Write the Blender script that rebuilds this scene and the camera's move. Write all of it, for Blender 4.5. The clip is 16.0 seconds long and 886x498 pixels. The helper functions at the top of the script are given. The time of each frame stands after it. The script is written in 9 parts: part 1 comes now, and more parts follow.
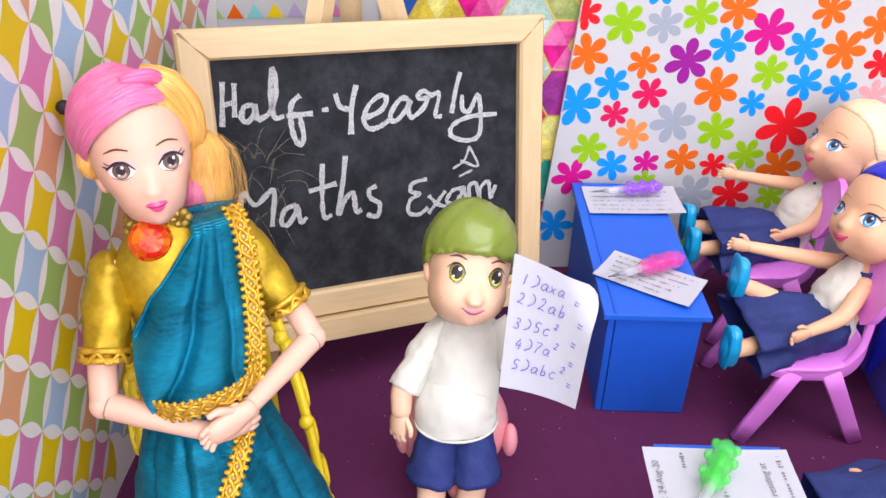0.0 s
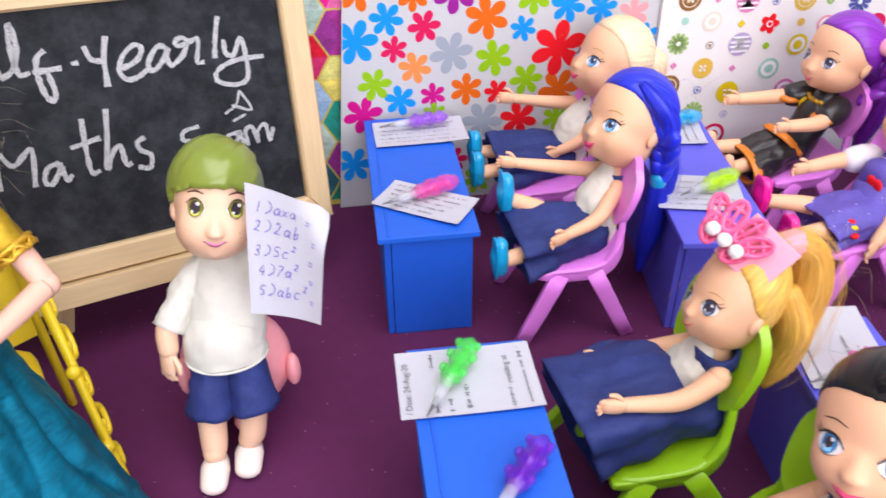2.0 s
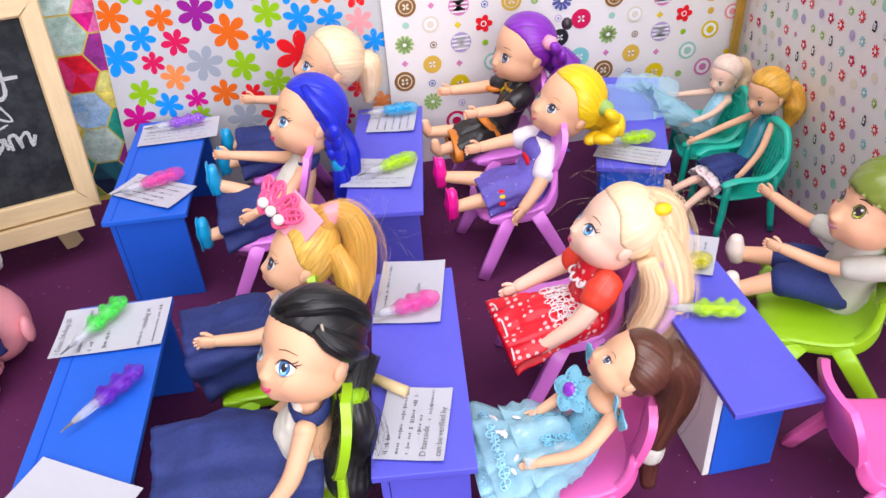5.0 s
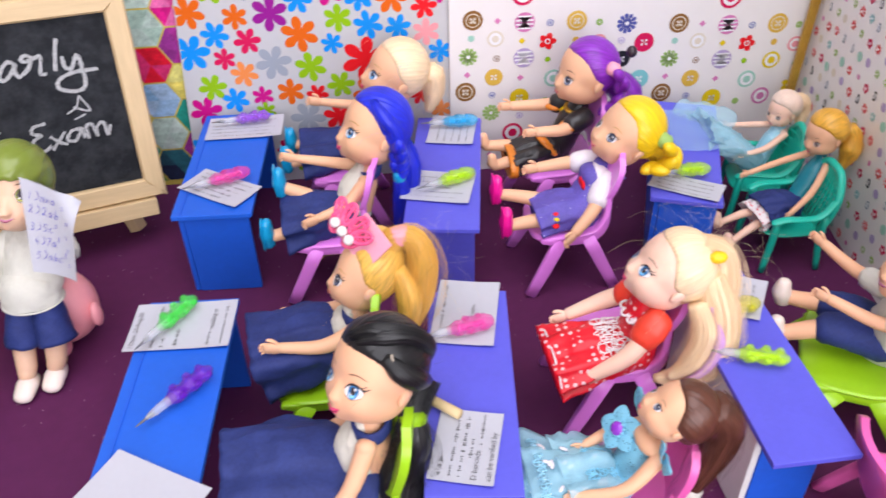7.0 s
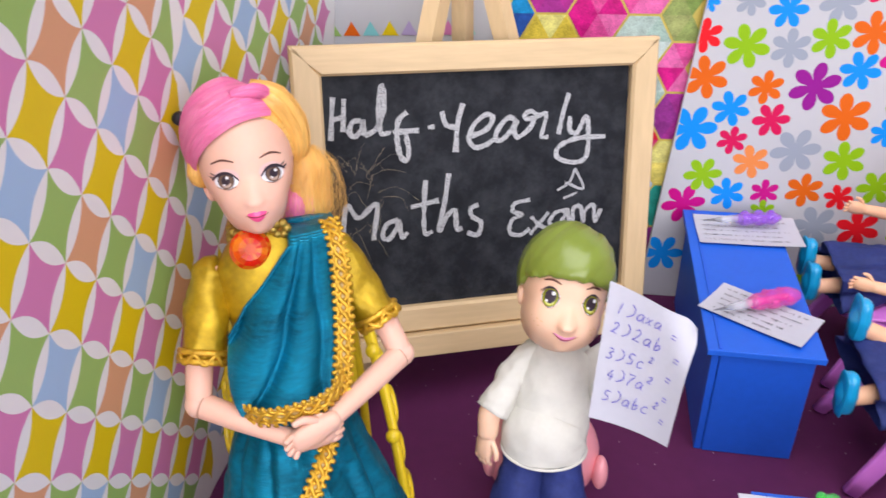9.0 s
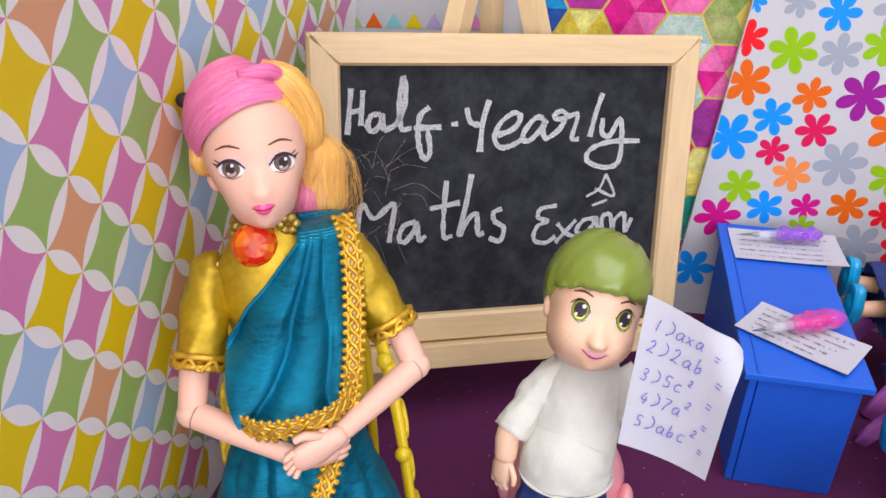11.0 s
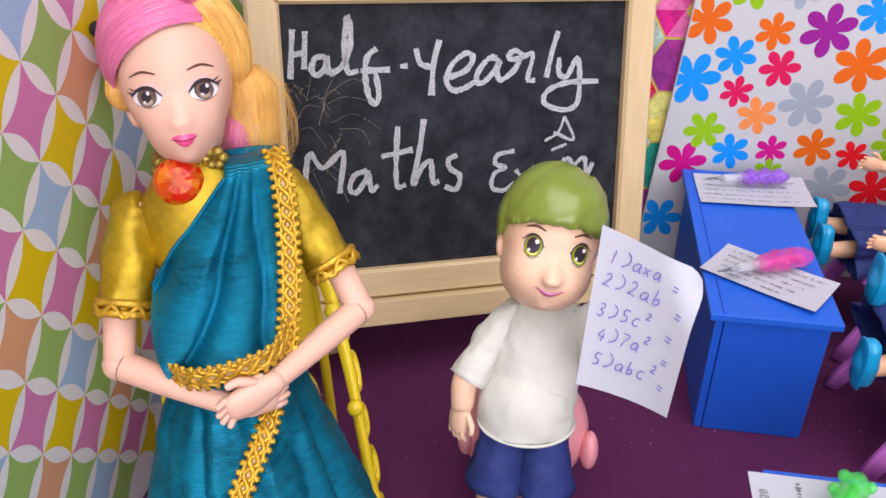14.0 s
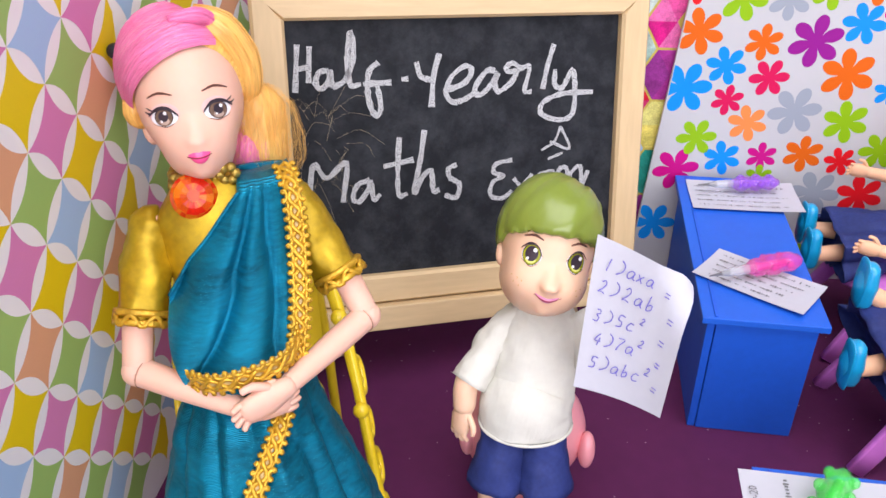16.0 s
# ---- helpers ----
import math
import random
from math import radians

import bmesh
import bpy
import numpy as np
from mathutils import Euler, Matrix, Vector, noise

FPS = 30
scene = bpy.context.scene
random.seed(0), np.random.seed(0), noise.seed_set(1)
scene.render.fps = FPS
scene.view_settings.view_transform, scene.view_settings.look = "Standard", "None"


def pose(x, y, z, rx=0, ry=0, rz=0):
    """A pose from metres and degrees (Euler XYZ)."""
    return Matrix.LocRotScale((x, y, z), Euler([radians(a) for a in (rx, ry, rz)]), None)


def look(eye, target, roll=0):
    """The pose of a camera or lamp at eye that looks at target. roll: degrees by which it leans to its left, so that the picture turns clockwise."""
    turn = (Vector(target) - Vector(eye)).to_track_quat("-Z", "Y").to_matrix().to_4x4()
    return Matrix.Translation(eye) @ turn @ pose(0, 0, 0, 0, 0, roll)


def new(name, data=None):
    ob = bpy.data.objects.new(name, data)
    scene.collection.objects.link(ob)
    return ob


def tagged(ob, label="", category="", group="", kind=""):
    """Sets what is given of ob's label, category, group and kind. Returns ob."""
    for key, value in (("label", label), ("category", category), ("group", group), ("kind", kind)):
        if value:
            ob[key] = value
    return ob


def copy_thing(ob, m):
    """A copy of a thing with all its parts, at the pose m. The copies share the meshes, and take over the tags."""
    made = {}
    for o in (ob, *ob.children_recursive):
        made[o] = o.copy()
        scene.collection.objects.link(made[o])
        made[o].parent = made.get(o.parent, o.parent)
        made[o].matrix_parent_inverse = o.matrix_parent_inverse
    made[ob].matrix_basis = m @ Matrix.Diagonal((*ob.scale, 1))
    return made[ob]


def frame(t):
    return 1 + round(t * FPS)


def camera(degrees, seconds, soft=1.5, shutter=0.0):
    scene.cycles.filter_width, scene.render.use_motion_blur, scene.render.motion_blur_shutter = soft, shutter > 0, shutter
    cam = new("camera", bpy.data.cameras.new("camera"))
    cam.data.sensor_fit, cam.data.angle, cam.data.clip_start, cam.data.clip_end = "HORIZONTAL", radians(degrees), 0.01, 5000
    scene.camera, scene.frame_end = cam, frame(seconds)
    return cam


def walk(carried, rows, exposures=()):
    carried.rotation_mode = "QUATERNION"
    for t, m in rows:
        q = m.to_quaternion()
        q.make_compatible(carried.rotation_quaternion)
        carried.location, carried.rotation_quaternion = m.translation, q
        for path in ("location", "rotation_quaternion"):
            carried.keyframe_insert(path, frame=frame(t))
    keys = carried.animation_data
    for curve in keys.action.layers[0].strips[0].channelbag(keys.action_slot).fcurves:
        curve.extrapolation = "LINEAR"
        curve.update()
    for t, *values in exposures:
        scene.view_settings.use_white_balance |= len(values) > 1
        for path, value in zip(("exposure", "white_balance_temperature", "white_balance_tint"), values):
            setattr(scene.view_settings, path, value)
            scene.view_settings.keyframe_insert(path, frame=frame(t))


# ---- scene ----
cam = camera(58.0, 16.0, shutter=0.3)
PATH = [
    (0, (0.009, -0.215, 0.278), (0.092, 1.474, -0.789), 1.0),
    (0.5, (0.0089, -0.2153, 0.275), (0.0938, 1.4798, -0.7831), 1.08),
    (1, (0.008, -0.215, 0.275), (0.136, 1.473, -0.79), 0.9),
    (1.5, (0.035, -0.225, 0.271), (0.259, 1.434, -0.823), 0.3),
    (2, (0.069, -0.24, 0.272), (0.374, 1.373, -0.87), -0.6),
    (2.5, (0.104, -0.255, 0.287), (0.402, 1.34, -0.883), -2.1),
    (3, (0.146, -0.274, 0.297), (0.4, 1.319, -0.885), -3.9),
    (3.5, (0.183, -0.29, 0.299), (0.424, 1.298, -0.893), -4.1),
    (4, (0.211, -0.308, 0.299), (0.454, 1.282, -0.89), -4.0),
    (4.5, (0.226, -0.335, 0.311), (0.469, 1.247, -0.887), -3.9),
    (4.7, (0.2333, -0.347, 0.307), (0.4733, 1.2571, -0.8631), -4.31),
    (6.8, (0.2318, -0.3424, 0.3403), (0.4235, 1.2338, -0.8758), -2.5),
    (7, (0.218, -0.342, 0.339), (0.388, 1.233, -0.883), -1.4),
    (7.5, (0.175, -0.326, 0.341), (0.222, 1.254, -0.884), -2.1),
    (8, (0.097, -0.291, 0.325), (0.039, 1.352, -0.813), -2.6),
    (8.5, (0.051, -0.244, 0.303), (-0.1, 1.442, -0.763), -1.9),
    (9, (0.016, -0.212, 0.278), (-0.186, 1.489, -0.754), -1.0),
    (9.2, (0.01, -0.209, 0.277), (-0.212, 1.493, -0.749), -0.9),
    (11.5, (0.0108, -0.192, 0.2629), (-0.2212, 1.5168, -0.75), 0.65),
    (12, (0.011, -0.192, 0.263), (-0.219, 1.512, -0.759), 0.6),
    (12.5, (0.014, -0.189, 0.261), (-0.219, 1.515, -0.76), 0.5),
    (13, (0.014, -0.187, 0.256), (-0.217, 1.519, -0.762), 0.5),
    (13.5, (0.013, -0.186, 0.251), (-0.204, 1.514, -0.781), 0.2),
    (14, (0.021, -0.187, 0.245), (-0.163, 1.505, -0.805), -0.4),
    (14.5, (0.021, -0.19, 0.248), (-0.153, 1.503, -0.802), -0.5),
    (15, (0.018, -0.19, 0.25), (-0.156, 1.503, -0.8), -0.6),
    (15.5, (0.019, -0.191, 0.251), (-0.153, 1.503, -0.798), -0.6),
    (16, (0.02, -0.195, 0.253), (-0.155, 1.499, -0.796), -0.6),
]
walk(cam, [(t, look(eye, target, roll)) for t, eye, target, roll in PATH], exposures=[(0.0, 0.12), (1.5, 0.10), (3.0, 0.02), (4.7, -0.03), (7.0, -0.14), (8.0, -0.04), (9.2, -0.12), (11.5, -0.18), (12.5, -0.20), (13.0, -0.20), (14.0, -0.17), (14.6, -0.04), (16.0, 0.03)])

# world, lamps
world = bpy.data.worlds.new("room_light")
scene.world = world
world.use_nodes = True
world.node_tree.nodes["Background"].inputs[0].default_value = (0.9, 0.95, 1.0, 1)
world.node_tree.nodes["Background"].inputs[1].default_value = 0.03


def area_lamp(name, size_x, size_y, power, colour, m):
    data = bpy.data.lights.new(name, "AREA")
    data.shape, data.size, data.size_y, data.energy, data.color = "RECTANGLE", size_x, size_y, power, colour
    ob = new(name, data)
    ob.matrix_world = m
    return ob


area_lamp("ceiling_lamp", 1.5, 1.2, 25.0, (0.940, 0.915, 1.0), look((0.22, -0.40, 1.45), (0.22, 0.0, 0)))
# added front fill that brightens faces and walls; no window stands behind it
area_lamp("front_fill", 1.9, 1.1, 33.5, (0.925, 0.905, 1.0), look((0.42, -1.40, 0.62), (0.18, 0.05, 0.1)))

# ---- materials ----


def mat(name, colour, rough=0.5, metal=0.0, vary=0.12, scale=60.0, bump=0.0, bump_scale=None, sheen=0.0, coat=0.0,
        through_light=0.0, sss=0.0, spots=None, stretch=(1, 1, 1), spec=0.5, alpha=1.0):
    """A painted or moulded surface: a base colour, uneven at two scales, with fine relief."""
    m = bpy.data.materials.new(name)
    m.use_nodes = True
    nt = m.node_tree
    b = nt.nodes["Principled BSDF"]
    b.inputs["Roughness"].default_value = rough
    b.inputs["Metallic"].default_value = metal
    b.inputs["Specular IOR Level"].default_value = spec
    if sheen:
        b.inputs["Sheen Weight"].default_value = sheen
    if coat:
        b.inputs["Coat Weight"].default_value = coat
        b.inputs["Coat Roughness"].default_value = 0.12
    if through_light:
        b.inputs["Transmission Weight"].default_value = through_light
        b.inputs["IOR"].default_value = 1.3
    if sss:
        b.inputs["Subsurface Weight"].default_value = sss
        b.inputs["Subsurface Radius"].default_value = (0.004, 0.002, 0.0012)
        b.inputs["Subsurface Scale"].default_value = 0.6
    if alpha < 1:
        b.inputs["Alpha"].default_value = alpha
    tc = nt.nodes.new("ShaderNodeTexCoord")
    mp = nt.nodes.new("ShaderNodeMapping")
    mp.inputs["Scale"].default_value = stretch
    nt.links.new(tc.outputs["Object"], mp.inputs["Vector"])
    coarse = nt.nodes.new("ShaderNodeTexNoise")
    coarse.inputs["Scale"].default_value = scale
    coarse.inputs["Detail"].default_value = 4
    fine = nt.nodes.new("ShaderNodeTexNoise")
    fine.inputs["Scale"].default_value = scale * 9
    fine.inputs["Detail"].default_value = 3
    for n in (coarse, fine):
        nt.links.new(mp.outputs[0], n.inputs["Vector"])
    mix = nt.nodes.new("ShaderNodeMath")
    mix.operation = "MULTIPLY_ADD"
    nt.links.new(fine.outputs["Fac"], mix.inputs[0])
    mix.inputs[1].default_value = 0.45
    half = nt.nodes.new("ShaderNodeMath")
    half.operation = "MULTIPLY"
    half.inputs[1].default_value = 0.6
    nt.links.new(coarse.outputs["Fac"], half.inputs[0])
    nt.links.new(half.outputs[0], mix.inputs[2])
    ramp = nt.nodes.new("ShaderNodeValToRGB")
    lo = [max(0.0, c * (1 - vary)) for c in colour]
    hi = [min(1.0, c * (1 + vary)) for c in colour]
    ramp.color_ramp.elements[0].position, ramp.color_ramp.elements[1].position = 0.3, 0.75
    ramp.color_ramp.elements[0].color, ramp.color_ramp.elements[1].color = (*lo, 1), (*hi, 1)
    nt.links.new(mix.outputs[0], ramp.inputs[0])
    out = ramp.outputs[0]
    if spots:
        vor = nt.nodes.new("ShaderNodeTexVoronoi")
        vor.inputs["Scale"].default_value = spots[1]
        vor.inputs["Randomness"].default_value = spots[3]
        nt.links.new(mp.outputs[0], vor.inputs["Vector"])
        less = nt.nodes.new("ShaderNodeMath")
        less.operation = "LESS_THAN"
        less.inputs[1].default_value = spots[2]
        nt.links.new(vor.outputs["Distance"], less.inputs[0])
        two = nt.nodes.new("ShaderNodeMix")
        two.data_type = "RGBA"
        nt.links.new(less.outputs[0], two.inputs["Factor"])
        nt.links.new(out, two.inputs["A"])
        two.inputs["B"].default_value = (*spots[0], 1)
        out = two.outputs["Result"]
    nt.links.new(out, b.inputs["Base Color"])
    if bump:
        bn = nt.nodes.new("ShaderNodeTexNoise")
        bn.inputs["Scale"].default_value = bump_scale or scale * 6
        bn.inputs["Detail"].default_value = 3
        nt.links.new(mp.outputs[0], bn.inputs["Vector"])
        bp = nt.nodes.new("ShaderNodeBump")
        bp.inputs["Strength"].default_value = bump
        bp.inputs["Distance"].default_value = 0.0006
        nt.links.new(bn.outputs["Fac"], bp.inputs["Height"])
        nt.links.new(bp.outputs[0], b.inputs["Normal"])
    return m


def weave(m, scale, strength, axis="X"):
    """Adds a woven thread relief to a cloth."""
    nt = m.node_tree
    b = nt.nodes["Principled BSDF"]
    tc = nt.nodes.new("ShaderNodeTexCoord")
    w = nt.nodes.new("ShaderNodeTexWave")
    w.bands_direction = axis
    w.inputs["Scale"].default_value = scale
    w.inputs["Distortion"].default_value = 1.5
    nt.links.new(tc.outputs["Object"], w.inputs["Vector"])
    bp = nt.nodes.new("ShaderNodeBump")
    bp.inputs["Strength"].default_value = strength
    bp.inputs["Distance"].default_value = 0.0004
    nt.links.new(w.outputs["Fac"], bp.inputs["Height"])
    nt.links.new(bp.outputs[0], b.inputs["Normal"])
    return m


def hair_mat(name, colour, rough=0.36, vary=0.35):
    """Nylon hair: fine strands and broader locks along the combing, each with its own shade and relief."""
    m = mat(name, colour, rough, vary=0.0, spec=0.5)
    nt = m.node_tree
    b = nt.nodes["Principled BSDF"]
    at = nt.nodes.new("ShaderNodeAttribute")
    at.attribute_name = "comb"
    made = []
    for across, down, detail in ((0.9, 0.5, 2.0), (0.16, 0.7, 2.0)):
        mp = nt.nodes.new("ShaderNodeMapping")
        mp.inputs["Scale"].default_value = (across, down, 1)
        nt.links.new(at.outputs["Vector"], mp.inputs["Vector"])
        n = nt.nodes.new("ShaderNodeTexNoise")
        n.noise_dimensions = "2D"
        n.inputs["Scale"].default_value, n.inputs["Detail"].default_value = 1.0, detail
        nt.links.new(mp.outputs[0], n.inputs["Vector"])
        made.append(n)
    mix = nt.nodes.new("ShaderNodeMath")
    mix.operation = "MULTIPLY_ADD"
    mix.inputs[1].default_value = 0.55
    nt.links.new(made[0].outputs["Fac"], mix.inputs[0])
    half = nt.nodes.new("ShaderNodeMath")
    half.operation = "MULTIPLY"
    half.inputs[1].default_value = 0.45
    nt.links.new(made[1].outputs["Fac"], half.inputs[0])
    nt.links.new(half.outputs[0], mix.inputs[2])
    ramp = nt.nodes.new("ShaderNodeValToRGB")
    ramp.color_ramp.elements[0].position, ramp.color_ramp.elements[1].position = 0.34, 0.66
    ramp.color_ramp.elements[0].color = (*[max(0.0, c * (1 - vary)) for c in colour], 1)
    ramp.color_ramp.elements[1].color = (*[min(1.0, c * (1 + 0.6 * vary)) for c in colour], 1)
    nt.links.new(mix.outputs[0], ramp.inputs[0])
    nt.links.new(ramp.outputs[0], b.inputs["Base Color"])
    bp = nt.nodes.new("ShaderNodeBump")
    bp.inputs["Strength"].default_value, bp.inputs["Distance"].default_value = 0.35, 0.0003
    nt.links.new(mix.outputs[0], bp.inputs["Height"])
    nt.links.new(bp.outputs[0], b.inputs["Normal"])
    return m


M_CLOTH_FLOOR = mat("purple_felt_sheet", (0.092, 0.0110, 0.066), 0.75, vary=0.12, scale=14, bump=0.12, bump_scale=500,
                    spots=((0.42, 0.30, 0.34), 170, 0.055, 1.0), spec=0.3)
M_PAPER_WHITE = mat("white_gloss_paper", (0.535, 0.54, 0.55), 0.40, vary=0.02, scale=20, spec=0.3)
# lifted copies: weak light on the west, button and east walls offset in colour
M_PAPER_LIFTED = mat("lifted_white_gloss_paper", (0.84, 0.83, 0.83), 0.35, vary=0.02, scale=20)
M_PAPER_CREAM = mat("cream_white_gloss_paper", (0.82, 0.79, 0.76), 0.35, vary=0.02, scale=20)
M_CARD = mat("card_back", (0.72, 0.71, 0.69), 0.7, vary=0.05, scale=30)
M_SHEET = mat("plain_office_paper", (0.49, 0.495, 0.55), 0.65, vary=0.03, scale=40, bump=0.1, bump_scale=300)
M_INK = mat("black_print", (0.17, 0.17, 0.18), 0.7, vary=0.2)
M_PEN_INK = mat("blue_pen_ink", (0.16, 0.14, 0.52), 0.6, vary=0.2)
M_BLUE = mat("azure_foam_sheet", (0.010, 0.112, 0.62), 0.5, vary=0.06, scale=40, bump=0.08, bump_scale=700)
M_BLUE_DEEP = mat("deep_blue_foam_sheet", (0.008, 0.098, 0.60), 0.5, vary=0.08, scale=40, bump=0.08, bump_scale=700)
M_VIOLET = mat("violet_blue_foam_sheet", (0.10, 0.10, 0.62), 0.5, vary=0.06, scale=40, bump=0.08, bump_scale=700)
M_ORCHID = mat("orchid_plastic", (0.78, 0.23, 0.78), 0.33, vary=0.04, scale=40, coat=0.2)
M_LIME = mat("lime_plastic", (0.33, 0.62, 0.012), 0.33, vary=0.04, scale=40, coat=0.2)
M_PINKCH = mat("pink_plastic", (0.80, 0.13, 0.42), 0.33, vary=0.04, scale=40, coat=0.2)
M_TEAL = mat("sea_green_plastic", (0.010, 0.52, 0.38), 0.35, vary=0.05, scale=40, coat=0.2)
M_YELLOW = mat("yellow_plastic", (0.85, 0.62, 0.02), 0.35, vary=0.06, scale=40, coat=0.2)
M_PIG = mat("salmon_pink_plastic", (0.88, 0.35, 0.38), 0.4, vary=0.04, scale=40, coat=0.15)
M_WOOD = mat("pale_pine", (0.63, 0.465, 0.255), 0.5, vary=0.13, scale=26, bump=0.2, bump_scale=240, stretch=(0.22, 1.8, 1.8))
M_WOOD_UP = mat("pale_pine_upright", (0.63, 0.465, 0.255), 0.5, vary=0.13, scale=26, bump=0.2, bump_scale=240, stretch=(1.8, 0.22, 1.8))
M_GOLD = mat("gold_strip", (0.55, 0.33, 0.05), 0.35, metal=0.6, vary=0.25, scale=60)
M_ROOM = mat("room_plaster", (0.66, 0.65, 0.63), 0.8, vary=0.04, scale=3)
M_ROOM_FLOOR = mat("room_floor_tile", (0.55, 0.52, 0.48), 0.4, vary=0.08, scale=4)
M_TABLE = mat("table_laminate", (0.42, 0.30, 0.2), 0.4, vary=0.15, scale=8)

# ---- tools ----


def link_mesh(name, me, materials, parent=None):
    for k in materials:
        me.materials.append(k)
    ob = new(name, me)
    if parent:
        ob.parent = parent
    return ob


def bm_mesh(name, bm, smooth=False):
    me = bpy.data.meshes.new(name)
    bm.to_mesh(me)
    bm.free()
    if smooth:
        for p in me.polygons:
            p.use_smooth = True
    return me


def part(name, bm, material, parent, label="", m=None, smooth=False):
    ob = link_mesh(name, bm_mesh(name, bm, smooth), [material], parent)
    if m is not None:
        ob.matrix_local = m
    return tagged(ob, label)


def box_bm(sx, sy, sz, bevel=0.0006, m=None, seg=2):
    """A slab with rounded edges, its centre at the origin."""
    bm = bmesh.new()
    bmesh.ops.create_cube(bm, size=1)
    bmesh.ops.scale(bm, vec=(sx, sy, sz), verts=bm.verts)
    if bevel:
        bmesh.ops.bevel(bm, geom=bm.edges[:], offset=bevel, segments=seg, affect="EDGES", profile=0.6)
    if m is not None:
        bmesh.ops.transform(bm, matrix=m, verts=bm.verts)
    return bm


def empty(name, m, label, category, group="", kind=""):
    ob = new(name)
    ob.empty_display_size = 0.01
    ob.matrix_world = m
    return tagged(ob, label, category, group, kind)


def spline(pts, k=6):
    """Catmull-Rom points through pts."""
    pts = [Vector(p) for p in pts]
    if len(pts) < 3:
        return [pts[0].lerp(pts[-1], i / k) for i in range(k + 1)]
    ext = [pts[0] * 2 - pts[1], *pts, pts[-1] * 2 - pts[-2]]
    out = []
    for i in range(1, len(ext) - 2):
        p0, p1, p2, p3 = ext[i - 1:i + 3]
        for j in range(k):
            t = j / k
            out.append(0.5 * (2 * p1 + (p2 - p0) * t + (2 * p0 - 5 * p1 + 4 * p2 - p3) * t * t
                              + (3 * p1 - p0 - 3 * p2 + p3) * t ** 3))
    return out + [pts[-1]]


def along(values, t):
    """Linear reading of a list of numbers or pairs at t in 0..1."""
    f = min(max(t, 0), 1) * (len(values) - 1)
    i = min(int(f), len(values) - 2) if len(values) > 1 else 0
    if len(values) == 1:
        return values[0]
    a, b, w = values[i], values[i + 1], f - i
    if isinstance(a, tuple):
        return tuple(x * (1 - w) + y * w for x, y in zip(a, b))
    return a * (1 - w) + b * w


def crease(p):
    """Soft swells with sharper valleys, as cloth has them."""
    return 0.6 * noise.noise(p) + 0.9 * (0.3 - abs(noise.noise(p * 1.9 + Vector((5, 3, 1)))))


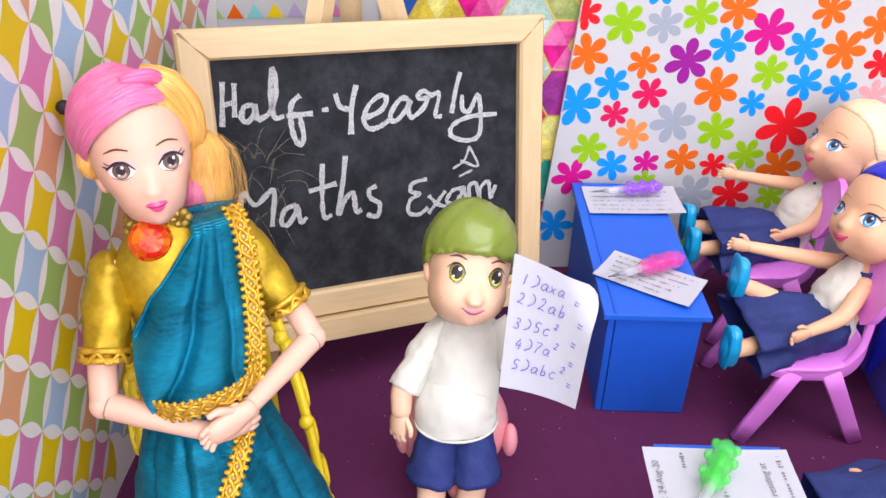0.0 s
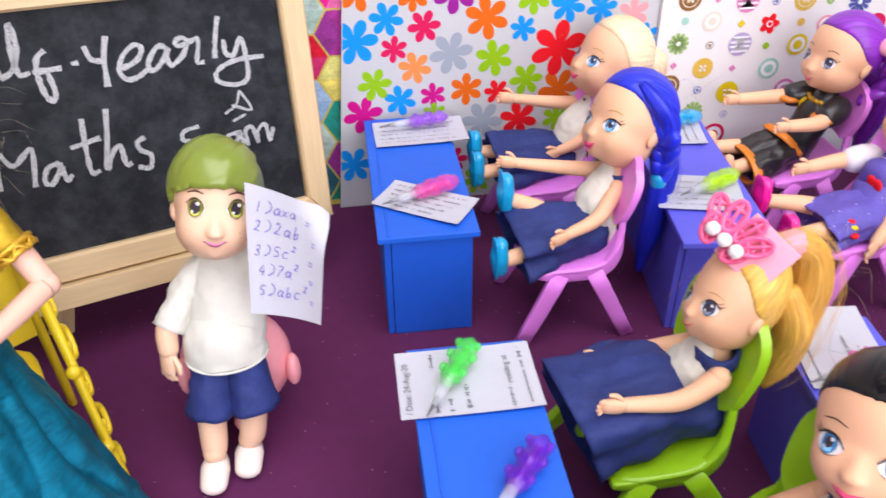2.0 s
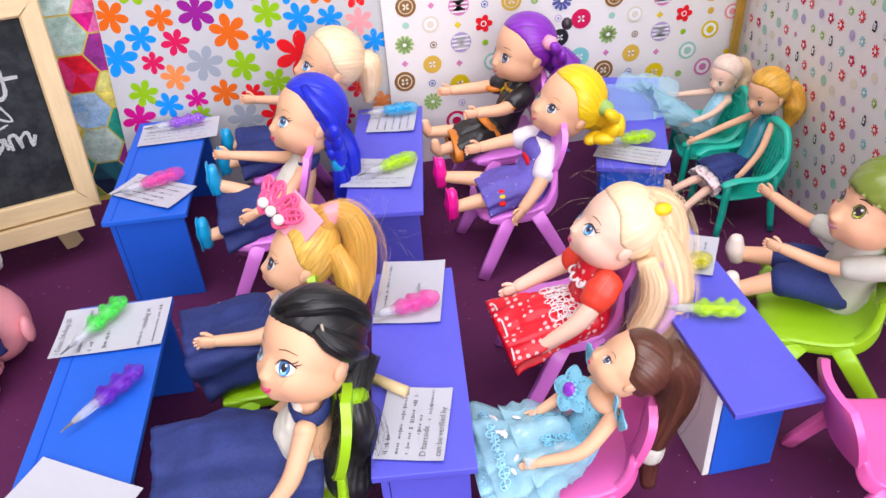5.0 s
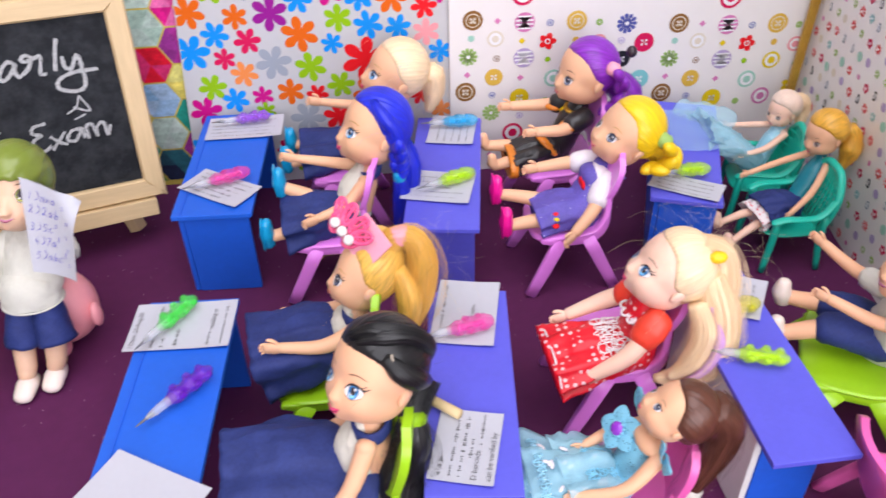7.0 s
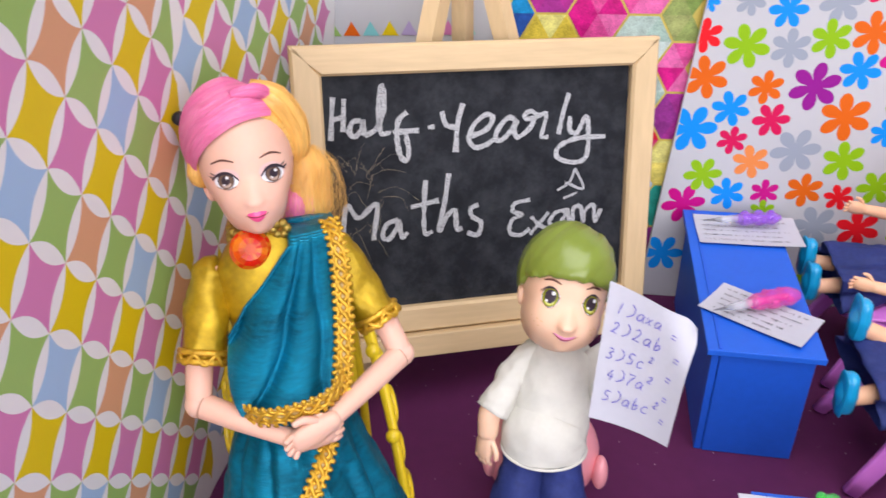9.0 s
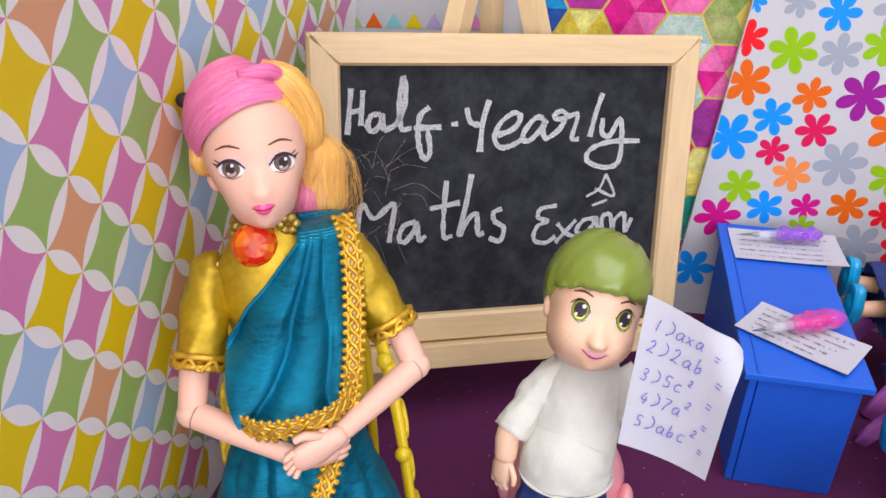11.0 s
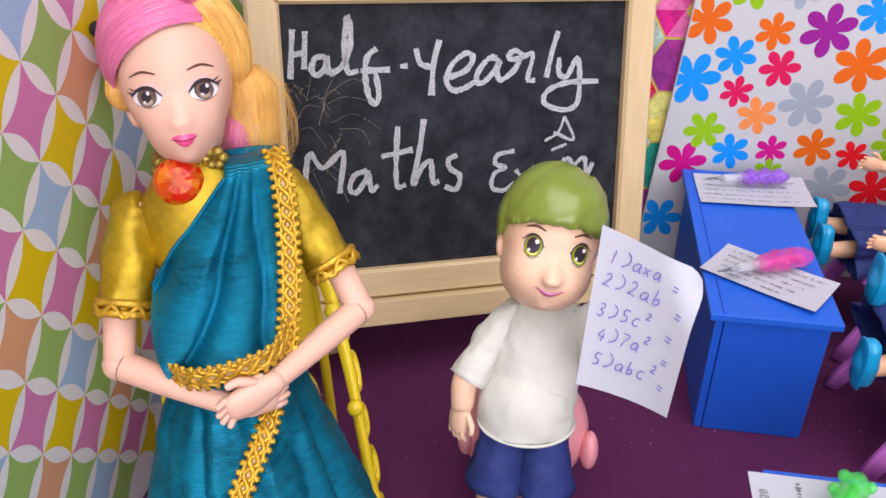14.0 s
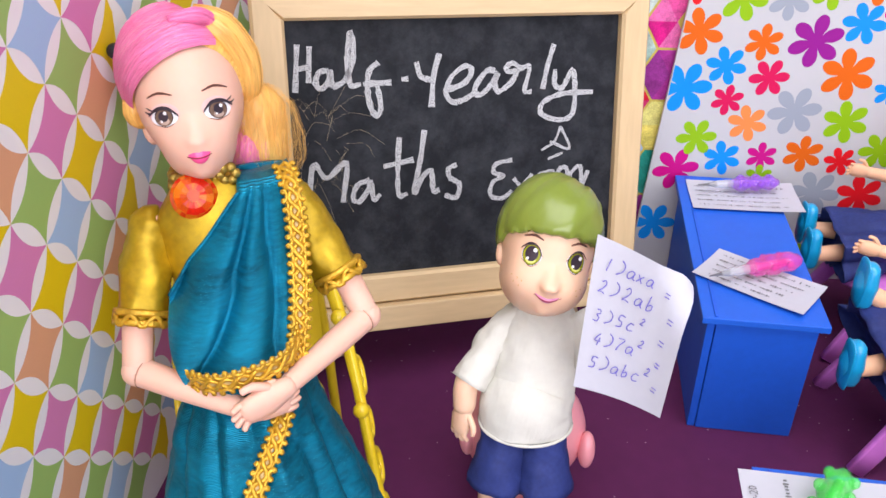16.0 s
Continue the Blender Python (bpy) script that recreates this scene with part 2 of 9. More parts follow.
class Build:
    """Collects surfaces of several materials into one mesh."""

    def __init__(self):
        self.v, self.f, self.k, self.mats, self.lie = [], [], [], [], {}

    def slot(self, material):
        if material not in self.mats:
            self.mats.append(material)
        return self.mats.index(material)

    def grid(self, rows, material, closed=True, cap0=False, cap1=False, comb=None):
        """comb(i, j): which strand a point lies on, and how far along it."""
        s, base, n = self.slot(material), len(self.v), len(rows[0])
        for r in rows:
            self.v.extend(r)
        if comb:
            for i in range(len(rows)):
                for j in range(n):
                    self.lie[base + i * n + j] = comb(i, j)
        for i in range(len(rows) - 1):
            for j in range(n if closed else n - 1):
                a, b = base + i * n + j, base + i * n + (j + 1) % n
                self.f.append((a, b, b + n, a + n))
                self.k.append(s)
        for on, i in ((cap0, 0), (cap1, len(rows) - 1)):
            if on:
                c = len(self.v)
                self.v.append(sum((Vector(p) for p in rows[i]), Vector()) / n)
                for j in range(n):
                    a, b = base + i * n + j, base + i * n + (j + 1) % n
                    self.f.append((c, b, a) if i == 0 else (c, a, b))
                    self.k.append(s)

    def tube(self, pts, radii, material, n=10, k=5, round_ends=True, wrinkle=0.0, freq=120.0, side=None, smooth_path=True, square=1.0):
        """A loft along pts; radii are numbers, or pairs (across, up)."""
        path = spline(pts, k) if smooth_path else [Vector(p) for p in pts]
        m, rows = len(path), []
        ref = Vector(side) if side is not None else None
        prev = None
        for i, p in enumerate(path):
            t = (path[min(i + 1, m - 1)] - path[max(i - 1, 0)]).normalized()
            if ref is not None:
                x = ref - t * ref.dot(t)
            elif prev is None:
                x = t.orthogonal()
            else:
                x = prev - t * prev.dot(t)
            if x.length < 1e-6:
                x = t.orthogonal()
            x.normalize()
            prev = x
            y = t.cross(x)
            r = along(radii, i / (m - 1))
            a, b = r if isinstance(r, tuple) else (r, r)
            ring = []
            for j in range(n):
                q = 2 * math.pi * j / n
                cq, sq = math.cos(q), math.sin(q)
                d = x * (a * math.copysign(abs(cq) ** square, cq)) + y * (b * math.copysign(abs(sq) ** square, sq))
                pos = p + d
                if wrinkle:
                    pos = pos + d.normalized() * wrinkle * crease(pos * freq)
                ring.append(pos)
            rows.append((p, t, ring, max(a, b) if min(a, b) > 1e-4 else 0))
        out = []
        if round_ends:
            p, t, ring, r = rows[0]
            out = [[p + (q - p) * s - t * (math.sqrt(1 - s * s) * r * 0.7) for q in ring] for s in (0.25, 0.6, 0.88)]
        out += [ring for _, _, ring, _ in rows]
        if round_ends:
            p, t, ring, r = rows[-1]
            out += [[p + (q - p) * s + t * (math.sqrt(1 - s * s) * r * 0.7) for q in ring] for s in (0.88, 0.6, 0.25)]
        self.grid(out, material, True, True, True)

    def ball(self, c, r, material, turn=None, nu=12, nv=8, comb=None):
        c, rows = Vector(c), []
        r = r if isinstance(r, tuple) else (r, r, r)
        for i in range(1, nv):
            e = math.pi * (i / nv - 0.5)
            row = []
            for j in range(nu):
                a = 2 * math.pi * j / nu
                d = Vector((r[0] * math.cos(e) * math.cos(a), r[1] * math.cos(e) * math.sin(a), r[2] * math.sin(e)))
                row.append(c + (turn @ d if turn else d))
            rows.append(row)
        self.grid(rows, material, True, True, True, comb)

    def make(self, name, origin=None, parent=None, flat=False):
        o = Vector(origin) if origin is not None else Vector()
        me = bpy.data.meshes.new(name)
        me.from_pydata([Vector(p) - o for p in self.v], [], self.f)
        me.polygons.foreach_set("material_index", self.k)
        if not flat:
            me.polygons.foreach_set("use_smooth", [True] * len(self.f))
        me.update()
        if self.lie:
            at = me.attributes.new("comb", "FLOAT_VECTOR", "POINT")
            flat_list = [0.0] * (3 * len(self.v))
            for i, (across, down) in self.lie.items():
                flat_list[3 * i], flat_list[3 * i + 1] = across, down
            at.data.foreach_set("vector", flat_list)
        ob = link_mesh(name, me, self.mats, parent)
        ob.location = o
        return ob


def text_mesh(words, size, material, parent, m, label=""):
    """A line of print, flat, as a part."""
    cu = bpy.data.curves.new("print", "FONT")
    cu.body, cu.size, cu.resolution_u = words, size, 2
    tmp = new("print", cu)
    me = bpy.data.meshes.new_from_object(tmp.evaluated_get(bpy.context.evaluated_depsgraph_get()))
    bpy.data.objects.remove(tmp)
    ob = link_mesh("printed_line", me, [material], parent)
    ob.matrix_local = m
    return tagged(ob, label)


def ribbon(b, pts, width, material, up, jitter=0.0, k=5, z=0.0):
    """A flat stroke of chalk or ink along pts in the plane that up stands on."""
    path = spline(pts, k)
    up, rows = Vector(up), []
    for i, p in enumerate(path):
        t = (path[min(i + 1, len(path) - 1)] - path[max(i - 1, 0)]).normalized()
        s = t.cross(up).normalized()
        w = width * 0.5 * (1 + jitter * noise.noise(p * 900))
        rows.append([p + s * w + up * z, p - s * w + up * z])
    b.grid(rows, material, closed=False)

# ---- setting: the room round the table, the table sheet, the paper walls ----
tagged(part("table", box_bm(2.0, 1.5, 0.03, 0.004), M_TABLE, None, m=pose(0.25, -0.25, -0.0195)), "brown laminate table under the purple sheet", "table", kind="structure")


def floor_sheet():
    b, rows = Build(), []
    for i in range(61):
        y = -0.80 + 1.16 * i / 60
        rows.append([Vector((-0.35 + 1.25 * j / 60, y, -0.0002 + 0.0004 * noise.noise(Vector((j * 0.21, i * 0.23, 0))))) for j in range(61)])
    b.grid(rows, M_CLOTH_FLOOR, closed=False)
    return tagged(b.make("floor"), "dark purple felt sheet with specks of dust", "floor", kind="structure")


floor_sheet()
for nm, sx, sy, sz, x, y, z in (("room_wall_south", 3.4, 0.1, 2.6, 0.25, -1.65, 0.45), ("room_wall_north", 3.4, 0.1, 2.6, 0.25, 1.75, 0.45),
                                ("room_wall_west", 0.1, 3.5, 2.6, -1.5, 0.05, 0.45), ("room_wall_east", 0.1, 3.5, 2.6, 2.0, 0.05, 0.45)):
    tagged(part(nm, box_bm(sx, sy, sz, 0.003), M_ROOM, None, m=pose(x, y, z)), "plain off-white plaster room wall", "wall", kind="structure")
tagged(part("room_floor", box_bm(3.4, 3.5, 0.06, 0.003), M_ROOM_FLOOR, None, m=pose(0.25, 0.05, -0.78)), "pale tiled room floor", "floor", kind="structure")
tagged(part("ceiling", box_bm(3.4, 3.5, 0.06, 0.003), M_ROOM, None, m=pose(0.25, 0.05, 1.72)), "plain white ceiling", "ceiling", kind="structure")

PRINT = {n: mat("print_" + n, c, 0.40, vary=0.03, scale=30, spec=0.2) for n, c in {
    "red": (0.80, 0.012, 0.02), "green": (0.27, 0.50, 0.008), "grey": (0.33, 0.37, 0.43), "orange": (0.72, 0.13, 0.008),
    "magenta": (0.56, 0.006, 0.22), "purple": (0.29, 0.012, 0.26), "blue": (0.006, 0.27, 0.80), "crimson": (0.64, 0.010, 0.09),
    "pink": (0.82, 0.33, 0.36), "tan": (0.82, 0.26, 0.07), "yellow": (0.75, 0.56, 0.01), "rose": (0.66, 0.22, 0.45),
    "leaf": (0.32, 0.50, 0.14), "sky": (0.36, 0.53, 0.75), "salmon": (0.70, 0.36, 0.20), "white": (0.85, 0.85, 0.85),
    "brown": (0.25, 0.12, 0.03), "ochre": (0.70, 0.45, 0.07), "lilac": (0.45, 0.36, 0.58), "mint": (0.35, 0.62, 0.50),
    "teal": (0.22, 0.58, 0.58), "black": (0.02, 0.02, 0.025), "navy": (0.10, 0.12, 0.40), "cream": (0.74, 0.68, 0.55)}.items()}


def paper_wall(name, p0, p1, z0, z1, lean, label, material, slant=0.0):
    """A stiff paper-covered card from p0 to p1 on the plan; lean: metres to its front by height;
    slant: how far its first edge leans along the wall."""
    a, b_ = Vector((*p0, 0)), Vector((*p1, 0))
    u = (b_ - a).normalized()
    n = Vector((0, 0, 1)).cross(u)          # behind the card
    front = -n
    b = Build()
    cols = 12
    for side, off in ((0, 0.0), (1, 0.003)):
        rows = []
        for z in (z0, (z0 + z1) / 2, z1):
            rows.append([a.lerp(b_, i / cols) + u * (slant * z * (1 - i / cols)) + Vector((0, 0, z)) + front * lean * z + n * off for i in range(cols + 1)])
        b.grid(rows, material if side == 0 else M_CARD, closed=False)
    length = (b_ - a).length
    for z in (z0, z1):
        b.grid([[a.lerp(b_, i / cols) + u * (slant * z * (1 - i / cols)) + Vector((0, 0, z)) + front * lean * z + n * off for i in range(cols + 1)] for off in (0, 0.003)], M_CARD, closed=False)
    for e in (a, b_):
        b.grid([[e + u * (slant * z if e is a else 0) + Vector((0, 0, z)) + front * lean * z + n * off for z in (z0, z1)] for off in (0, 0.003)], M_CARD, closed=False)
    ob = b.make(name, flat=True)
    tagged(ob, label, "wall", kind="structure")
    up = (Vector((0, 0, 1)) + front * lean)
    up.normalize()
    m = Matrix((u, up, u.cross(up))).transposed().to_4x4()
    m.translation = a
    return ob, m, length


def flat_shape(outline, material, name="print"):
    me = bpy.data.meshes.new(name)
    n = len(outline)
    me.from_pydata([(0, 0, 0), *[(x, y, 0) for x, y in outline]], [], [(0, i + 1, (i + 1) % n + 1) for i in range(n)])
    me.materials.append(material)
    return me


def printed(name, me, parent, m):
    ob = new(name, me)
    ob.parent = parent
    ob.matrix_local = m
    return ob


def daisy(lobes=6, n=84, a=0.37, b=0.2, c=0.63, core=0.27):
    out = []
    for i in range(n):
        q = 2 * math.pi * i / n
        d = (q + math.pi / lobes) % (2 * math.pi / lobes) - math.pi / lobes
        cx, sx = math.cos(d), math.sin(d)
        A, B, C = (cx / a) ** 2 + (sx / b) ** 2, -2 * c * cx / a ** 2, (c / a) ** 2 - 1
        D = B * B - 4 * A * C
        r = (-B + math.sqrt(D)) / (2 * A) if D > 0 else core
        out.append((max(r, core) * math.cos(q), max(r, core) * math.sin(q)))
    return out


def disc(r=1.0, n=20):
    return [(r * math.cos(2 * math.pi * i / n), r * math.sin(2 * math.pi * i / n)) for i in range(n)]


# left wall: overlapping-circle print in pastel diamonds, folded once
W_NEAR, MN, LN = paper_wall("wall_west_near", (-0.119, -0.20), (-0.119, 0.03), 0, 0.32, 0.10, "white paper wall printed with pastel curved diamonds", M_PAPER_LIFTED)
W_FAR, MF, LF = paper_wall("wall_west_far", (-0.119, 0.03), (-0.107, 0.212), 0, 0.32, 0.10, "white paper wall printed with pastel curved diamonds", M_PAPER_LIFTED)


def curved_diamond():
    """One cell of the overlapping-circle print; corners on the axes, sides bowed in."""
    out, corners = [], [(0, 1), (-1, 0), (0, -1), (1, 0)]
    for i in range(4):
        (x0, y0), (x1, y1) = corners[i], corners[(i + 1) % 4]
        for j in range(8):
            t = j / 8
            sag = 0.135 * 4 * t * (1 - t)
            out.append((x0 + (x1 - x0) * t - sag * (x0 + x1), y0 + (y1 - y0) * t - sag * (y0 + y1)))
    return out


def left_print():
    shape = curved_diamond()
    meshes = {c: flat_shape(shape, PRINT[c], "diamond") for c in ("yellow", "rose", "leaf", "sky", "salmon")}
    hx, hz = 0.0126, 0.01355
    for i in range(-20, 24):
        for j in range(-20, 24):
            s, z = -0.0230 + hx * (i - j), 0.1838 - hz * (i + j)
            if not (0.008 < z < 0.305):
                continue
            if j % 2 == 0:
                c = "rose" if i % 2 else "yellow"
            else:
                c = "leaf" if i % 2 else ("sky" if (i + 2 * ((j + 1) // 2)) % 4 == 0 else "salmon")
            for parent, m, y0, u0, u1 in ((W_NEAR, MN, -0.20, 0.011, LN), (W_FAR, MF, 0.03, 0.0, LF - 0.011)):
                u = s - y0
                if u0 < u <= u1:
                    printed("printed_diamond", meshes[c], parent, m @ Matrix.Translation((u, z, 0.00005)) @ Matrix.Diagonal((hx, hz, 1, 1)))
                    break


left_print()

# back walls
W_HEX, MH, LH = paper_wall("wall_north_hexagon", (-0.005, 0.2085), (0.108, 0.2085), 0, 0.30, 0.0, "card printed with jewel-coloured hexagons and gold lines", mat("gold_line_print", (0.60, 0.48, 0.09), 0.4, vary=0.15, scale=90))
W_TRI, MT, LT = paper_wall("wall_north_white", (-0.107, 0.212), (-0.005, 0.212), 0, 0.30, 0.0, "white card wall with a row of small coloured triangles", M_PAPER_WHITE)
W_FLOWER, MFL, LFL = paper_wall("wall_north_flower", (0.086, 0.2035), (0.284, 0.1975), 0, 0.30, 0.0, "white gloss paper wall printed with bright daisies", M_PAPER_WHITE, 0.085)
W_BUTTON, MB_, LB = paper_wall("wall_north_button", (0.284, 0.194), (0.556, 0.187), 0, 0.30, 0.0, "white paper wall printed with rows of coloured buttons", M_PAPER_CREAM)
W_EAST, ME, LE = paper_wall("wall_east", (0.552, 0.185), (0.500, -0.22), 0, 0.30, 0.0, "white paper wall printed with tiny buttons and spools", M_PAPER_CREAM)


def triangles():
    tri = [(-1, 0), (1, 0), (0, 1.15)]
    cols = ["leaf", "orange", "teal", "yellow", "lilac", "orange", "rose", "mint"]
    for i, c in enumerate(cols):
        printed("printed_triangle", flat_shape(tri, PRINT[c], "triangle"), W_TRI, MT @ Matrix.Translation((0.0145 + 0.0105 * i, 0.1535 + 0.0003 * i, 0.0004)) @ Matrix.Diagonal((0.0046, 0.0068, 1, 1)))


triangles()


def hexagons():
    """Kaleidoscope print: each hexagon is six shaded triangles, gold shows between them."""
    rng = random.Random(5)
    sets = [((0.58, 0.01, 0.20), (0.74, 0.14, 0.36)), ((0.62, 0.01, 0.03), (0.58, 0.03, 0.14)), ((0.01, 0.20, 0.15), (0.03, 0.32, 0.25)),
            ((0.34, 0.48, 0.40), (0.50, 0.60, 0.54)), ((0.02, 0.08, 0.33), (0.01, 0.26, 0.56)), ((0.66, 0.52, 0.06), (0.74, 0.66, 0.20)),
            ((0.20, 0.30, 0.07), (0.34, 0.38, 0.13)), ((0.42, 0.03, 0.26), (0.26, 0.03, 0.22)), ((0.34, 0.48, 0.66), (0.22, 0.40, 0.62)), ((0.02, 0.03, 0.07), (0.03, 0.14, 0.18))]
    mats = [[mat("hexagon_print", tuple(a[c] * (1 - w) + b_[c] * w for c in range(3)), 0.40, vary=0.45, scale=170, spec=0.25) for w in (0, 0.5, 1)] for a, b_ in sets]
    edge_strip = {(3, 6): 0, (3, 5): 3, (3, 4): 3, (3, 3): 1, (3, 2): 8, (4, 6): 6, (4, 5): 0, (4, 4): 7, (4, 3): 5, (4, 2): 2}
    size = 0.0158
    dx, dy = size * 1.5, size * math.sqrt(3)
    for i in range(-1, 6):
        for j in range(0, 12):
            cx, cy = 0.006 + i * dx, 0.004 + (j + 0.5 * (i % 2)) * dy
            b = Build()
            pick = mats[edge_strip[(i, j)]] if (i, j) in edge_strip else mats[(i * 3 + j * 4 + (i * j) % 3) % len(mats)]
            ok = False
            for k in range(6):
                p = [(cx, cy)] + [(cx + 0.955 * size * math.cos(math.radians(60 * (k + e))), cy + 0.955 * size * math.sin(math.radians(60 * (k + e)))) for e in (0, 1)]
                if all(0.0005 < q[0] < LH - 0.0005 and 0.001 < q[1] < 0.299 for q in p):
                    base = len(b.v)
                    b.v.extend(MH @ Vector((q[0], q[1], 0.0004)) for q in p)
                    b.f.append((base, base + 1, base + 2))
                    b.k.append(b.slot(pick[rng.randrange(3)]))
                    ok = True
            if ok:
                b.make("printed_hexagon", parent=W_HEX, flat=True)


hexagons()


def flowers():
    """Daisy print of the flower paper: place along the wall, height, radius, colour, turn."""
    shape, count = daisy(b=0.26, core=0.31), iter(range(10 ** 6))
    meshes = {c: flat_shape(shape, PRINT[c], "daisy") for c in ("red", "green", "grey", "orange", "magenta", "purple", "blue", "crimson", "pink", "tan")}

    def row(*items):
        for x, z, r, c in items:
            u = x - 0.086
            me, turn = meshes[c], x * 37 + z * 91
            ct, st = math.cos(turn), math.sin(turn)
            ring = [(r * (px * ct - py * st), r * (px * st + py * ct)) for px, py in shape]
            if any(u + px < 0.085 * (z + py) + 0.0004 for px, py in ring):      # cut by the paper's edge
                me = flat_shape([(max(px, 0.085 * (z + py) + 0.0004 - u), py) for px, py in ring], PRINT[c], "daisy")
                r, turn = 1.0, 0.0
            printed("printed_daisy", me, W_FLOWER, MFL @ Matrix.Translation((u, z, 0.00005 + 0.000012 * (next(count) % 5))) @ Matrix.Rotation(turn, 4, "Z") @ Matrix.Diagonal((r, r, 1, 1)))
    row((0.1025, 0.1596, 0.009, 'red'), (0.1237, 0.1547, 0.0118, 'green'), (0.1451, 0.1542, 0.0102, 'grey'), (0.1634, 0.1595, 0.0102, 'green'), (0.183, 0.1629, 0.011, 'orange'), (0.2017, 0.1509, 0.0132, 'magenta'), (0.181, 0.1436, 0.0104, 'blue'), (0.1609, 0.1345, 0.013, 'purple'))
    row((0.106, 0.1378, 0.0118, 'orange'), (0.137, 0.1334, 0.0092, 'orange'), (0.1213, 0.1211, 0.0101, 'blue'), (0.1429, 0.1156, 0.0098, 'crimson'), (0.1794, 0.1185, 0.0133, 'orange'), (0.207, 0.1287, 0.0102, 'green'), (0.2228, 0.1432, 0.0105, 'blue'), (0.2447, 0.1416, 0.012, 'orange'))
    row((0.2601, 0.1551, 0.0104, 'orange'), (0.2319, 0.1631, 0.0102, 'orange'), (0.2277, 0.1229, 0.0108, 'blue'), (0.2483, 0.12, 0.0095, 'blue'), (0.2681, 0.1155, 0.0101, 'pink'), (0.2671, 0.1342, 0.0094, 'red'), (0.1028, 0.1089, 0.0137, 'blue'), (0.1249, 0.1032, 0.0082, 'crimson'))
    row((0.2013, 0.1106, 0.008, 'blue'), (0.1586, 0.0985, 0.0131, 'grey'), (0.2237, 0.0972, 0.0173, 'red'), (0.1368, 0.0911, 0.0101, 'tan'), (0.1843, 0.0938, 0.0115, 'green'), (0.1127, 0.0822, 0.0104, 'green'), (0.1677, 0.0754, 0.0103, 'orange'), (0.1473, 0.073, 0.0081, 'magenta'))
    row((0.1868, 0.0721, 0.0082, 'red'), (0.2046, 0.0789, 0.0104, 'green'), (0.1274, 0.0712, 0.0099, 'blue'), (0.2258, 0.0707, 0.0133, 'orange'), (0.1047, 0.0634, 0.0122, 'magenta'), (0.148, 0.0611, 0.0073, 'green'), (0.1779, 0.0532, 0.0132, 'grey'), (0.201, 0.0531, 0.0121, 'red'))
    row((0.0969, 0.0302, 0.0121, 'blue'), (0.2775, 0.1005, 0.0089, 'blue'), (0.2694, 0.0848, 0.0086, 'green'), (0.262, 0.0673, 0.0083, 'red'), (0.2774, 0.0542, 0.008, 'tan'), (0.2495, 0.0462, 0.0075, 'crimson'), (0.2462, 0.0095, 0.0078, 'red'), (0.2505, 0.0258, 0.0059, 'green'))
    row((0.1022, 0.1765, 0.0054, 'blue'), (0.1217, 0.1775, 0.0078, 'grey'), (0.1405, 0.1734, 0.0096, 'blue'), (0.1647, 0.1773, 0.0107, 'grey'), (0.118, 0.02, 0.009, 'orange'), (0.175, 0.012, 0.01, 'green'), (0.205, 0.018, 0.011, 'orange'), (0.232, 0.028, 0.012, 'blue'))
    row((0.255, 0.012, 0.01, 'green'), (0.225, 0.052, 0.009, 'green'), (0.16, 0.028, 0.009, 'crimson'), (0.125, 0.19, 0.011, 'orange'), (0.15, 0.2, 0.012, 'green'), (0.185, 0.187, 0.012, 'crimson'), (0.21, 0.185, 0.01, 'orange'), (0.235, 0.19, 0.012, 'blue'))
    row((0.258, 0.183, 0.011, 'green'), (0.272, 0.165, 0.009, 'grey'), (0.279, 0.144, 0.0085, 'magenta'))


flowers()


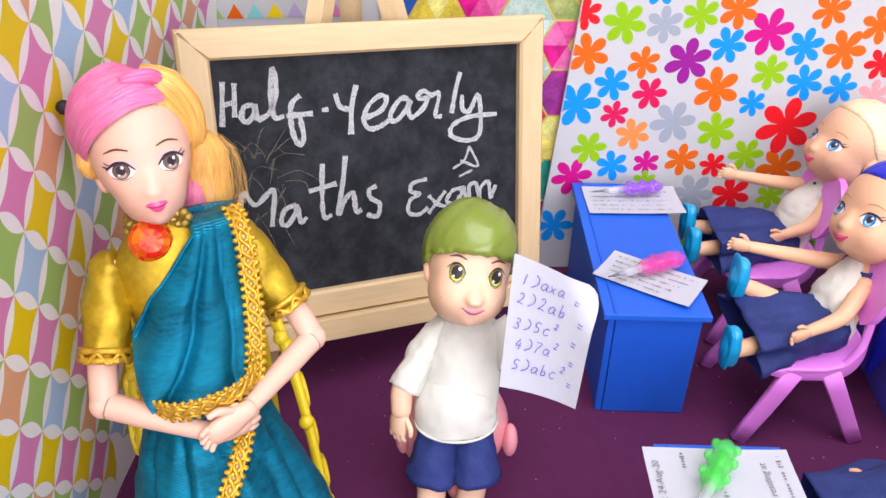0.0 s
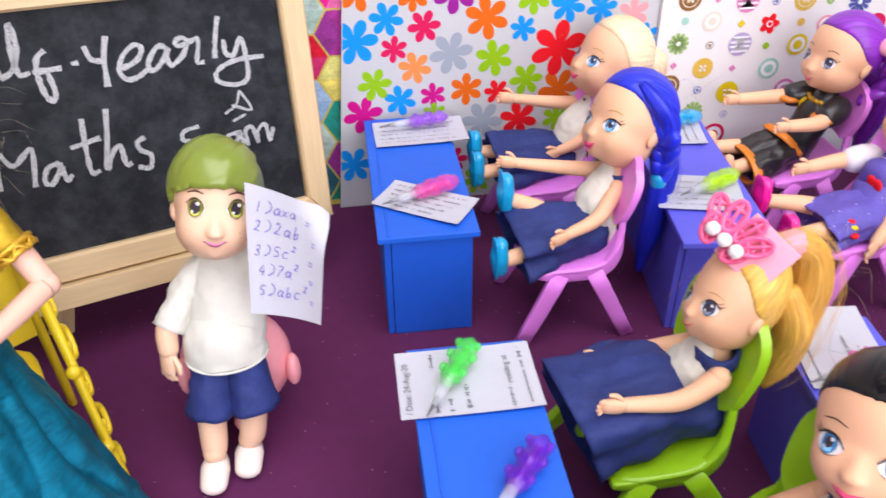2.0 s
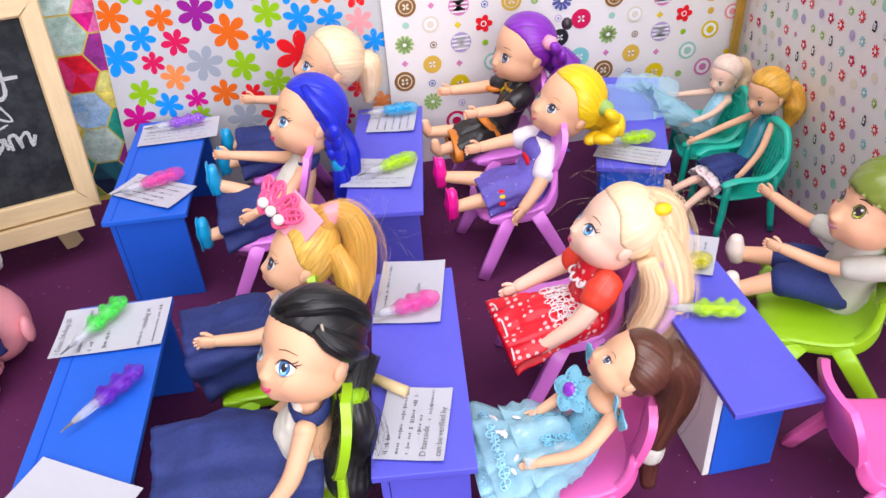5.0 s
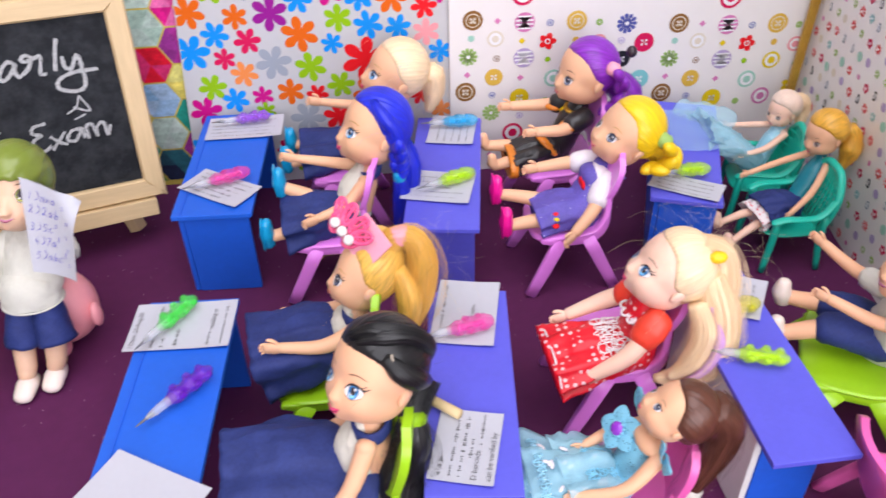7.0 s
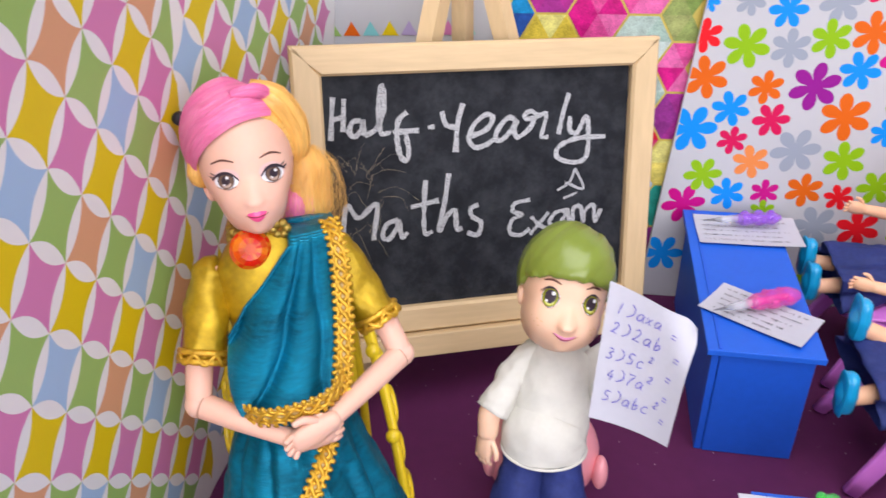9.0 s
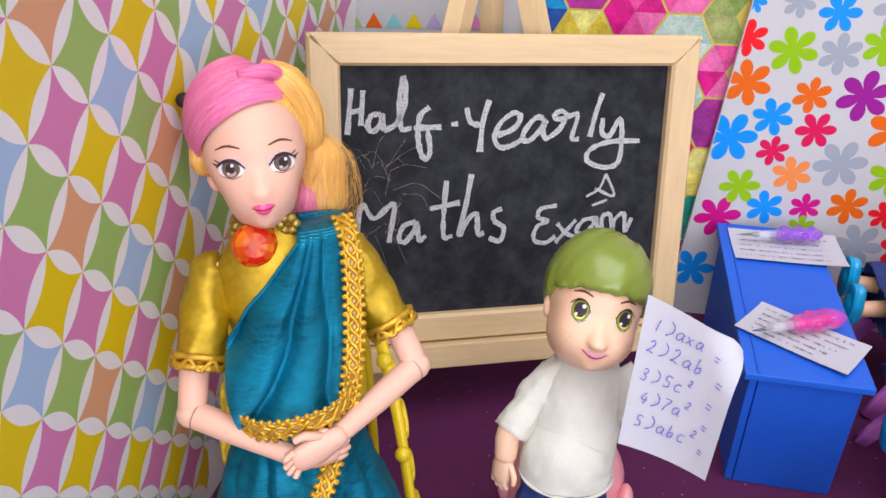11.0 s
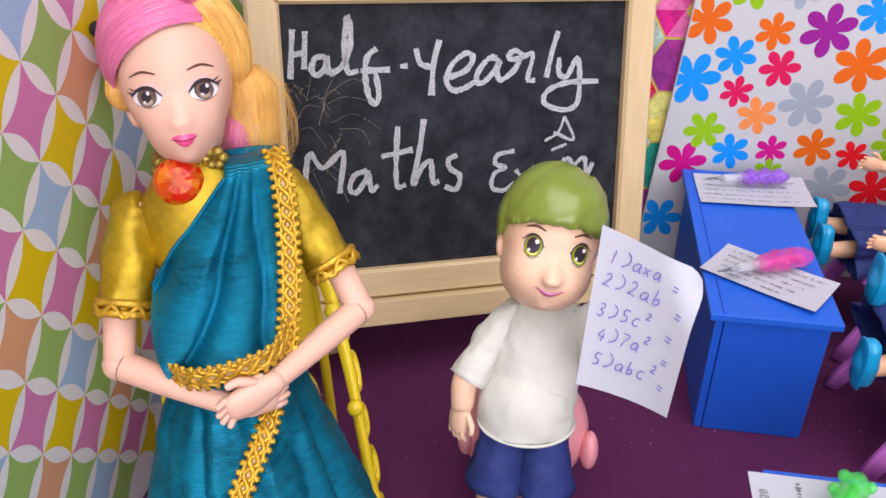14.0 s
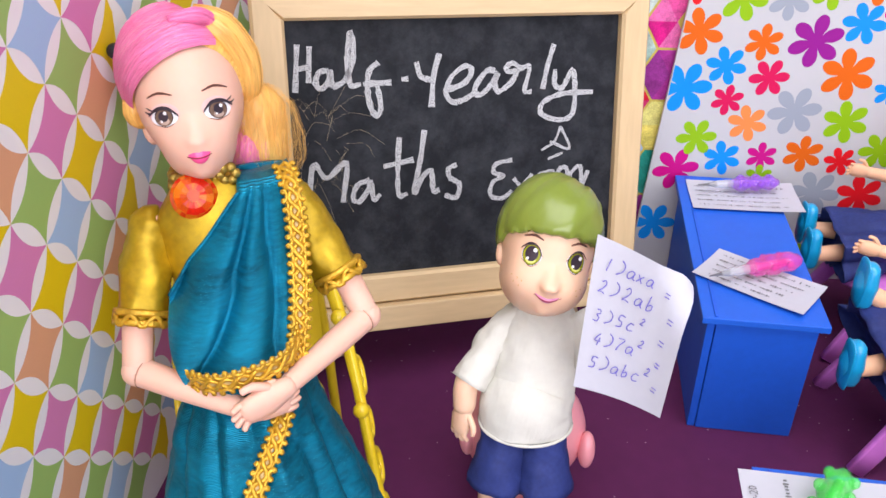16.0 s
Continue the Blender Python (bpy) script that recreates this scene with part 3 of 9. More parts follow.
def buttons():
    """Button print; the sheet repeats every 0.15 m and hangs a little askew."""
    ring, petal = disc(1.0, 22), daisy(5, 60, 0.42, 0.34, 0.55, 0.35)
    cache = {}

    def one(x, z, r, c, kind):
        key = (c, kind)
        if key not in cache:
            b = Build()

            def lay(outline, colour, scale, lift):
                base = len(b.v)
                b.v.append(Vector((0, 0, lift)))
                b.v.extend(Vector((p * scale, q * scale, lift)) for p, q in outline)
                for i in range(len(outline)):
                    b.f.append((base, base + i + 1, base + (i + 1) % len(outline) + 1))
                    b.k.append(b.slot(PRINT[colour]))
            if kind == "flower":
                lay(petal, c, 1.0, 0)
                lay(ring, "white", 0.32, 0.00015)
                lay(ring, c, 0.2, 0.0003)
            elif kind == "dot":
                lay(ring, c, 1.0, 0)
            elif kind == "diamond":
                lay([(1, 0), (0, 1), (-1, 0), (0, -1)], c, 1.0, 0)
            elif kind == "solid":
                lay(ring, c, 1.0, 0)
                for a in (0.8, 2.4, 3.9, 5.5):
                    lay([(p * 0.12 + 0.3 * math.cos(a), q * 0.12 + 0.3 * math.sin(a)) for p, q in ring[::2]], "white", 1.0, 0.0002)
            elif kind == "ring":
                lay(ring, c, 1.0, 0)
                lay(ring, "white", 0.74, 0.00015)
                lay(ring, c, 0.42, 0.0003)
            elif kind == "dotted":
                for i in range(11):
                    a = 2 * math.pi * i / 11
                    lay([(p * 0.19 + 0.8 * math.cos(a), q * 0.19 + 0.8 * math.sin(a)) for p, q in ring[::3]], c, 1.0, 0)
                lay(ring, c, 0.42, 0.0)
                lay(ring, "white", 0.2, 0.0002)
            elif kind == "stripe":
                lay(ring, c, 1.0, 0)
                for h in (-0.6, -0.2, 0.2, 0.6):
                    w = math.sqrt(1 - h * h) * 0.9
                    lay([(-w, h - 0.08), (w, h - 0.08), (w, h + 0.08), (-w, h + 0.08)], "white", 1.0, 0.0002)
            elif kind == "rim":
                lay(ring, c, 1.0, 0)
                lay(ring, "cream", 0.72, 0.00015)
                lay(ring, c, 0.62, 0.0003)
                for a in (0.8, 2.4, 3.9, 5.5):
                    lay([(p * 0.13 + 0.26 * math.cos(a), q * 0.13 + 0.26 * math.sin(a)) for p, q in ring[::2]], "cream", 1.0, 0.0005)
            me = bpy.data.meshes.new("button")
            me.from_pydata(b.v, [], b.f)
            me.polygons.foreach_set("material_index", b.k)
            for k in b.mats:
                me.materials.append(k)
            cache[key] = me
        u = x - 0.284
        if r < u < LB - r and r < z < 0.30 - r:
            printed("printed_button", cache[key], W_BUTTON, MB_ @ Matrix.Translation((u, z, 0.0004)) @ Matrix.Diagonal((r, r, 1, 1)))

    def tile(*items):
        for x, z, r, c, kind in items:
            for i in range(-1, 3):
                for j in range(-1, 3):
                    one(x + 0.15 * i + 0.004 * j, z - 0.0105 * i + 0.108 * j, r, c, kind)
    tile((0.3007, 0.1231, 0.0072, 'brown', 'rim'), (0.3377, 0.1198, 0.0073, 'rose', 'stripe'), (0.3753, 0.1189, 0.0074, 'ochre', 'rim'), (0.412, 0.1147, 0.0076, 'navy', 'dotted'), (0.317, 0.1087, 0.0061, 'cream', 'ring'), (0.3549, 0.1047, 0.0067, 'red', 'flower'), (0.2975, 0.096, 0.007, 'leaf', 'dotted'))
    tile((0.3381, 0.093, 0.0075, 'lilac', 'stripe'), (0.3164, 0.0791, 0.0067, 'ochre', 'solid'), (0.2954, 0.0685, 0.0076, 'brown', 'rim'), (0.336, 0.0615, 0.0073, 'yellow', 'solid'), (0.3148, 0.0501, 0.0069, 'leaf', 'dotted'), (0.3319, 0.0321, 0.008, 'crimson', 'ring'), (0.4266, 0.0996, 0.0073, 'crimson', 'solid'))
    tile((0.4111, 0.0875, 0.0065, 'black', 'solid'), (0.4263, 0.0706, 0.0075, 'teal', 'solid'), (0.361, 0.0756, 0.0069, 'mint', 'ring'), (0.3769, 0.0901, 0.0068, 'yellow', 'ring'), (0.3926, 0.102, 0.0059, 'pink', 'ring'), (0.375, 0.0607, 0.007, 'rose', 'ring'), (0.396, 0.0683, 0.0066, 'yellow', 'flower'))
    tile((0.4111, 0.0506, 0.0067, 'mint', 'dotted'), (0.3182, 0.0936, 0.0025, 'brown', 'ring'), (0.3183, 0.1219, 0.0024, 'rose', 'diamond'), (0.3561, 0.1185, 0.0025, 'navy', 'ring'), (0.3919, 0.1169, 0.0025, 'leaf', 'solid'), (0.3363, 0.106, 0.0025, 'yellow', 'diamond'), (0.2996, 0.1099, 0.0024, 'mint', 'dot'))
    tile((0.3757, 0.1045, 0.0025, 'ochre', 'dot'), (0.2967, 0.082, 0.0025, 'rose', 'diamond'), (0.3558, 0.0908, 0.0021, 'green', 'dot'), (0.3362, 0.0776, 0.0025, 'rose', 'diamond'), (0.3154, 0.0646, 0.0026, 'navy', 'ring'), (0.3366, 0.0463, 0.0026, 'lilac', 'ring'), (0.3557, 0.0576, 0.0026, 'leaf', 'dot'))
    tile((0.3963, 0.0864, 0.0021, 'mint', 'dot'), (0.4094, 0.1021, 0.0026, 'lilac', 'ring'), (0.4109, 0.0718, 0.0026, 'rose', 'diamond'), (0.3908, 0.0547, 0.0022, 'green', 'dot'))


buttons()


def tiny_prints():
    """The print of the east wall: too many to count, one mesh."""
    rng, b = random.Random(11), Build()
    star, ring, bloom = daisy(8, 48, 0.35, 0.16, 0.62, 0.4), disc(1, 12), daisy(5, 40, 0.42, 0.34, 0.55, 0.35)
    kinds = [(bloom, "crimson", 0.0036), (star, "red", 0.0040), (ring, "mint", 0.0034), ("spool", "black", 0.0032), (ring, "cream", 0.0030), (star, "red", 0.0036),
             (ring, "lilac", 0.0030), (star, "teal", 0.0034), (ring, "rose", 0.0018), ("spool", "grey", 0.0030), (star, "green", 0.0030)]

    def lay(outline, x, z, r, c, lift):
        base = len(b.v)
        b.v.append(ME @ Vector((x, z, lift)))
        b.v.extend(ME @ Vector((x + p * r, z + q * r, lift)) for p, q in outline)
        for i in range(len(outline)):
            b.f.append((base, base + i + 1, base + (i + 1) % len(outline) + 1))
            b.k.append(b.slot(PRINT[c]))
    for i in range(32):
        for j in range(24):
            x, z = 0.006 + i * 0.0128 + (j % 2) * 0.0064 + 0.0012 * rng.uniform(-1, 1), 0.006 + j * 0.0122 + 0.0012 * rng.uniform(-1, 1)
            if not (0.005 < x < LE - 0.005):
                continue
            shape, c, r = kinds[(i * 3 + j * 7 + (i * j) % 4) % len(kinds)]
            if shape == "spool":
                lay([(-0.55, -0.95), (0.3, -1), (0.6, -0.7), (0.6, 0.2), (0.25, 0.95), (-0.2, 1.0), (-0.6, 0.3)], x, z, r, c, 0.0004)
                for h in (-0.45, 0.0, 0.45):
                    lay([(-0.40, h - 0.1), (0.40, h - 0.1), (0.40, h + 0.1), (-0.40, h + 0.1)], x, z, r, "white", 0.0006)
            else:
                lay(shape, x, z, r, c, 0.0004)
                if shape is not ring:
                    lay(ring, x, z, r * 0.34, "white", 0.0006)
    tagged(b.make("tiny_button_print", parent=W_EAST, flat=True), kind="stuff")


tiny_prints()
tagged(part("trim_corner", box_bm(0.006, 0.004, 0.28, 0.0008), M_GOLD, None, m=pose(0.547, 0.181, 0.165, 0, 1.2, 0)), "gold ribbon strip down the corner of the paper walls", "trim", kind="structure")

# ---- desks ----
DESK_H = 0.0615


def desk(x, y, turn, w, l, top_mat, leg_mat, label, inset=0.003, panel_mat=None):
    d = empty("desk", pose(x, y, 0, 0, 0, turn), label, "desk", "doll desks")
    t = 0.0032
    part("desktop", box_bm(w, l, t, 0.0005), top_mat, d, m=pose(0, 0, DESK_H - t / 2))
    h = DESK_H - t - 0.0002
    part("front_panel", box_bm(t, l - 2 * inset - 0.001, h, 0.0004), panel_mat or leg_mat, d, m=pose(-w / 2 + 0.0045, 0, h / 2))
    for s in (-1, 1):
        part("end_panel", box_bm(w - 0.0094, t, h, 0.0004), leg_mat, d, m=pose(0.0017, s * (l / 2 - inset - t / 2), h / 2))
    if top_mat is M_BLUE:
        part("edge_strip", box_bm(0.0012, l - 0.002, 0.0006, 0), leg_mat, d, m=pose(-w / 2 + 0.0055, 0, DESK_H + 0.0002))
    return d


desk(0.125, 0.134, -3.5, 0.049, 0.129, M_BLUE, M_BLUE_DEEP, "azure blue foam-sheet doll desk on purple felt")
desk(0.117, -0.075, -3.5, 0.0465, 0.132, M_BLUE, M_BLUE_DEEP, "azure blue foam-sheet doll desk with plain panels")
desk(0.269, 0.102, -9.5, 0.0455, 0.136, M_VIOLET, M_VIOLET, "violet-blue foam-sheet doll desk with two papers", inset=0.012)
desk(0.257, -0.086, -7, 0.041, 0.128, M_VIOLET, M_VIOLET, "violet-blue foam-sheet doll desk between two rows")
desk(0.395, -0.085, 0, 0.0395, 0.132, M_VIOLET, M_BLUE_DEEP, "violet-blue doll desk on deep blue end panels", inset=0.018, panel_mat=M_CARD)
desk(0.432, 0.1025, -20, 0.0435, 0.130, M_VIOLET, M_BLUE_DEEP, "violet-blue doll desk standing askew by the paper wall")

# ---- chairs ----


def slab(b, outline, thick, material, bend=None):
    """A rounded sheet from an outline in x, y, raised by bend(x, y)."""
    n = len(outline)
    rings = []
    for s, dz in ((0.0, 0), (0.55, 0), (0.94, 0), (1.0, -thick * 0.3), (1.0, -thick * 0.7), (0.94, -thick), (0.5, -thick), (0, -thick)):
        ring = []
        for x, y in outline:
            p = Vector((x * s, y * s, 0))
            h = bend(p.x, p.y) if bend else 0
            ring.append(Vector((p.x, p.y, h + dz)))
        rings.append(ring)
    b.grid(rings[::-1], material, True)


def squircle(a, c, n=28, p=4.0):
    out = []
    for i in range(n):
        q = 2 * math.pi * i / n
        cx, sx = math.cos(q), math.sin(q)
        r = (abs(cx) ** p + abs(sx) ** p) ** (-1 / p)
        out.append((a * r * cx, c * r * sx))
    return out


def chair(material, label, m, seat_h=0.040, back_h=0.090, gap=0.021, group="doll chairs"):
    """A moulded child's chair facing -x."""
    c = empty("chair", m, label, "chair", group)
    b = Build()
    slab(b, squircle(0.0245, 0.0245), 0.0030, material, lambda x, y: 0.0022 * (abs(y) / 0.0245) ** 3 + 0.011 * (max(0, x - 0.004) / 0.020) ** 2 - 0.0028 * max(0, (-x - 0.017) / 0.007) ** 2)
    s = b.make("seat", parent=c)
    s.location = (0, 0, seat_h)
    b = Build()
    hh = back_h - seat_h - gap
    faces = []
    for near in (0.0, 1.0):
        rows = []
        for i in range(13):
            z = i / 12
            inset = 0.0034 * near
            wdt = along([0.0165, 0.0202, 0.0212, 0.0217, 0.0221, 0.0224, 0.0225, 0.0222, 0.0214, 0.0196, 0.0150], z) - 0.0006 * near
            row = []
            for j in range(17):
                y = (j / 16 - 0.5) * 2
                row.append(Vector((0.0215 + 0.0080 * z + 0.0034 * (1 - y * y) - inset, y * wdt, seat_h + gap + hh * z - 0.0012 * z * y * y)))
            rows.append(row)
        faces.append(rows)
    back, front = faces
    b.grid(front, material, closed=False)
    b.grid(back, material, closed=False)
    for e in (0, -1):
        b.grid([front[e], back[e]], material, closed=False)
        b.grid([[r[e] for r in front], [r[e] for r in back]], material, closed=False)
    b.make("backrest", parent=c)
    for sx in (-1, 1):
        for sy in (-1, 1):
            b = Build()
            top = Vector((sx * 0.0085, sy * 0.0222, seat_h - 0.0015))
            foot = Vector((sx * 0.0278, sy * 0.0270, 0.0006))
            b.tube([top, top.lerp(foot, 0.5) + Vector((0, sy * 0.0005, 0)), foot], [(0.0044, 0.0022), (0.0040, 0.0020), (0.0036, 0.0019)], material, n=16, k=2, round_ends=False, side=(1, 0, 0.3), square=0.28)
            b.make("leg", parent=c)
    for sy in (-1, 1):
        b = Build()
        b.tube([(-0.0205, sy * 0.0220, seat_h - 0.0006), (-0.010, sy * 0.0222, seat_h - 0.0022), (0.008, sy * 0.0222, seat_h - 0.0022), (0.0155, sy * 0.0218, seat_h + 0.0014), (0.0196, sy * 0.0206, seat_h + 0.0080), (0.0212, sy * 0.0190, seat_h + 0.0150), (0.0218, sy * 0.0176, seat_h + gap + 0.0040)], [(0.0016, 0.0018), (0.0030, 0.0020), (0.0032, 0.0020), (0.0036, 0.0020), (0.0030, 0.0019), (0.0022, 0.0018), (0.0020, 0.0016)], material, n=16, k=4, side=(0, 0, 1), square=0.4)
        b.make("side_rail", parent=c)
    return c


PROTO = chair(M_ORCHID, "orchid pink plastic child's doll chair", pose(0.1925, 0.0785, 0, 0, 0, -2))
copy_thing(PROTO, pose(0.203, 0.152, 0, 0, 0, -1))
copy_thing(PROTO, pose(0.341, 0.0660, 0, 0, 0, 3))
copy_thing(PROTO, pose(0.350, 0.136, 0, 0, 0, 2))
copy_thing(PROTO, pose(0.338, -0.050, 0, 0, 0, 0))
LIME_SIZE = Matrix.Diagonal((1.05, 1.18, 1.0, 1))        # the lime ones are broader
LIME = chair(M_LIME, "lime green plastic child's doll chair", pose(0.187, -0.037, 0, 0, 0, 0) @ LIME_SIZE, seat_h=0.033, back_h=0.093, gap=0.022)
copy_thing(LIME, pose(0.192, -0.117, 0, 0, 0, 4) @ LIME_SIZE)
copy_thing(LIME, pose(0.466, -0.068, 0, 0, 0, -26) @ LIME_SIZE)
PINK = chair(M_PINKCH, "bright pink plastic doll chair", pose(0.313, -0.133, 0, 0, 0, -4), seat_h=0.035, back_h=0.076, gap=0.006)
copy_thing(PINK, pose(0.446, -0.157, 0, 0, 0, 168) @ Matrix.Diagonal((1, 1, 0.9, 1)))


def garden_chair(m):
    """A sea-green armchair with slatted back, facing -x."""
    c = empty("armchair", m, "sea-green plastic garden armchair for dolls", "chair", "doll armchairs")
    b = Build()
    slab(b, squircle(0.019, 0.019), 0.002, M_TEAL)
    b.make("seat", parent=c).location = (0, 0, 0.027)
    for sy in (-1, 1):
        for sx, top in ((-1, 0.040), (1, 0.042)):
            b = Build()
            b.tube([(sx * 0.015, sy * 0.0205, top), (sx * 0.016, sy * 0.021, 0.02), (sx * 0.0185, sy * 0.022, 0.001)], [0.0026, 0.0024, 0.0021], M_TEAL, n=8, k=3, round_ends=False)
            b.make("leg", parent=c)
        b = Build()
        b.tube([(-0.017, sy * 0.0205, 0.039), (-0.010, sy * 0.0215, 0.0415), (0.010, sy * 0.0215, 0.042), (0.021, sy * 0.018, 0.052)], [(0.0032, 0.0014)], M_TEAL, n=8, side=(0, 1, 0))
        b.make("arm", parent=c)
    b = Build()
    b.tube([(0.016, -0.018, 0.028), (0.021, -0.019, 0.050), (0.024, -0.010, 0.064), (0.0245, 0, 0.066), (0.024, 0.010, 0.064), (0.021, 0.019, 0.050), (0.016, 0.018, 0.028)], [0.0025], M_TEAL, n=10, k=5)
    b.make("back_frame", parent=c)
    for i in range(5):
        z = 0.034 + 0.006 * i
        b = Build()
        w_ = 0.0185 - 0.005 * max(0, i - 3)
        b.tube([(0.0165 + 0.16 * (z - 0.030), -w_, z), (0.0205 + 0.16 * (z - 0.030), 0, z), (0.0165 + 0.16 * (z - 0.030), w_, z)], [(0.0012, 0.0007)], M_TEAL, n=6, k=3, side=(0, 0, 1))
        b.make("cross_slat", parent=c)
    for i in range(9):
        y = -0.0140 + 0.0035 * i
        b = Build()
        b.tube([(0.0165, y, 0.028), (0.0215, y, 0.048), (0.0238, y * 0.8, 0.0625)], [(0.0014, 0.0007)], M_TEAL, n=6, k=3, side=(0, 1, 0))
        b.make("slat", parent=c)
    return c


GC = garden_chair(pose(0.4890, 0.0600, 0, 0, 0, -3))
copy_thing(GC, pose(0.492, 0.112, 0, 0, 0, -14))


def yellow_chair():
    """The teacher's openwork chair, facing the camera side and a little to the east."""
    c = empty("ornate_chair", pose(-0.0665, 0.012, 0, 0, 0, 22), "yellow plastic openwork doll chair with curled arms", "chair")
    b = Build()
    slab(b, squircle(0.023, 0.024), 0.003, M_YELLOW)
    b.make("seat", parent=c).location = (0, 0, 0.050)
    b = Build()
    b.grid([[Vector((x * 0.026 * (1 - 0.25 * max(0, z - 0.6)), 0.026 + 0.010 * z - 0.004 * (1 - x * x), 0.05 + 0.06 * z)) for x in (-1, -0.6, 0, 0.6, 1)] for z in (0, 0.3, 0.6, 0.85, 1)], M_YELLOW, closed=False)
    b.grid([[Vector((x * 0.026 * (1 - 0.25 * max(0, z - 0.6)), 0.0285 + 0.010 * z - 0.004 * (1 - x * x), 0.05 + 0.06 * z)) for x in (1, 0.6, 0, -0.6, -1)] for z in (0, 0.3, 0.6, 0.85, 1)], M_YELLOW, closed=False)
    b.make("backrest", parent=c)
    for sx in (-0.66, 0.86):
        rail = [(sx * 0.031, 0.034, 0.100), (sx * 0.036, 0.016, 0.084), (sx * 0.039, -0.003, 0.060), (sx * 0.041, -0.016, 0.030), (sx * 0.044, -0.026, 0.001)]
        b = Build()
        b.tube(rail, [(0.0034, 0.0020), (0.0024, 0.0017), (0.0019, 0.0016), (0.0018, 0.0016), (0.0022, 0.0018)], M_YELLOW, n=12, square=0.6)
        b.make("front_post", parent=c)
        b = Build()
        b.tube([(sx * 0.030, 0.036, 0.100), (sx * 0.032, 0.030, 0.055), (sx * 0.034, 0.034, 0.001)], [0.0020], M_YELLOW, n=8)
        b.make("rear_post", parent=c)
        path = spline(rail, 10)
        for i, t in enumerate((0.16, 0.30, 0.44, 0.58, 0.72, 0.86)):
            p, q = path[int(t * (len(path) - 1))], path[int((t + 0.11) * (len(path) - 1))]
            d = (q - p)
            out = Vector((0.35 * (1 if sx > 0 else -1), 0.75, -0.35)).normalized() * d.length * 0.55
            b = Build()
            b.tube([p, p + out * 0.8 + d * 0.15, p + out + d * 0.5, q - d * 0.1 + out * 0.75, q - d * 0.15, p + d * 0.55 + out * 0.45], [0.0015, 0.0014, 0.0014, 0.0014, 0.0014, 0.0018], M_YELLOW, n=8, k=5)
            b.make("scroll", parent=c)
            if i % 2:
                b = Build()
                b.ball(p - out * 0.25, (0.0030, 0.0026, 0.0032), M_YELLOW, nu=14, nv=10)
                b.make("knob", parent=c)
    return c


yellow_chair()


def pig_stool():
    """The pink moulded stool behind the boy doll."""
    c = empty("stool", pose(0.026, 0.040, 0, 0, 0, 0), "salmon pink plastic pig-shaped stool behind the boy doll", "stool")
    b = Build()
    b.ball((0.001, 0, 0.0265), (0.0245, 0.019, 0.0262), M_PIG, nu=28, nv=18)
    b.make("body", parent=c)
    b = Build()
    b.ball((0.0255, -0.008, 0.0240), (0.0034, 0.0052, 0.0085), M_PIG, nu=18, nv=12)
    b.make("ear", parent=c)
    b = Build()
    b.ball((-0.0205, -0.008, 0.0280), (0.0034, 0.0055, 0.0095), M_PIG, nu=18, nv=12)
    b.make("ear", parent=c)
    b = Build()
    b.tube([(0.004, -0.0185, 0.010), (0.004, -0.0225, 0.010)], [(0.0062, 0.0045)], M_PIG, n=14, k=3, side=(1, 0, 0))
    b.make("snout", parent=c)
    for s in (-1, 1):
        b = Build()
        b.ball((0.004 + s * 0.002, -0.0258, 0.0105), (0.0009, 0.0006, 0.0012), PRINT["black"], nu=8, nv=6)
        b.make("nostril", parent=c)


pig_stool()

# ---- blackboard on its easel ----
EX, ED = Vector((0.934, 0.352, -0.0609)).normalized(), Vector((0.0265, -0.2383, -0.9708)).normalized()
EN = EX.cross(-ED).normalized()              # towards the front


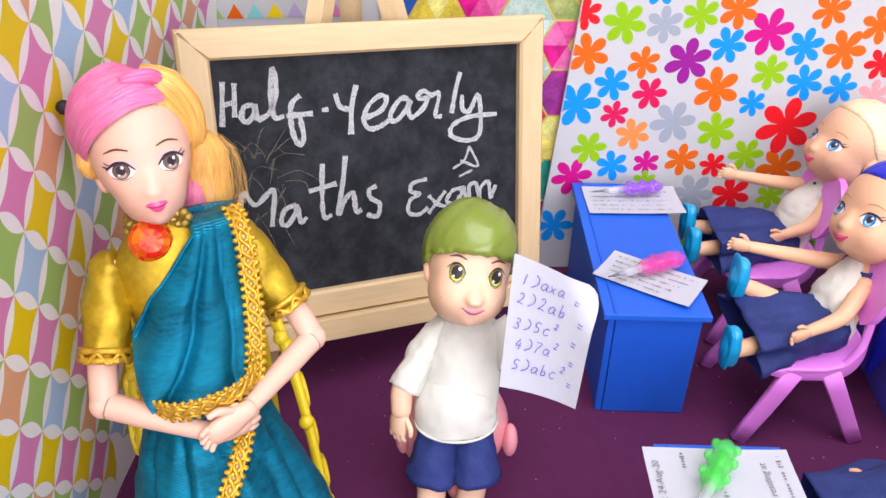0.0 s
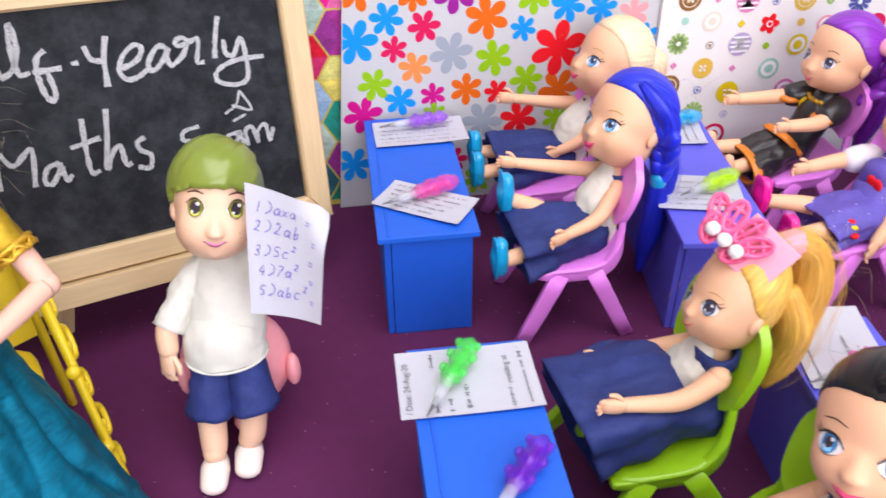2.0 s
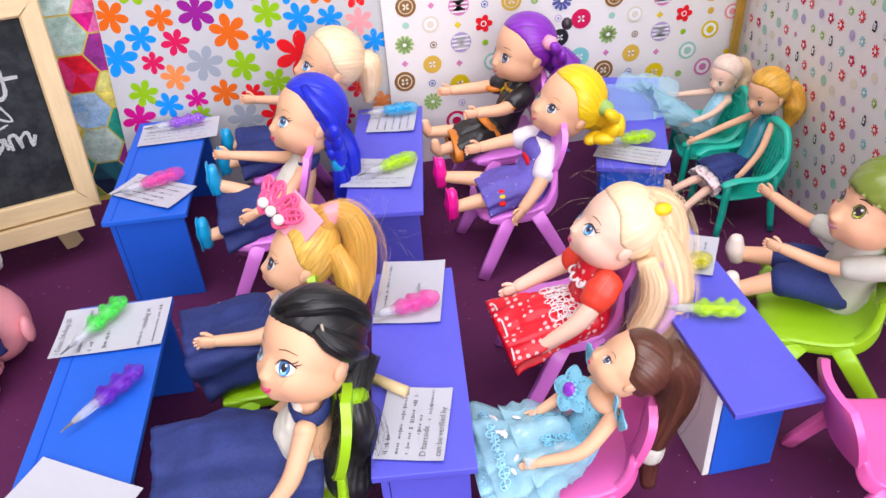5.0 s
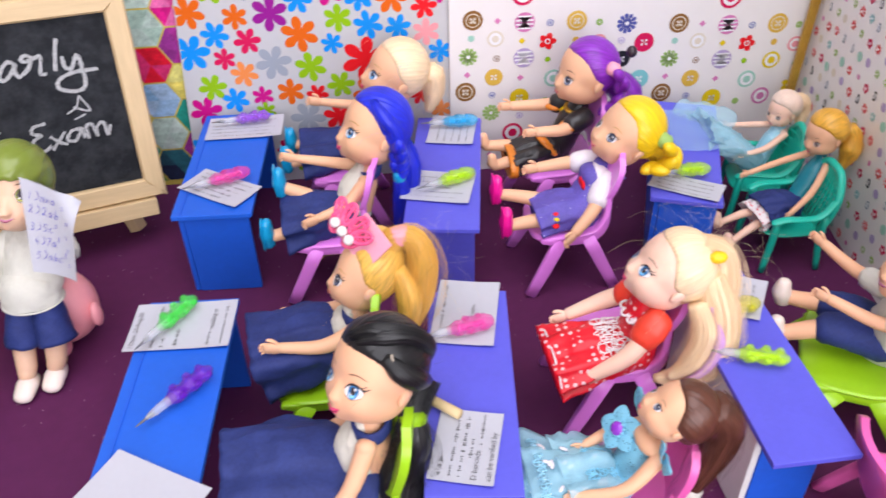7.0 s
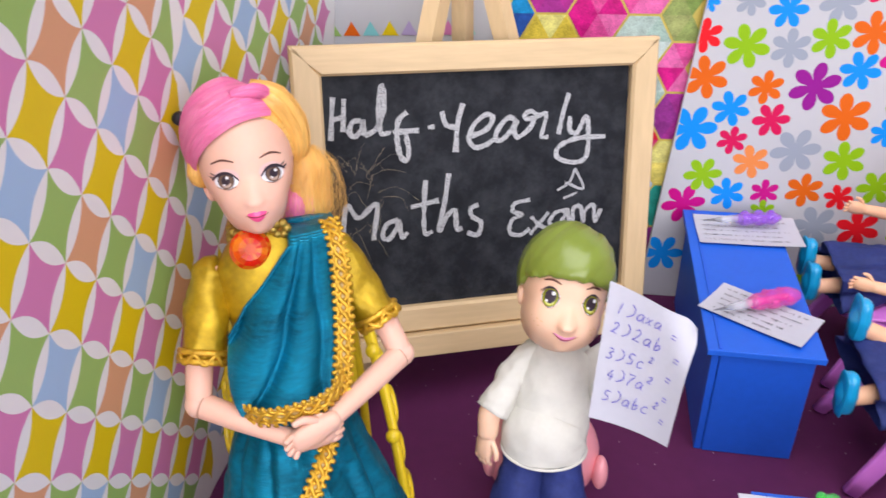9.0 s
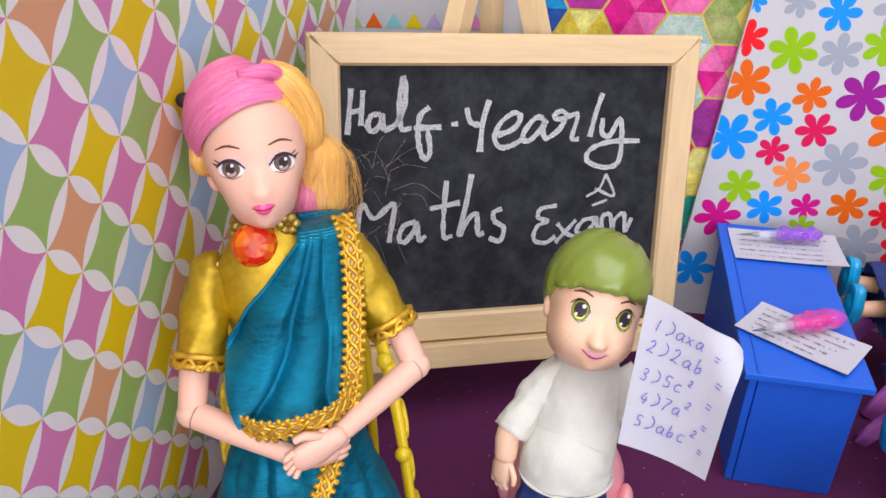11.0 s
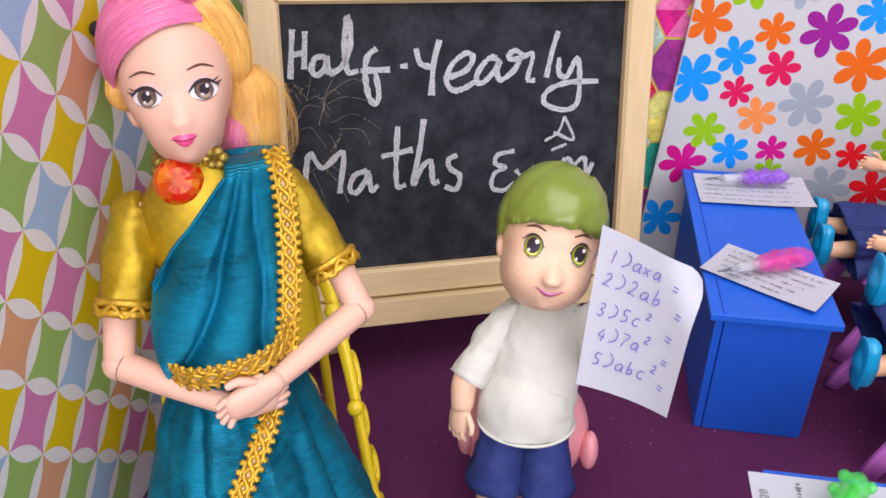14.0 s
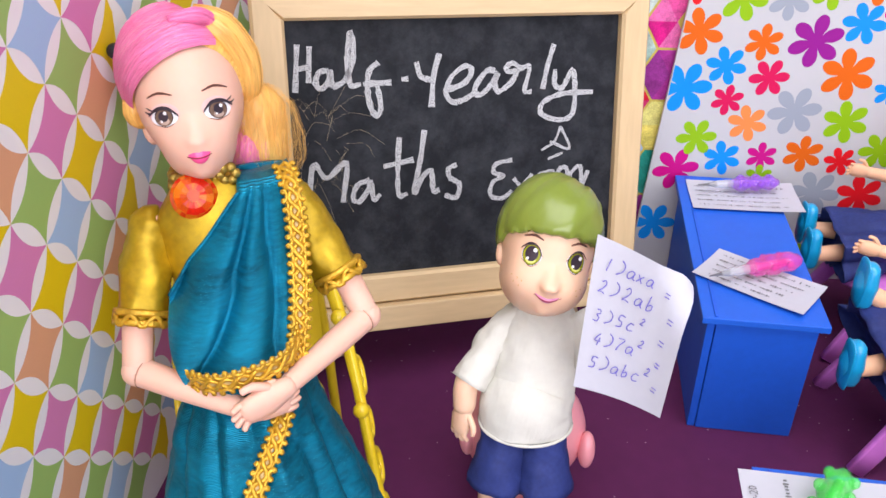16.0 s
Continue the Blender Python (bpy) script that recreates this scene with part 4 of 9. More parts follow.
def easel():
    m = Matrix((EX, -ED, EN)).transposed().to_4x4()
    m.translation = (-0.0755, 0.117, 0.1637)
    e = empty("easel", m, "small pine easel with a chalked blackboard", "easel")
    w, h, fr = 0.1475, 0.1105, 0.0130
    slate = mat("slate_board", (0.010, 0.011, 0.0135), 0.7, vary=0.30, scale=70, bump=0.25, bump_scale=900, spec=0.2, spots=((0.045, 0.047, 0.05), 330, 0.10, 1.0), stretch=(1, 0.45, 1))
    nt = slate.node_tree
    dust = nt.nodes.new("ShaderNodeTexNoise")
    dust.inputs["Scale"].default_value, dust.inputs["Detail"].default_value, dust.inputs["Roughness"].default_value = 60, 10, 0.70
    tc = nt.nodes.new("ShaderNodeTexCoord")
    nt.links.new(tc.outputs["Object"], dust.inputs["Vector"])
    rp = nt.nodes.new("ShaderNodeValToRGB")
    rp.color_ramp.elements[0].position, rp.color_ramp.elements[1].position = 0.42, 0.95
    rp.color_ramp.elements[0].color, rp.color_ramp.elements[1].color = (0.010, 0.0115, 0.0150, 1), (0.060, 0.066, 0.075, 1)
    nt.links.new(dust.outputs["Fac"], rp.inputs[0])
    nt.links.new(rp.outputs[0], nt.nodes["Principled BSDF"].inputs["Base Color"])
    part("board", box_bm(w + 0.006, h + 0.006, 0.0025, 0.0002), slate, e, "black slate with chalk dust", pose(w / 2, -h / 2, -0.0013))

    def rail(name, x0, x1, y0, y1, miter, material, z=0.0):
        bm = bmesh.new()
        t, ch = 0.0048, 0.0015
        if miter == "h":
            out = y1 > -h / 2
            pts = [(x0, y1 if out else y0), (x1, y1 if out else y0), (x1 - fr, y0 if out else y1), (x0 + fr, y0 if out else y1)]
        else:
            left = x0 < w / 2
            pts = [(x0 if left else x1, y0), (x0 if left else x1, y1), (x1 if left else x0, y1 - fr), (x1 if left else x0, y0 + fr)]
        cx, cy = sum(p[0] for p in pts) / 4, sum(p[1] for p in pts) / 4
        low = [bm.verts.new((x, y, -0.004)) for x, y in pts]
        mid = [bm.verts.new((x, y, t - ch)) for x, y in pts]

        def ins(x, y):
            d = Vector((cx - x, cy - y))
            return (x + (0.0012 if cx > x else -0.0012) * (miter == "v"), y + (0.0012 if cy > y else -0.0012) * (miter == "h"))
        top = [bm.verts.new((*ins(x, y), t)) for x, y in pts]
        bm.faces.new(low)
        bm.faces.new(top)
        for a, b_ in ((low, mid), (mid, top)):
            for i in range(4):
                bm.faces.new((a[i], a[(i + 1) % 4], b_[(i + 1) % 4], b_[i]))
        bmesh.ops.recalc_face_normals(bm, faces=bm.faces)
        part(name, bm, material, e)
    g = 0.00015
    rail("frame_rail", -fr, w + fr, 0, fr, "h", M_WOOD)
    rail("frame_rail", -fr, w + fr, -h - fr, -h, "h", M_WOOD)
    rail("frame_stile", -fr - g, 0, -h - fr - g, fr + g, "v", M_WOOD_UP)
    rail("frame_stile", w, w + fr + g, -h - fr - g, fr + g, "v", M_WOOD_UP)
    part("ledge", box_bm(w + 2 * fr - 0.012, 0.0115, 0.016, 0.0008), M_WOOD, e, m=pose(w / 2 - 0.002, -h - fr - 0.0062, 0.000))
    # legs behind the board: two that meet above it, and the prop
    inv = m.inverted()
    apex = Vector((w / 2 - 0.004, fr + 0.030, -0.010))
    for nm, fx in (("leg", -0.067), ("leg", 0.050)):
        foot = inv @ Vector((fx, 0.108 if fx < 0 else 0.150, 0.001))
        b = Build()
        b.tube([apex + Vector((math.copysign(0.011, fx), 0, -0.001)), foot], [(0.0062, 0.0042)], M_WOOD_UP, n=4, k=2, round_ends=False, side=(1, 0.0, 0))
        b.make(nm, parent=e, flat=True)
    b = Build()
    b.tube([apex + Vector((0, 0.004, -0.008)), inv @ Vector((-0.02, 0.200, 0.002))], [(0.0055, 0.004)], M_WOOD_UP, n=4, k=2, round_ends=False, side=(1, 0, 0))
    b.make("prop_leg", parent=e, flat=True)
    # chalk writing
    chalk = mat("white_chalk", (0.53, 0.54, 0.545), 0.95, vary=0.2, scale=500, spec=0.1)
    nt = chalk.node_tree
    bs = nt.nodes["Principled BSDF"]
    tc = nt.nodes.new("ShaderNodeTexCoord")
    nz = nt.nodes.new("ShaderNodeTexNoise")
    nz.inputs["Scale"].default_value, nz.inputs["Detail"].default_value = 2400, 5
    nt.links.new(tc.outputs["Object"], nz.inputs["Vector"])
    rp = nt.nodes.new("ShaderNodeValToRGB")
    rp.color_ramp.elements[0].position, rp.color_ramp.elements[1].position = 0.36, 0.52
    nt.links.new(nz.outputs["Fac"], rp.inputs[0])
    nt.links.new(rp.outputs[0], bs.inputs["Alpha"])

    def letter(*strokes, width=0.0023):
        b = Build()
        for st in strokes:
            ribbon(b, [(x / 1000, -y / 1000, 0) for x, y in st], width, chalk, (0, 0, 1), jitter=0.5, k=6, z=0.0004 + 0.00005 * len(b.v) / 100)
        b.make("chalk_letter", parent=e, flat=True)
    letter([(4.7, 9.3), (2.8, 28.5)], [(9.6, 10.2), (8.5, 24.9)], [(3.8, 19.3), (8.9, 18.3)])
    letter([(17.0, 20.0), (13.0, 20.7), (11.4, 25.1), (13.6, 27.3), (16.8, 24.4), (17.6, 20.0), (18.2, 27.2)])
    letter([(18.2, 27.2), (23.8, 23.9), (27.4, 15.1), (26.9, 4.8), (25.1, 13.2), (25.6, 25.8), (30.2, 26.1)])
    letter([(37.9, 17.4), (34.0, 20.8), (32.9, 28.0), (34.1, 36.4), (36.6, 39.7), (38.3, 35.7), (37.0, 26.4)], [(31.1, 26.1), (43.2, 25.9)])
    letter([(47.6, 24.8), (50.6, 24.6)])
    letter([(54.2, 17.8), (56.0, 23.8), (60.4, 25.5)], [(64.3, 14.6), (61.7, 24.0), (60.6, 37.1)])
    letter([(68.5, 29.9), (75.5, 27.3), (78.7, 22.5), (75.8, 20.2), (69.7, 24.5), (67.1, 31.2), (70.0, 35.3), (75.2, 34.5), (79.8, 31.9)])
    letter([(89.5, 22.7), (85.7, 22.6), (81.1, 27.9), (80.3, 31.4), (82.7, 32.8), (87.3, 28.9), (90.5, 23.6), (89.4, 28.1), (91.1, 31.7), (96.7, 28.2), (99.3, 24.2)], width=0.0024)
    letter([(99.3, 24.2), (100.3, 21.6), (97.4, 19.7), (94.5, 21.5), (95.7, 23.3), (100.3, 22.5), (105.0, 21.1), (104.9, 24.8), (103.2, 31.9), (106.7, 32.4)], width=0.0021)
    letter([(116.7, 12.1), (114.0, 21.0), (111.8, 31.4)])
    letter([(117.5, 23.1), (117.7, 29.8), (121.5, 31.0), (125.8, 23.5), (127.4, 31.3), (126.6, 43.0), (120.0, 45.6), (111.5, 42.5), (112.4, 37.3), (121.6, 33.9), (136.4, 33.7)])
    letter([(121.1, 48.6), (118.2, 55.4), (112.0, 59.0)], [(121.1, 48.6), (125.8, 59.0), (116.1, 55.3)], [(122.6, 60.8), (115.3, 63.3)], width=0.0012)
    letter([(5.7, 75.1), (8.4, 59.0), (13.7, 65.2), (22.4, 59.2), (20.2, 76.4)])
    letter([(32.2, 67.3), (26.8, 69.2), (24.6, 74.9), (27.4, 76.5), (31.5, 71.5), (32.7, 67.7), (33.8, 75.7), (36.8, 74.0)])
    letter([(45.9, 49.4), (44.9, 62.9), (45.0, 74.7), (48.9, 74.6)], [(38.5, 61.8), (52.1, 59.5)])
    letter([(57.2, 46.8), (55.1, 59.7), (51.9, 74.9), (55.9, 67.7), (59.9, 65.0), (60.8, 74.0), (63.6, 73.9)])
    letter([(71.7, 63.0), (67.9, 64.7), (68.5, 68.7), (72.9, 72.1), (71.3, 78.0), (66.0, 76.5)])
    letter([(97.9, 62.6), (90.2, 64.0), (89.3, 68.0), (93.8, 69.7), (88.7, 72.3), (87.7, 78.4), (93.2, 80.1), (98.1, 77.2)], width=0.002)
    letter([(98.6, 71.1), (103.2, 76.0), (107.9, 78.1)], [(107.7, 69.8), (98.2, 80.3)], width=0.002)
    letter([(117.0, 69.5), (111.7, 70.1), (108.2, 75.0), (112.5, 76.8), (116.6, 72.0), (117.8, 69.0), (118.9, 76.1)], width=0.002)
    letter([(121.1, 77.1), (120.8, 69.2), (124.6, 68.1), (126.5, 76.5), (126.9, 70.9), (131.5, 67.6), (132.8, 76.4), (135.6, 70.0)], width=0.002)


easel()

# ---- papers and pencils on the desks ----


def paper(x, y, turn, w, l, label, lines=(), bars=(), z=DESK_H + 0.0010, curl=0.0010, tilt=0.0):
    """A slip of office paper: words as (text, across, along, size); bars stand for print that cannot be read."""
    b = Build()
    rows = []
    for i in range(9):
        v = i / 8 - 0.5
        rows.append([Vector((w * (j / 8 - 0.5), l * v, curl * (abs(2 * v) ** 3) * 0.5 + curl * 0.8 * max(0, (j / 8 - 0.5)) ** 2 * 4)) for j in range(9)])
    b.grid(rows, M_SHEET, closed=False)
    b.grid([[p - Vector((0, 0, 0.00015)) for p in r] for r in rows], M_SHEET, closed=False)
    ob = b.make("paper_slip")
    ob.matrix_world = pose(x, y, z, 0, tilt, turn)
    tagged(ob, label, "paper", "printed slips")

    def lift(px, py):
        v, u = py / l, px / w
        return curl * (abs(2 * v) ** 3) * 0.5 + curl * 0.8 * max(0, u) ** 2 * 4 + 0.0003
    for words, px, py, size, ang in lines:
        text_mesh(words, size, M_INK, ob, pose(px, py, lift(px, py), 0, 0, ang))
    rng = random.Random(int(abs(x) * 1e5))
    for px, py, length, size, ang in bars:
        bb = Build()
        d = Vector((math.cos(radians(ang)), math.sin(radians(ang)), 0))
        at = 0.0
        while at < length:
            step = size * (rng.uniform(0.9, 1.3) if rng.random() < 0.18 else rng.uniform(0.36, 0.52))
            q = Vector((px, py, 0)) + d * at
            e = Vector((px, py, 0)) + d * min(at + size * rng.uniform(0.16, 0.32), length)
            n = Vector((-d.y, d.x, 0)) * size * rng.choice((0.16, 0.20, 0.34))
            base = len(bb.v)
            for p in (q - n, e - n, e + n, q + n):
                bb.v.append(p + Vector((0, 0, lift(p.x, p.y))))
            bb.f.append((base, base + 1, base + 2, base + 3))
            bb.k.append(bb.slot(M_INK))
            at += step
        bb.make("print_bar", parent=ob, flat=True)
    return ob


paper(0.1345, 0.1755, -2, 0.053, 0.031, "white printed slip at the end of a blue desk",
      bars=[(-0.023, 0.009 - 0.005 * i, 0.044 - 0.004 * (i % 2), 0.0020, 0) for i in range(5)])
paper(0.124, 0.098, -37, 0.048, 0.026, "small white printed slip lying askew on a blue desk",
      bars=[(-0.02 + 0.0005 * i, 0.009 - 0.0045 * i, 0.040 - 0.003 * i, 0.0022, 0) for i in range(5)])
paper(0.1175, -0.0295, -4, 0.052, 0.0345, "white printed slip hanging over a desk edge",
      lines=[("/ Date: 24-Aug-20", -0.0215, -0.0155, 0.0036, 90), ("residing at", 0.0165, -0.0040, 0.0036, 90)],
      bars=[(-0.0125, -0.0155, 0.010, 0.0026, 90), (-0.0075, -0.0155, 0.008, 0.0026, 90), (-0.0125, 0.008, 0.007, 0.0026, 90), (-0.001, -0.0145, 0.012, 0.0028, 90), (0.0150, -0.0155, 0.009, 0.0026, 90), (0.0215, -0.0150, 0.029, 0.0026, 90)])
paper(0.2615, -0.040, -14, 0.032, 0.048, "white printed slip under a pink pencil",
      lines=[("through online", 0.0045, -0.012, 0.0030, 90)],
      bars=[(-0.0115, -0.020, 0.040, 0.0022, 90), (0.0085, -0.010, 0.010, 0.002, 90)])
paper(0.2495, -0.1245, -17, 0.028, 0.0385, "white printed slip with rows of dark print",
      lines=[("D barcode", 0.0065, -0.0175, 0.0036, 90), ("can be verified by", 0.0125, -0.0175, 0.0036, 90)],
      bars=[(-0.0095, -0.017, 0.010, 0.0026, 90), (-0.0050, -0.0165, 0.033, 0.0026, 90), (-0.0010, -0.0165, 0.032, 0.0026, 90), (0.0025, -0.006, 0.010, 0.0026, 90), (0.0060, 0.0015, 0.016, 0.0026, 90)])
paper(0.1115, -0.136, -32, 0.050, 0.040, "blank white paper sheet on the end of a blue desk")
paper(0.2795, 0.149, -14, 0.032, 0.039, "white printed slip beside a blue pencil", bars=[(-0.009 + 0.005 * i, -0.016, 0.030, 0.0018, 90) for i in range(5)])
paper(0.2615, 0.0785, -17, 0.043, 0.034, "white printed slip beside a lime pencil", bars=[(-0.016, 0.010 - 0.0055 * i, 0.032 - 0.004 * (i % 3), 0.0020, 0) for i in range(5)])
paper(0.4145, 0.0555, -35, 0.044, 0.020, "white printed slip on an askew desk", bars=[(-0.018, 0.006 - 0.0045 * i, 0.034, 0.0020, 0) for i in range(4)])
paper(0.4035, -0.0475, -32, 0.026, 0.033, "white printed slip by a yellow pencil", bars=[(-0.008 + 0.005 * i, -0.013, 0.024, 0.0018, 90) for i in range(4)])

CLEAR = mat("clear_frosted_plastic", (0.74, 0.76, 0.80), 0.18, vary=0.03, through_light=0.5, alpha=0.62)
LEAD = mat("dark_lead", (0.12, 0.12, 0.13), 0.35, vary=0.1)
PENCIL = {n: mat(n + "_clear_plastic", c, 0.12, vary=0.1, scale=200, through_light=0.4, coat=0.6, alpha=0.55) for n, c in {
    "violet": (0.44, 0.16, 0.86), "pink": (0.96, 0.09, 0.48), "green": (0.10, 0.85, 0.12), "purple": (0.20, 0.015, 0.62),
    "lime": (0.58, 0.95, 0.01), "sky": (0.02, 0.50, 0.90), "yellow": (0.70, 0.66, 0.02)}.items()}

PENCIL_CORE = {n: mat(n + "_inner_plastic", tuple(0.65 * v for v in c), 0.3, vary=0.1) for n, c in {
    "violet": (0.44, 0.16, 0.86), "pink": (0.96, 0.09, 0.48), "green": (0.10, 0.85, 0.12), "purple": (0.20, 0.015, 0.62),
    "lime": (0.58, 0.95, 0.01), "sky": (0.02, 0.50, 0.90), "yellow": (0.70, 0.66, 0.02)}.items()}


def pencil(x, y, turn, colour, length=0.040, z=DESK_H + 0.0052, tilt=0.0, bear=True):
    """A push-point pencil whose see-through cap is shaped in lumps; the point towards -x."""
    p = empty("pencil", pose(x, y, z, 0, tilt, turn), "mini push pencil with a see-through " + colour + " cap", "pencil", "mini pencils")
    half = length / 2
    x0 = -half + length * 0.46
    b = Build()
    if bear:
        prof = [0.0030, 0.0042, 0.0045, 0.0040, 0.0033, 0.0040, 0.0047, 0.0044, 0.0034, 0.0040, 0.0043, 0.0036, 0.0022]
    else:
        prof = [0.0030, 0.0040, 0.0042, 0.0036, 0.0044, 0.0048, 0.0046, 0.0038, 0.0043, 0.0046, 0.0042, 0.0032]
    n = len(prof)
    b.tube([(x0 + (half - x0) * i / (n - 1), 0, 0) for i in range(n)], [(r, r * 0.86) for r in prof], PENCIL[colour], n=20, k=4, side=(0, 1, 0), square=1.0 if bear else 0.8)
    b.make("cap", parent=p)
    for fx, r, dy in ((0.86, 0.0017, 0.0036), (0.56, 0.0018, 0.0042), (0.20, 0.0017, 0.0038)) if bear else ((0.74, 0.0015, 0.0040), (0.40, 0.0016, 0.0042)):
        for s in (-1, 1):
            b = Build()
            b.ball((x0 + (half - x0) * fx, s * dy, 0.0012), (r * 1.2, r, r), PENCIL[colour], nu=12, nv=8)
            b.make("lump", parent=p)
    b = Build()
    b.tube([(x0 - 0.002, 0, 0), (x0 + (half - x0) * 0.8, 0, 0)], [0.0017, 0.0015], PENCIL_CORE[colour], n=10, k=2)
    b.make("core", parent=p)
    b = Build()
    b.tube([(-half + 0.006, 0, 0), (-half + length * 0.24, 0, 0), (-half + length * 0.44, 0, 0), (x0 + 0.001, 0, 0)], [0.0010, 0.0019, 0.0023, 0.0026], CLEAR, n=14, k=3)
    b.make("sleeve", parent=p)
    b = Build()
    b.tube([(-half, 0, 0), (-half + 0.005, 0, 0), (-half + length * 0.22, 0, 0)], [0.0003, 0.0007, 0.0010], LEAD, n=10, k=2)
    b.make("lead", parent=p)
    return p


pencil(0.1315, 0.1795, 8, "violet", z=DESK_H + 0.0062)
pencil(0.1215, 0.1000, 22, "pink", 0.042, z=DESK_H + 0.0062, bear=False)
pencil(0.1105, -0.0320, 56, "green", 0.042, z=DESK_H + 0.0062)
pencil(0.1215, -0.0820, 48, "purple", 0.042)
pencil(0.2540, -0.0570, 12, "pink", 0.036, z=DESK_H + 0.0062, bear=False)
pencil(0.2770, 0.1525, 0, "sky", 0.038, z=DESK_H + 0.0062, bear=False)
pencil(0.2655, 0.0775, 22, "lime", 0.039, z=DESK_H + 0.0062, bear=False)
pencil(0.4140, 0.0665, -2, "lime", 0.034, z=DESK_H + 0.0062, bear=False)
pencil(0.3900, -0.0620, 8, "yellow", 0.034, z=DESK_H + 0.0062, bear=False)
pencil(0.3870, -0.0925, -18, "lime", 0.038)


def wood_pencil():
    p = empty("pencil", pose(0.2385, -0.1000, DESK_H + 0.0040, 0, 0, -42), "short cream wooden pencil with a dark tip, under a slip", "pencil")
    wd = mat("cream_wood", (0.66, 0.50, 0.26), 0.5, vary=0.1, scale=60)
    b = Build()
    b.tube([(-0.003, 0, 0), (0.014, 0, 0)], [0.0024], wd, n=12, k=2, round_ends=False)
    b.make("barrel", parent=p)
    b = Build()
    b.tube([(-0.0095, 0, 0), (-0.003, 0, 0)], [0.0006, 0.0024], LEAD, n=12, k=2, round_ends=False)
    b.make("tip", parent=p)


wood_pencil()

# ---- dolls ----
SKIN = mat("doll_vinyl_skin", (0.82, 0.47, 0.285), 0.46, vary=0.03, scale=40, sss=0.08, spec=0.32)
SKIN_PALE = mat("doll_vinyl_pale_skin", (0.90, 0.59, 0.45), 0.48, vary=0.03, scale=40, sss=0.08, spec=0.32)
SKIN_WARM = mat("doll_vinyl_warm_skin", (0.82, 0.46, 0.28), 0.46, vary=0.03, scale=40, sss=0.08, spec=0.32)
SKIN_BOY = mat("doll_vinyl_tan_skin", (0.76, 0.485, 0.325), 0.45, vary=0.03, scale=40, sss=0.12)
EYE_WHITE = mat("eye_white_paint", (0.76, 0.75, 0.76), 0.3, vary=0.02)
EYE_DARK = mat("eye_dark_paint", (0.03, 0.02, 0.03), 0.3, vary=0.1)
IRIS_BLUE = mat("iris_blue_paint", (0.05, 0.22, 0.50), 0.25, vary=0.3, scale=900)
IRIS_BROWN = mat("iris_brown_paint", (0.14, 0.075, 0.04), 0.25, vary=0.3, scale=900)
IRIS_OLIVE = mat("iris_olive_paint", (0.24, 0.25, 0.012), 0.25, vary=0.3, scale=900)
BROW = mat("brow_brown_paint", (0.12, 0.045, 0.03), 0.5, vary=0.1)
BROW_GOLD = mat("brow_gold_paint", (0.50, 0.27, 0.07), 0.5, vary=0.1)
LIP = mat("lip_pink_paint", (0.85, 0.09, 0.22), 0.35, vary=0.06)
LIP_MAUVE = mat("lip_mauve_paint", (0.55, 0.20, 0.33), 0.4, vary=0.06)
BLUSH = mat("blush_pink_vinyl", (0.80, 0.38, 0.33), 0.45, vary=0.05, sss=0.1)
NAVY = weave(mat("navy_cotton", (0.026, 0.040, 0.165), 0.6, vary=0.3, scale=70, spec=0.25), 900, 0.25)
CREAM = weave(mat("cream_cotton", (0.72, 0.69, 0.60), 0.85, vary=0.06, scale=70, spec=0.25), 900, 0.25)
SHIRT = weave(mat("white_jersey", (0.62, 0.61, 0.54), 0.85, vary=0.05, scale=60, spec=0.25), 1100, 0.3)
SHOE_BLUE = mat("sky_blue_shoe_plastic", (0.006, 0.33, 0.62), 0.3, vary=0.04, coat=0.3)
SHOE_PINK = mat("hot_pink_shoe_plastic", (0.85, 0.01, 0.30), 0.3, vary=0.04, coat=0.3)
SHOE_WHITE = mat("white_shoe_vinyl", (0.80, 0.68, 0.60), 0.4, vary=0.03, sss=0.1)
DENIM = mat("violet_denim", (0.115, 0.085, 0.42), 0.6, vary=0.25, scale=90, bump=0.3, bump_scale=900, spots=((0.62, 0.60, 0.80), 230, 0.10, 1.0))
IRID = mat("pearly_satin", (0.80, 0.74, 0.78), 0.25, metal=0.0, vary=0.15, scale=120)
BLACKSATIN = mat("black_satin", (0.02, 0.018, 0.02), 0.3, vary=0.2, scale=80)
ORANGESATIN = mat("orange_satin", (0.72, 0.22, 0.02), 0.3, vary=0.15, scale=80)
GOLDCORD = mat("gold_braid", (0.62, 0.36, 0.03), 0.35, metal=0.5, vary=0.4, scale=500, bump=0.6, bump_scale=900)
REDDOT = mat("red_dotted_satin", (0.74, 0.006, 0.022), 0.4, vary=0.15, scale=60, spots=((0.82, 0.50, 0.50), 250, 0.28, 0.25))
REDSILK = mat("red_chiffon", (0.85, 0.06, 0.03), 0.4, vary=0.12, scale=90)
LACE = mat("white_lace", (0.82, 0.74, 0.74), 0.8, vary=0.1, scale=400, bump=0.8, bump_scale=700, spots=((0.76, 0.10, 0.12), 520, 0.28, 1.0))
ICE = mat("ice_blue_satin", (0.30, 0.60, 0.74), 0.35, vary=0.2, scale=90, spots=((0.75, 0.85, 0.9), 700, 0.20, 1.0))
TULLE = mat("ice_blue_tulle", (0.42, 0.72, 0.84), 0.6, vary=0.12, scale=120, bump=0.4, bump_scale=1500, alpha=0.48)
VEIL = mat("sheer_blue_tulle", (0.45, 0.74, 0.86), 0.6, vary=0.12, scale=120, bump=0.4, bump_scale=1500, alpha=0.30)
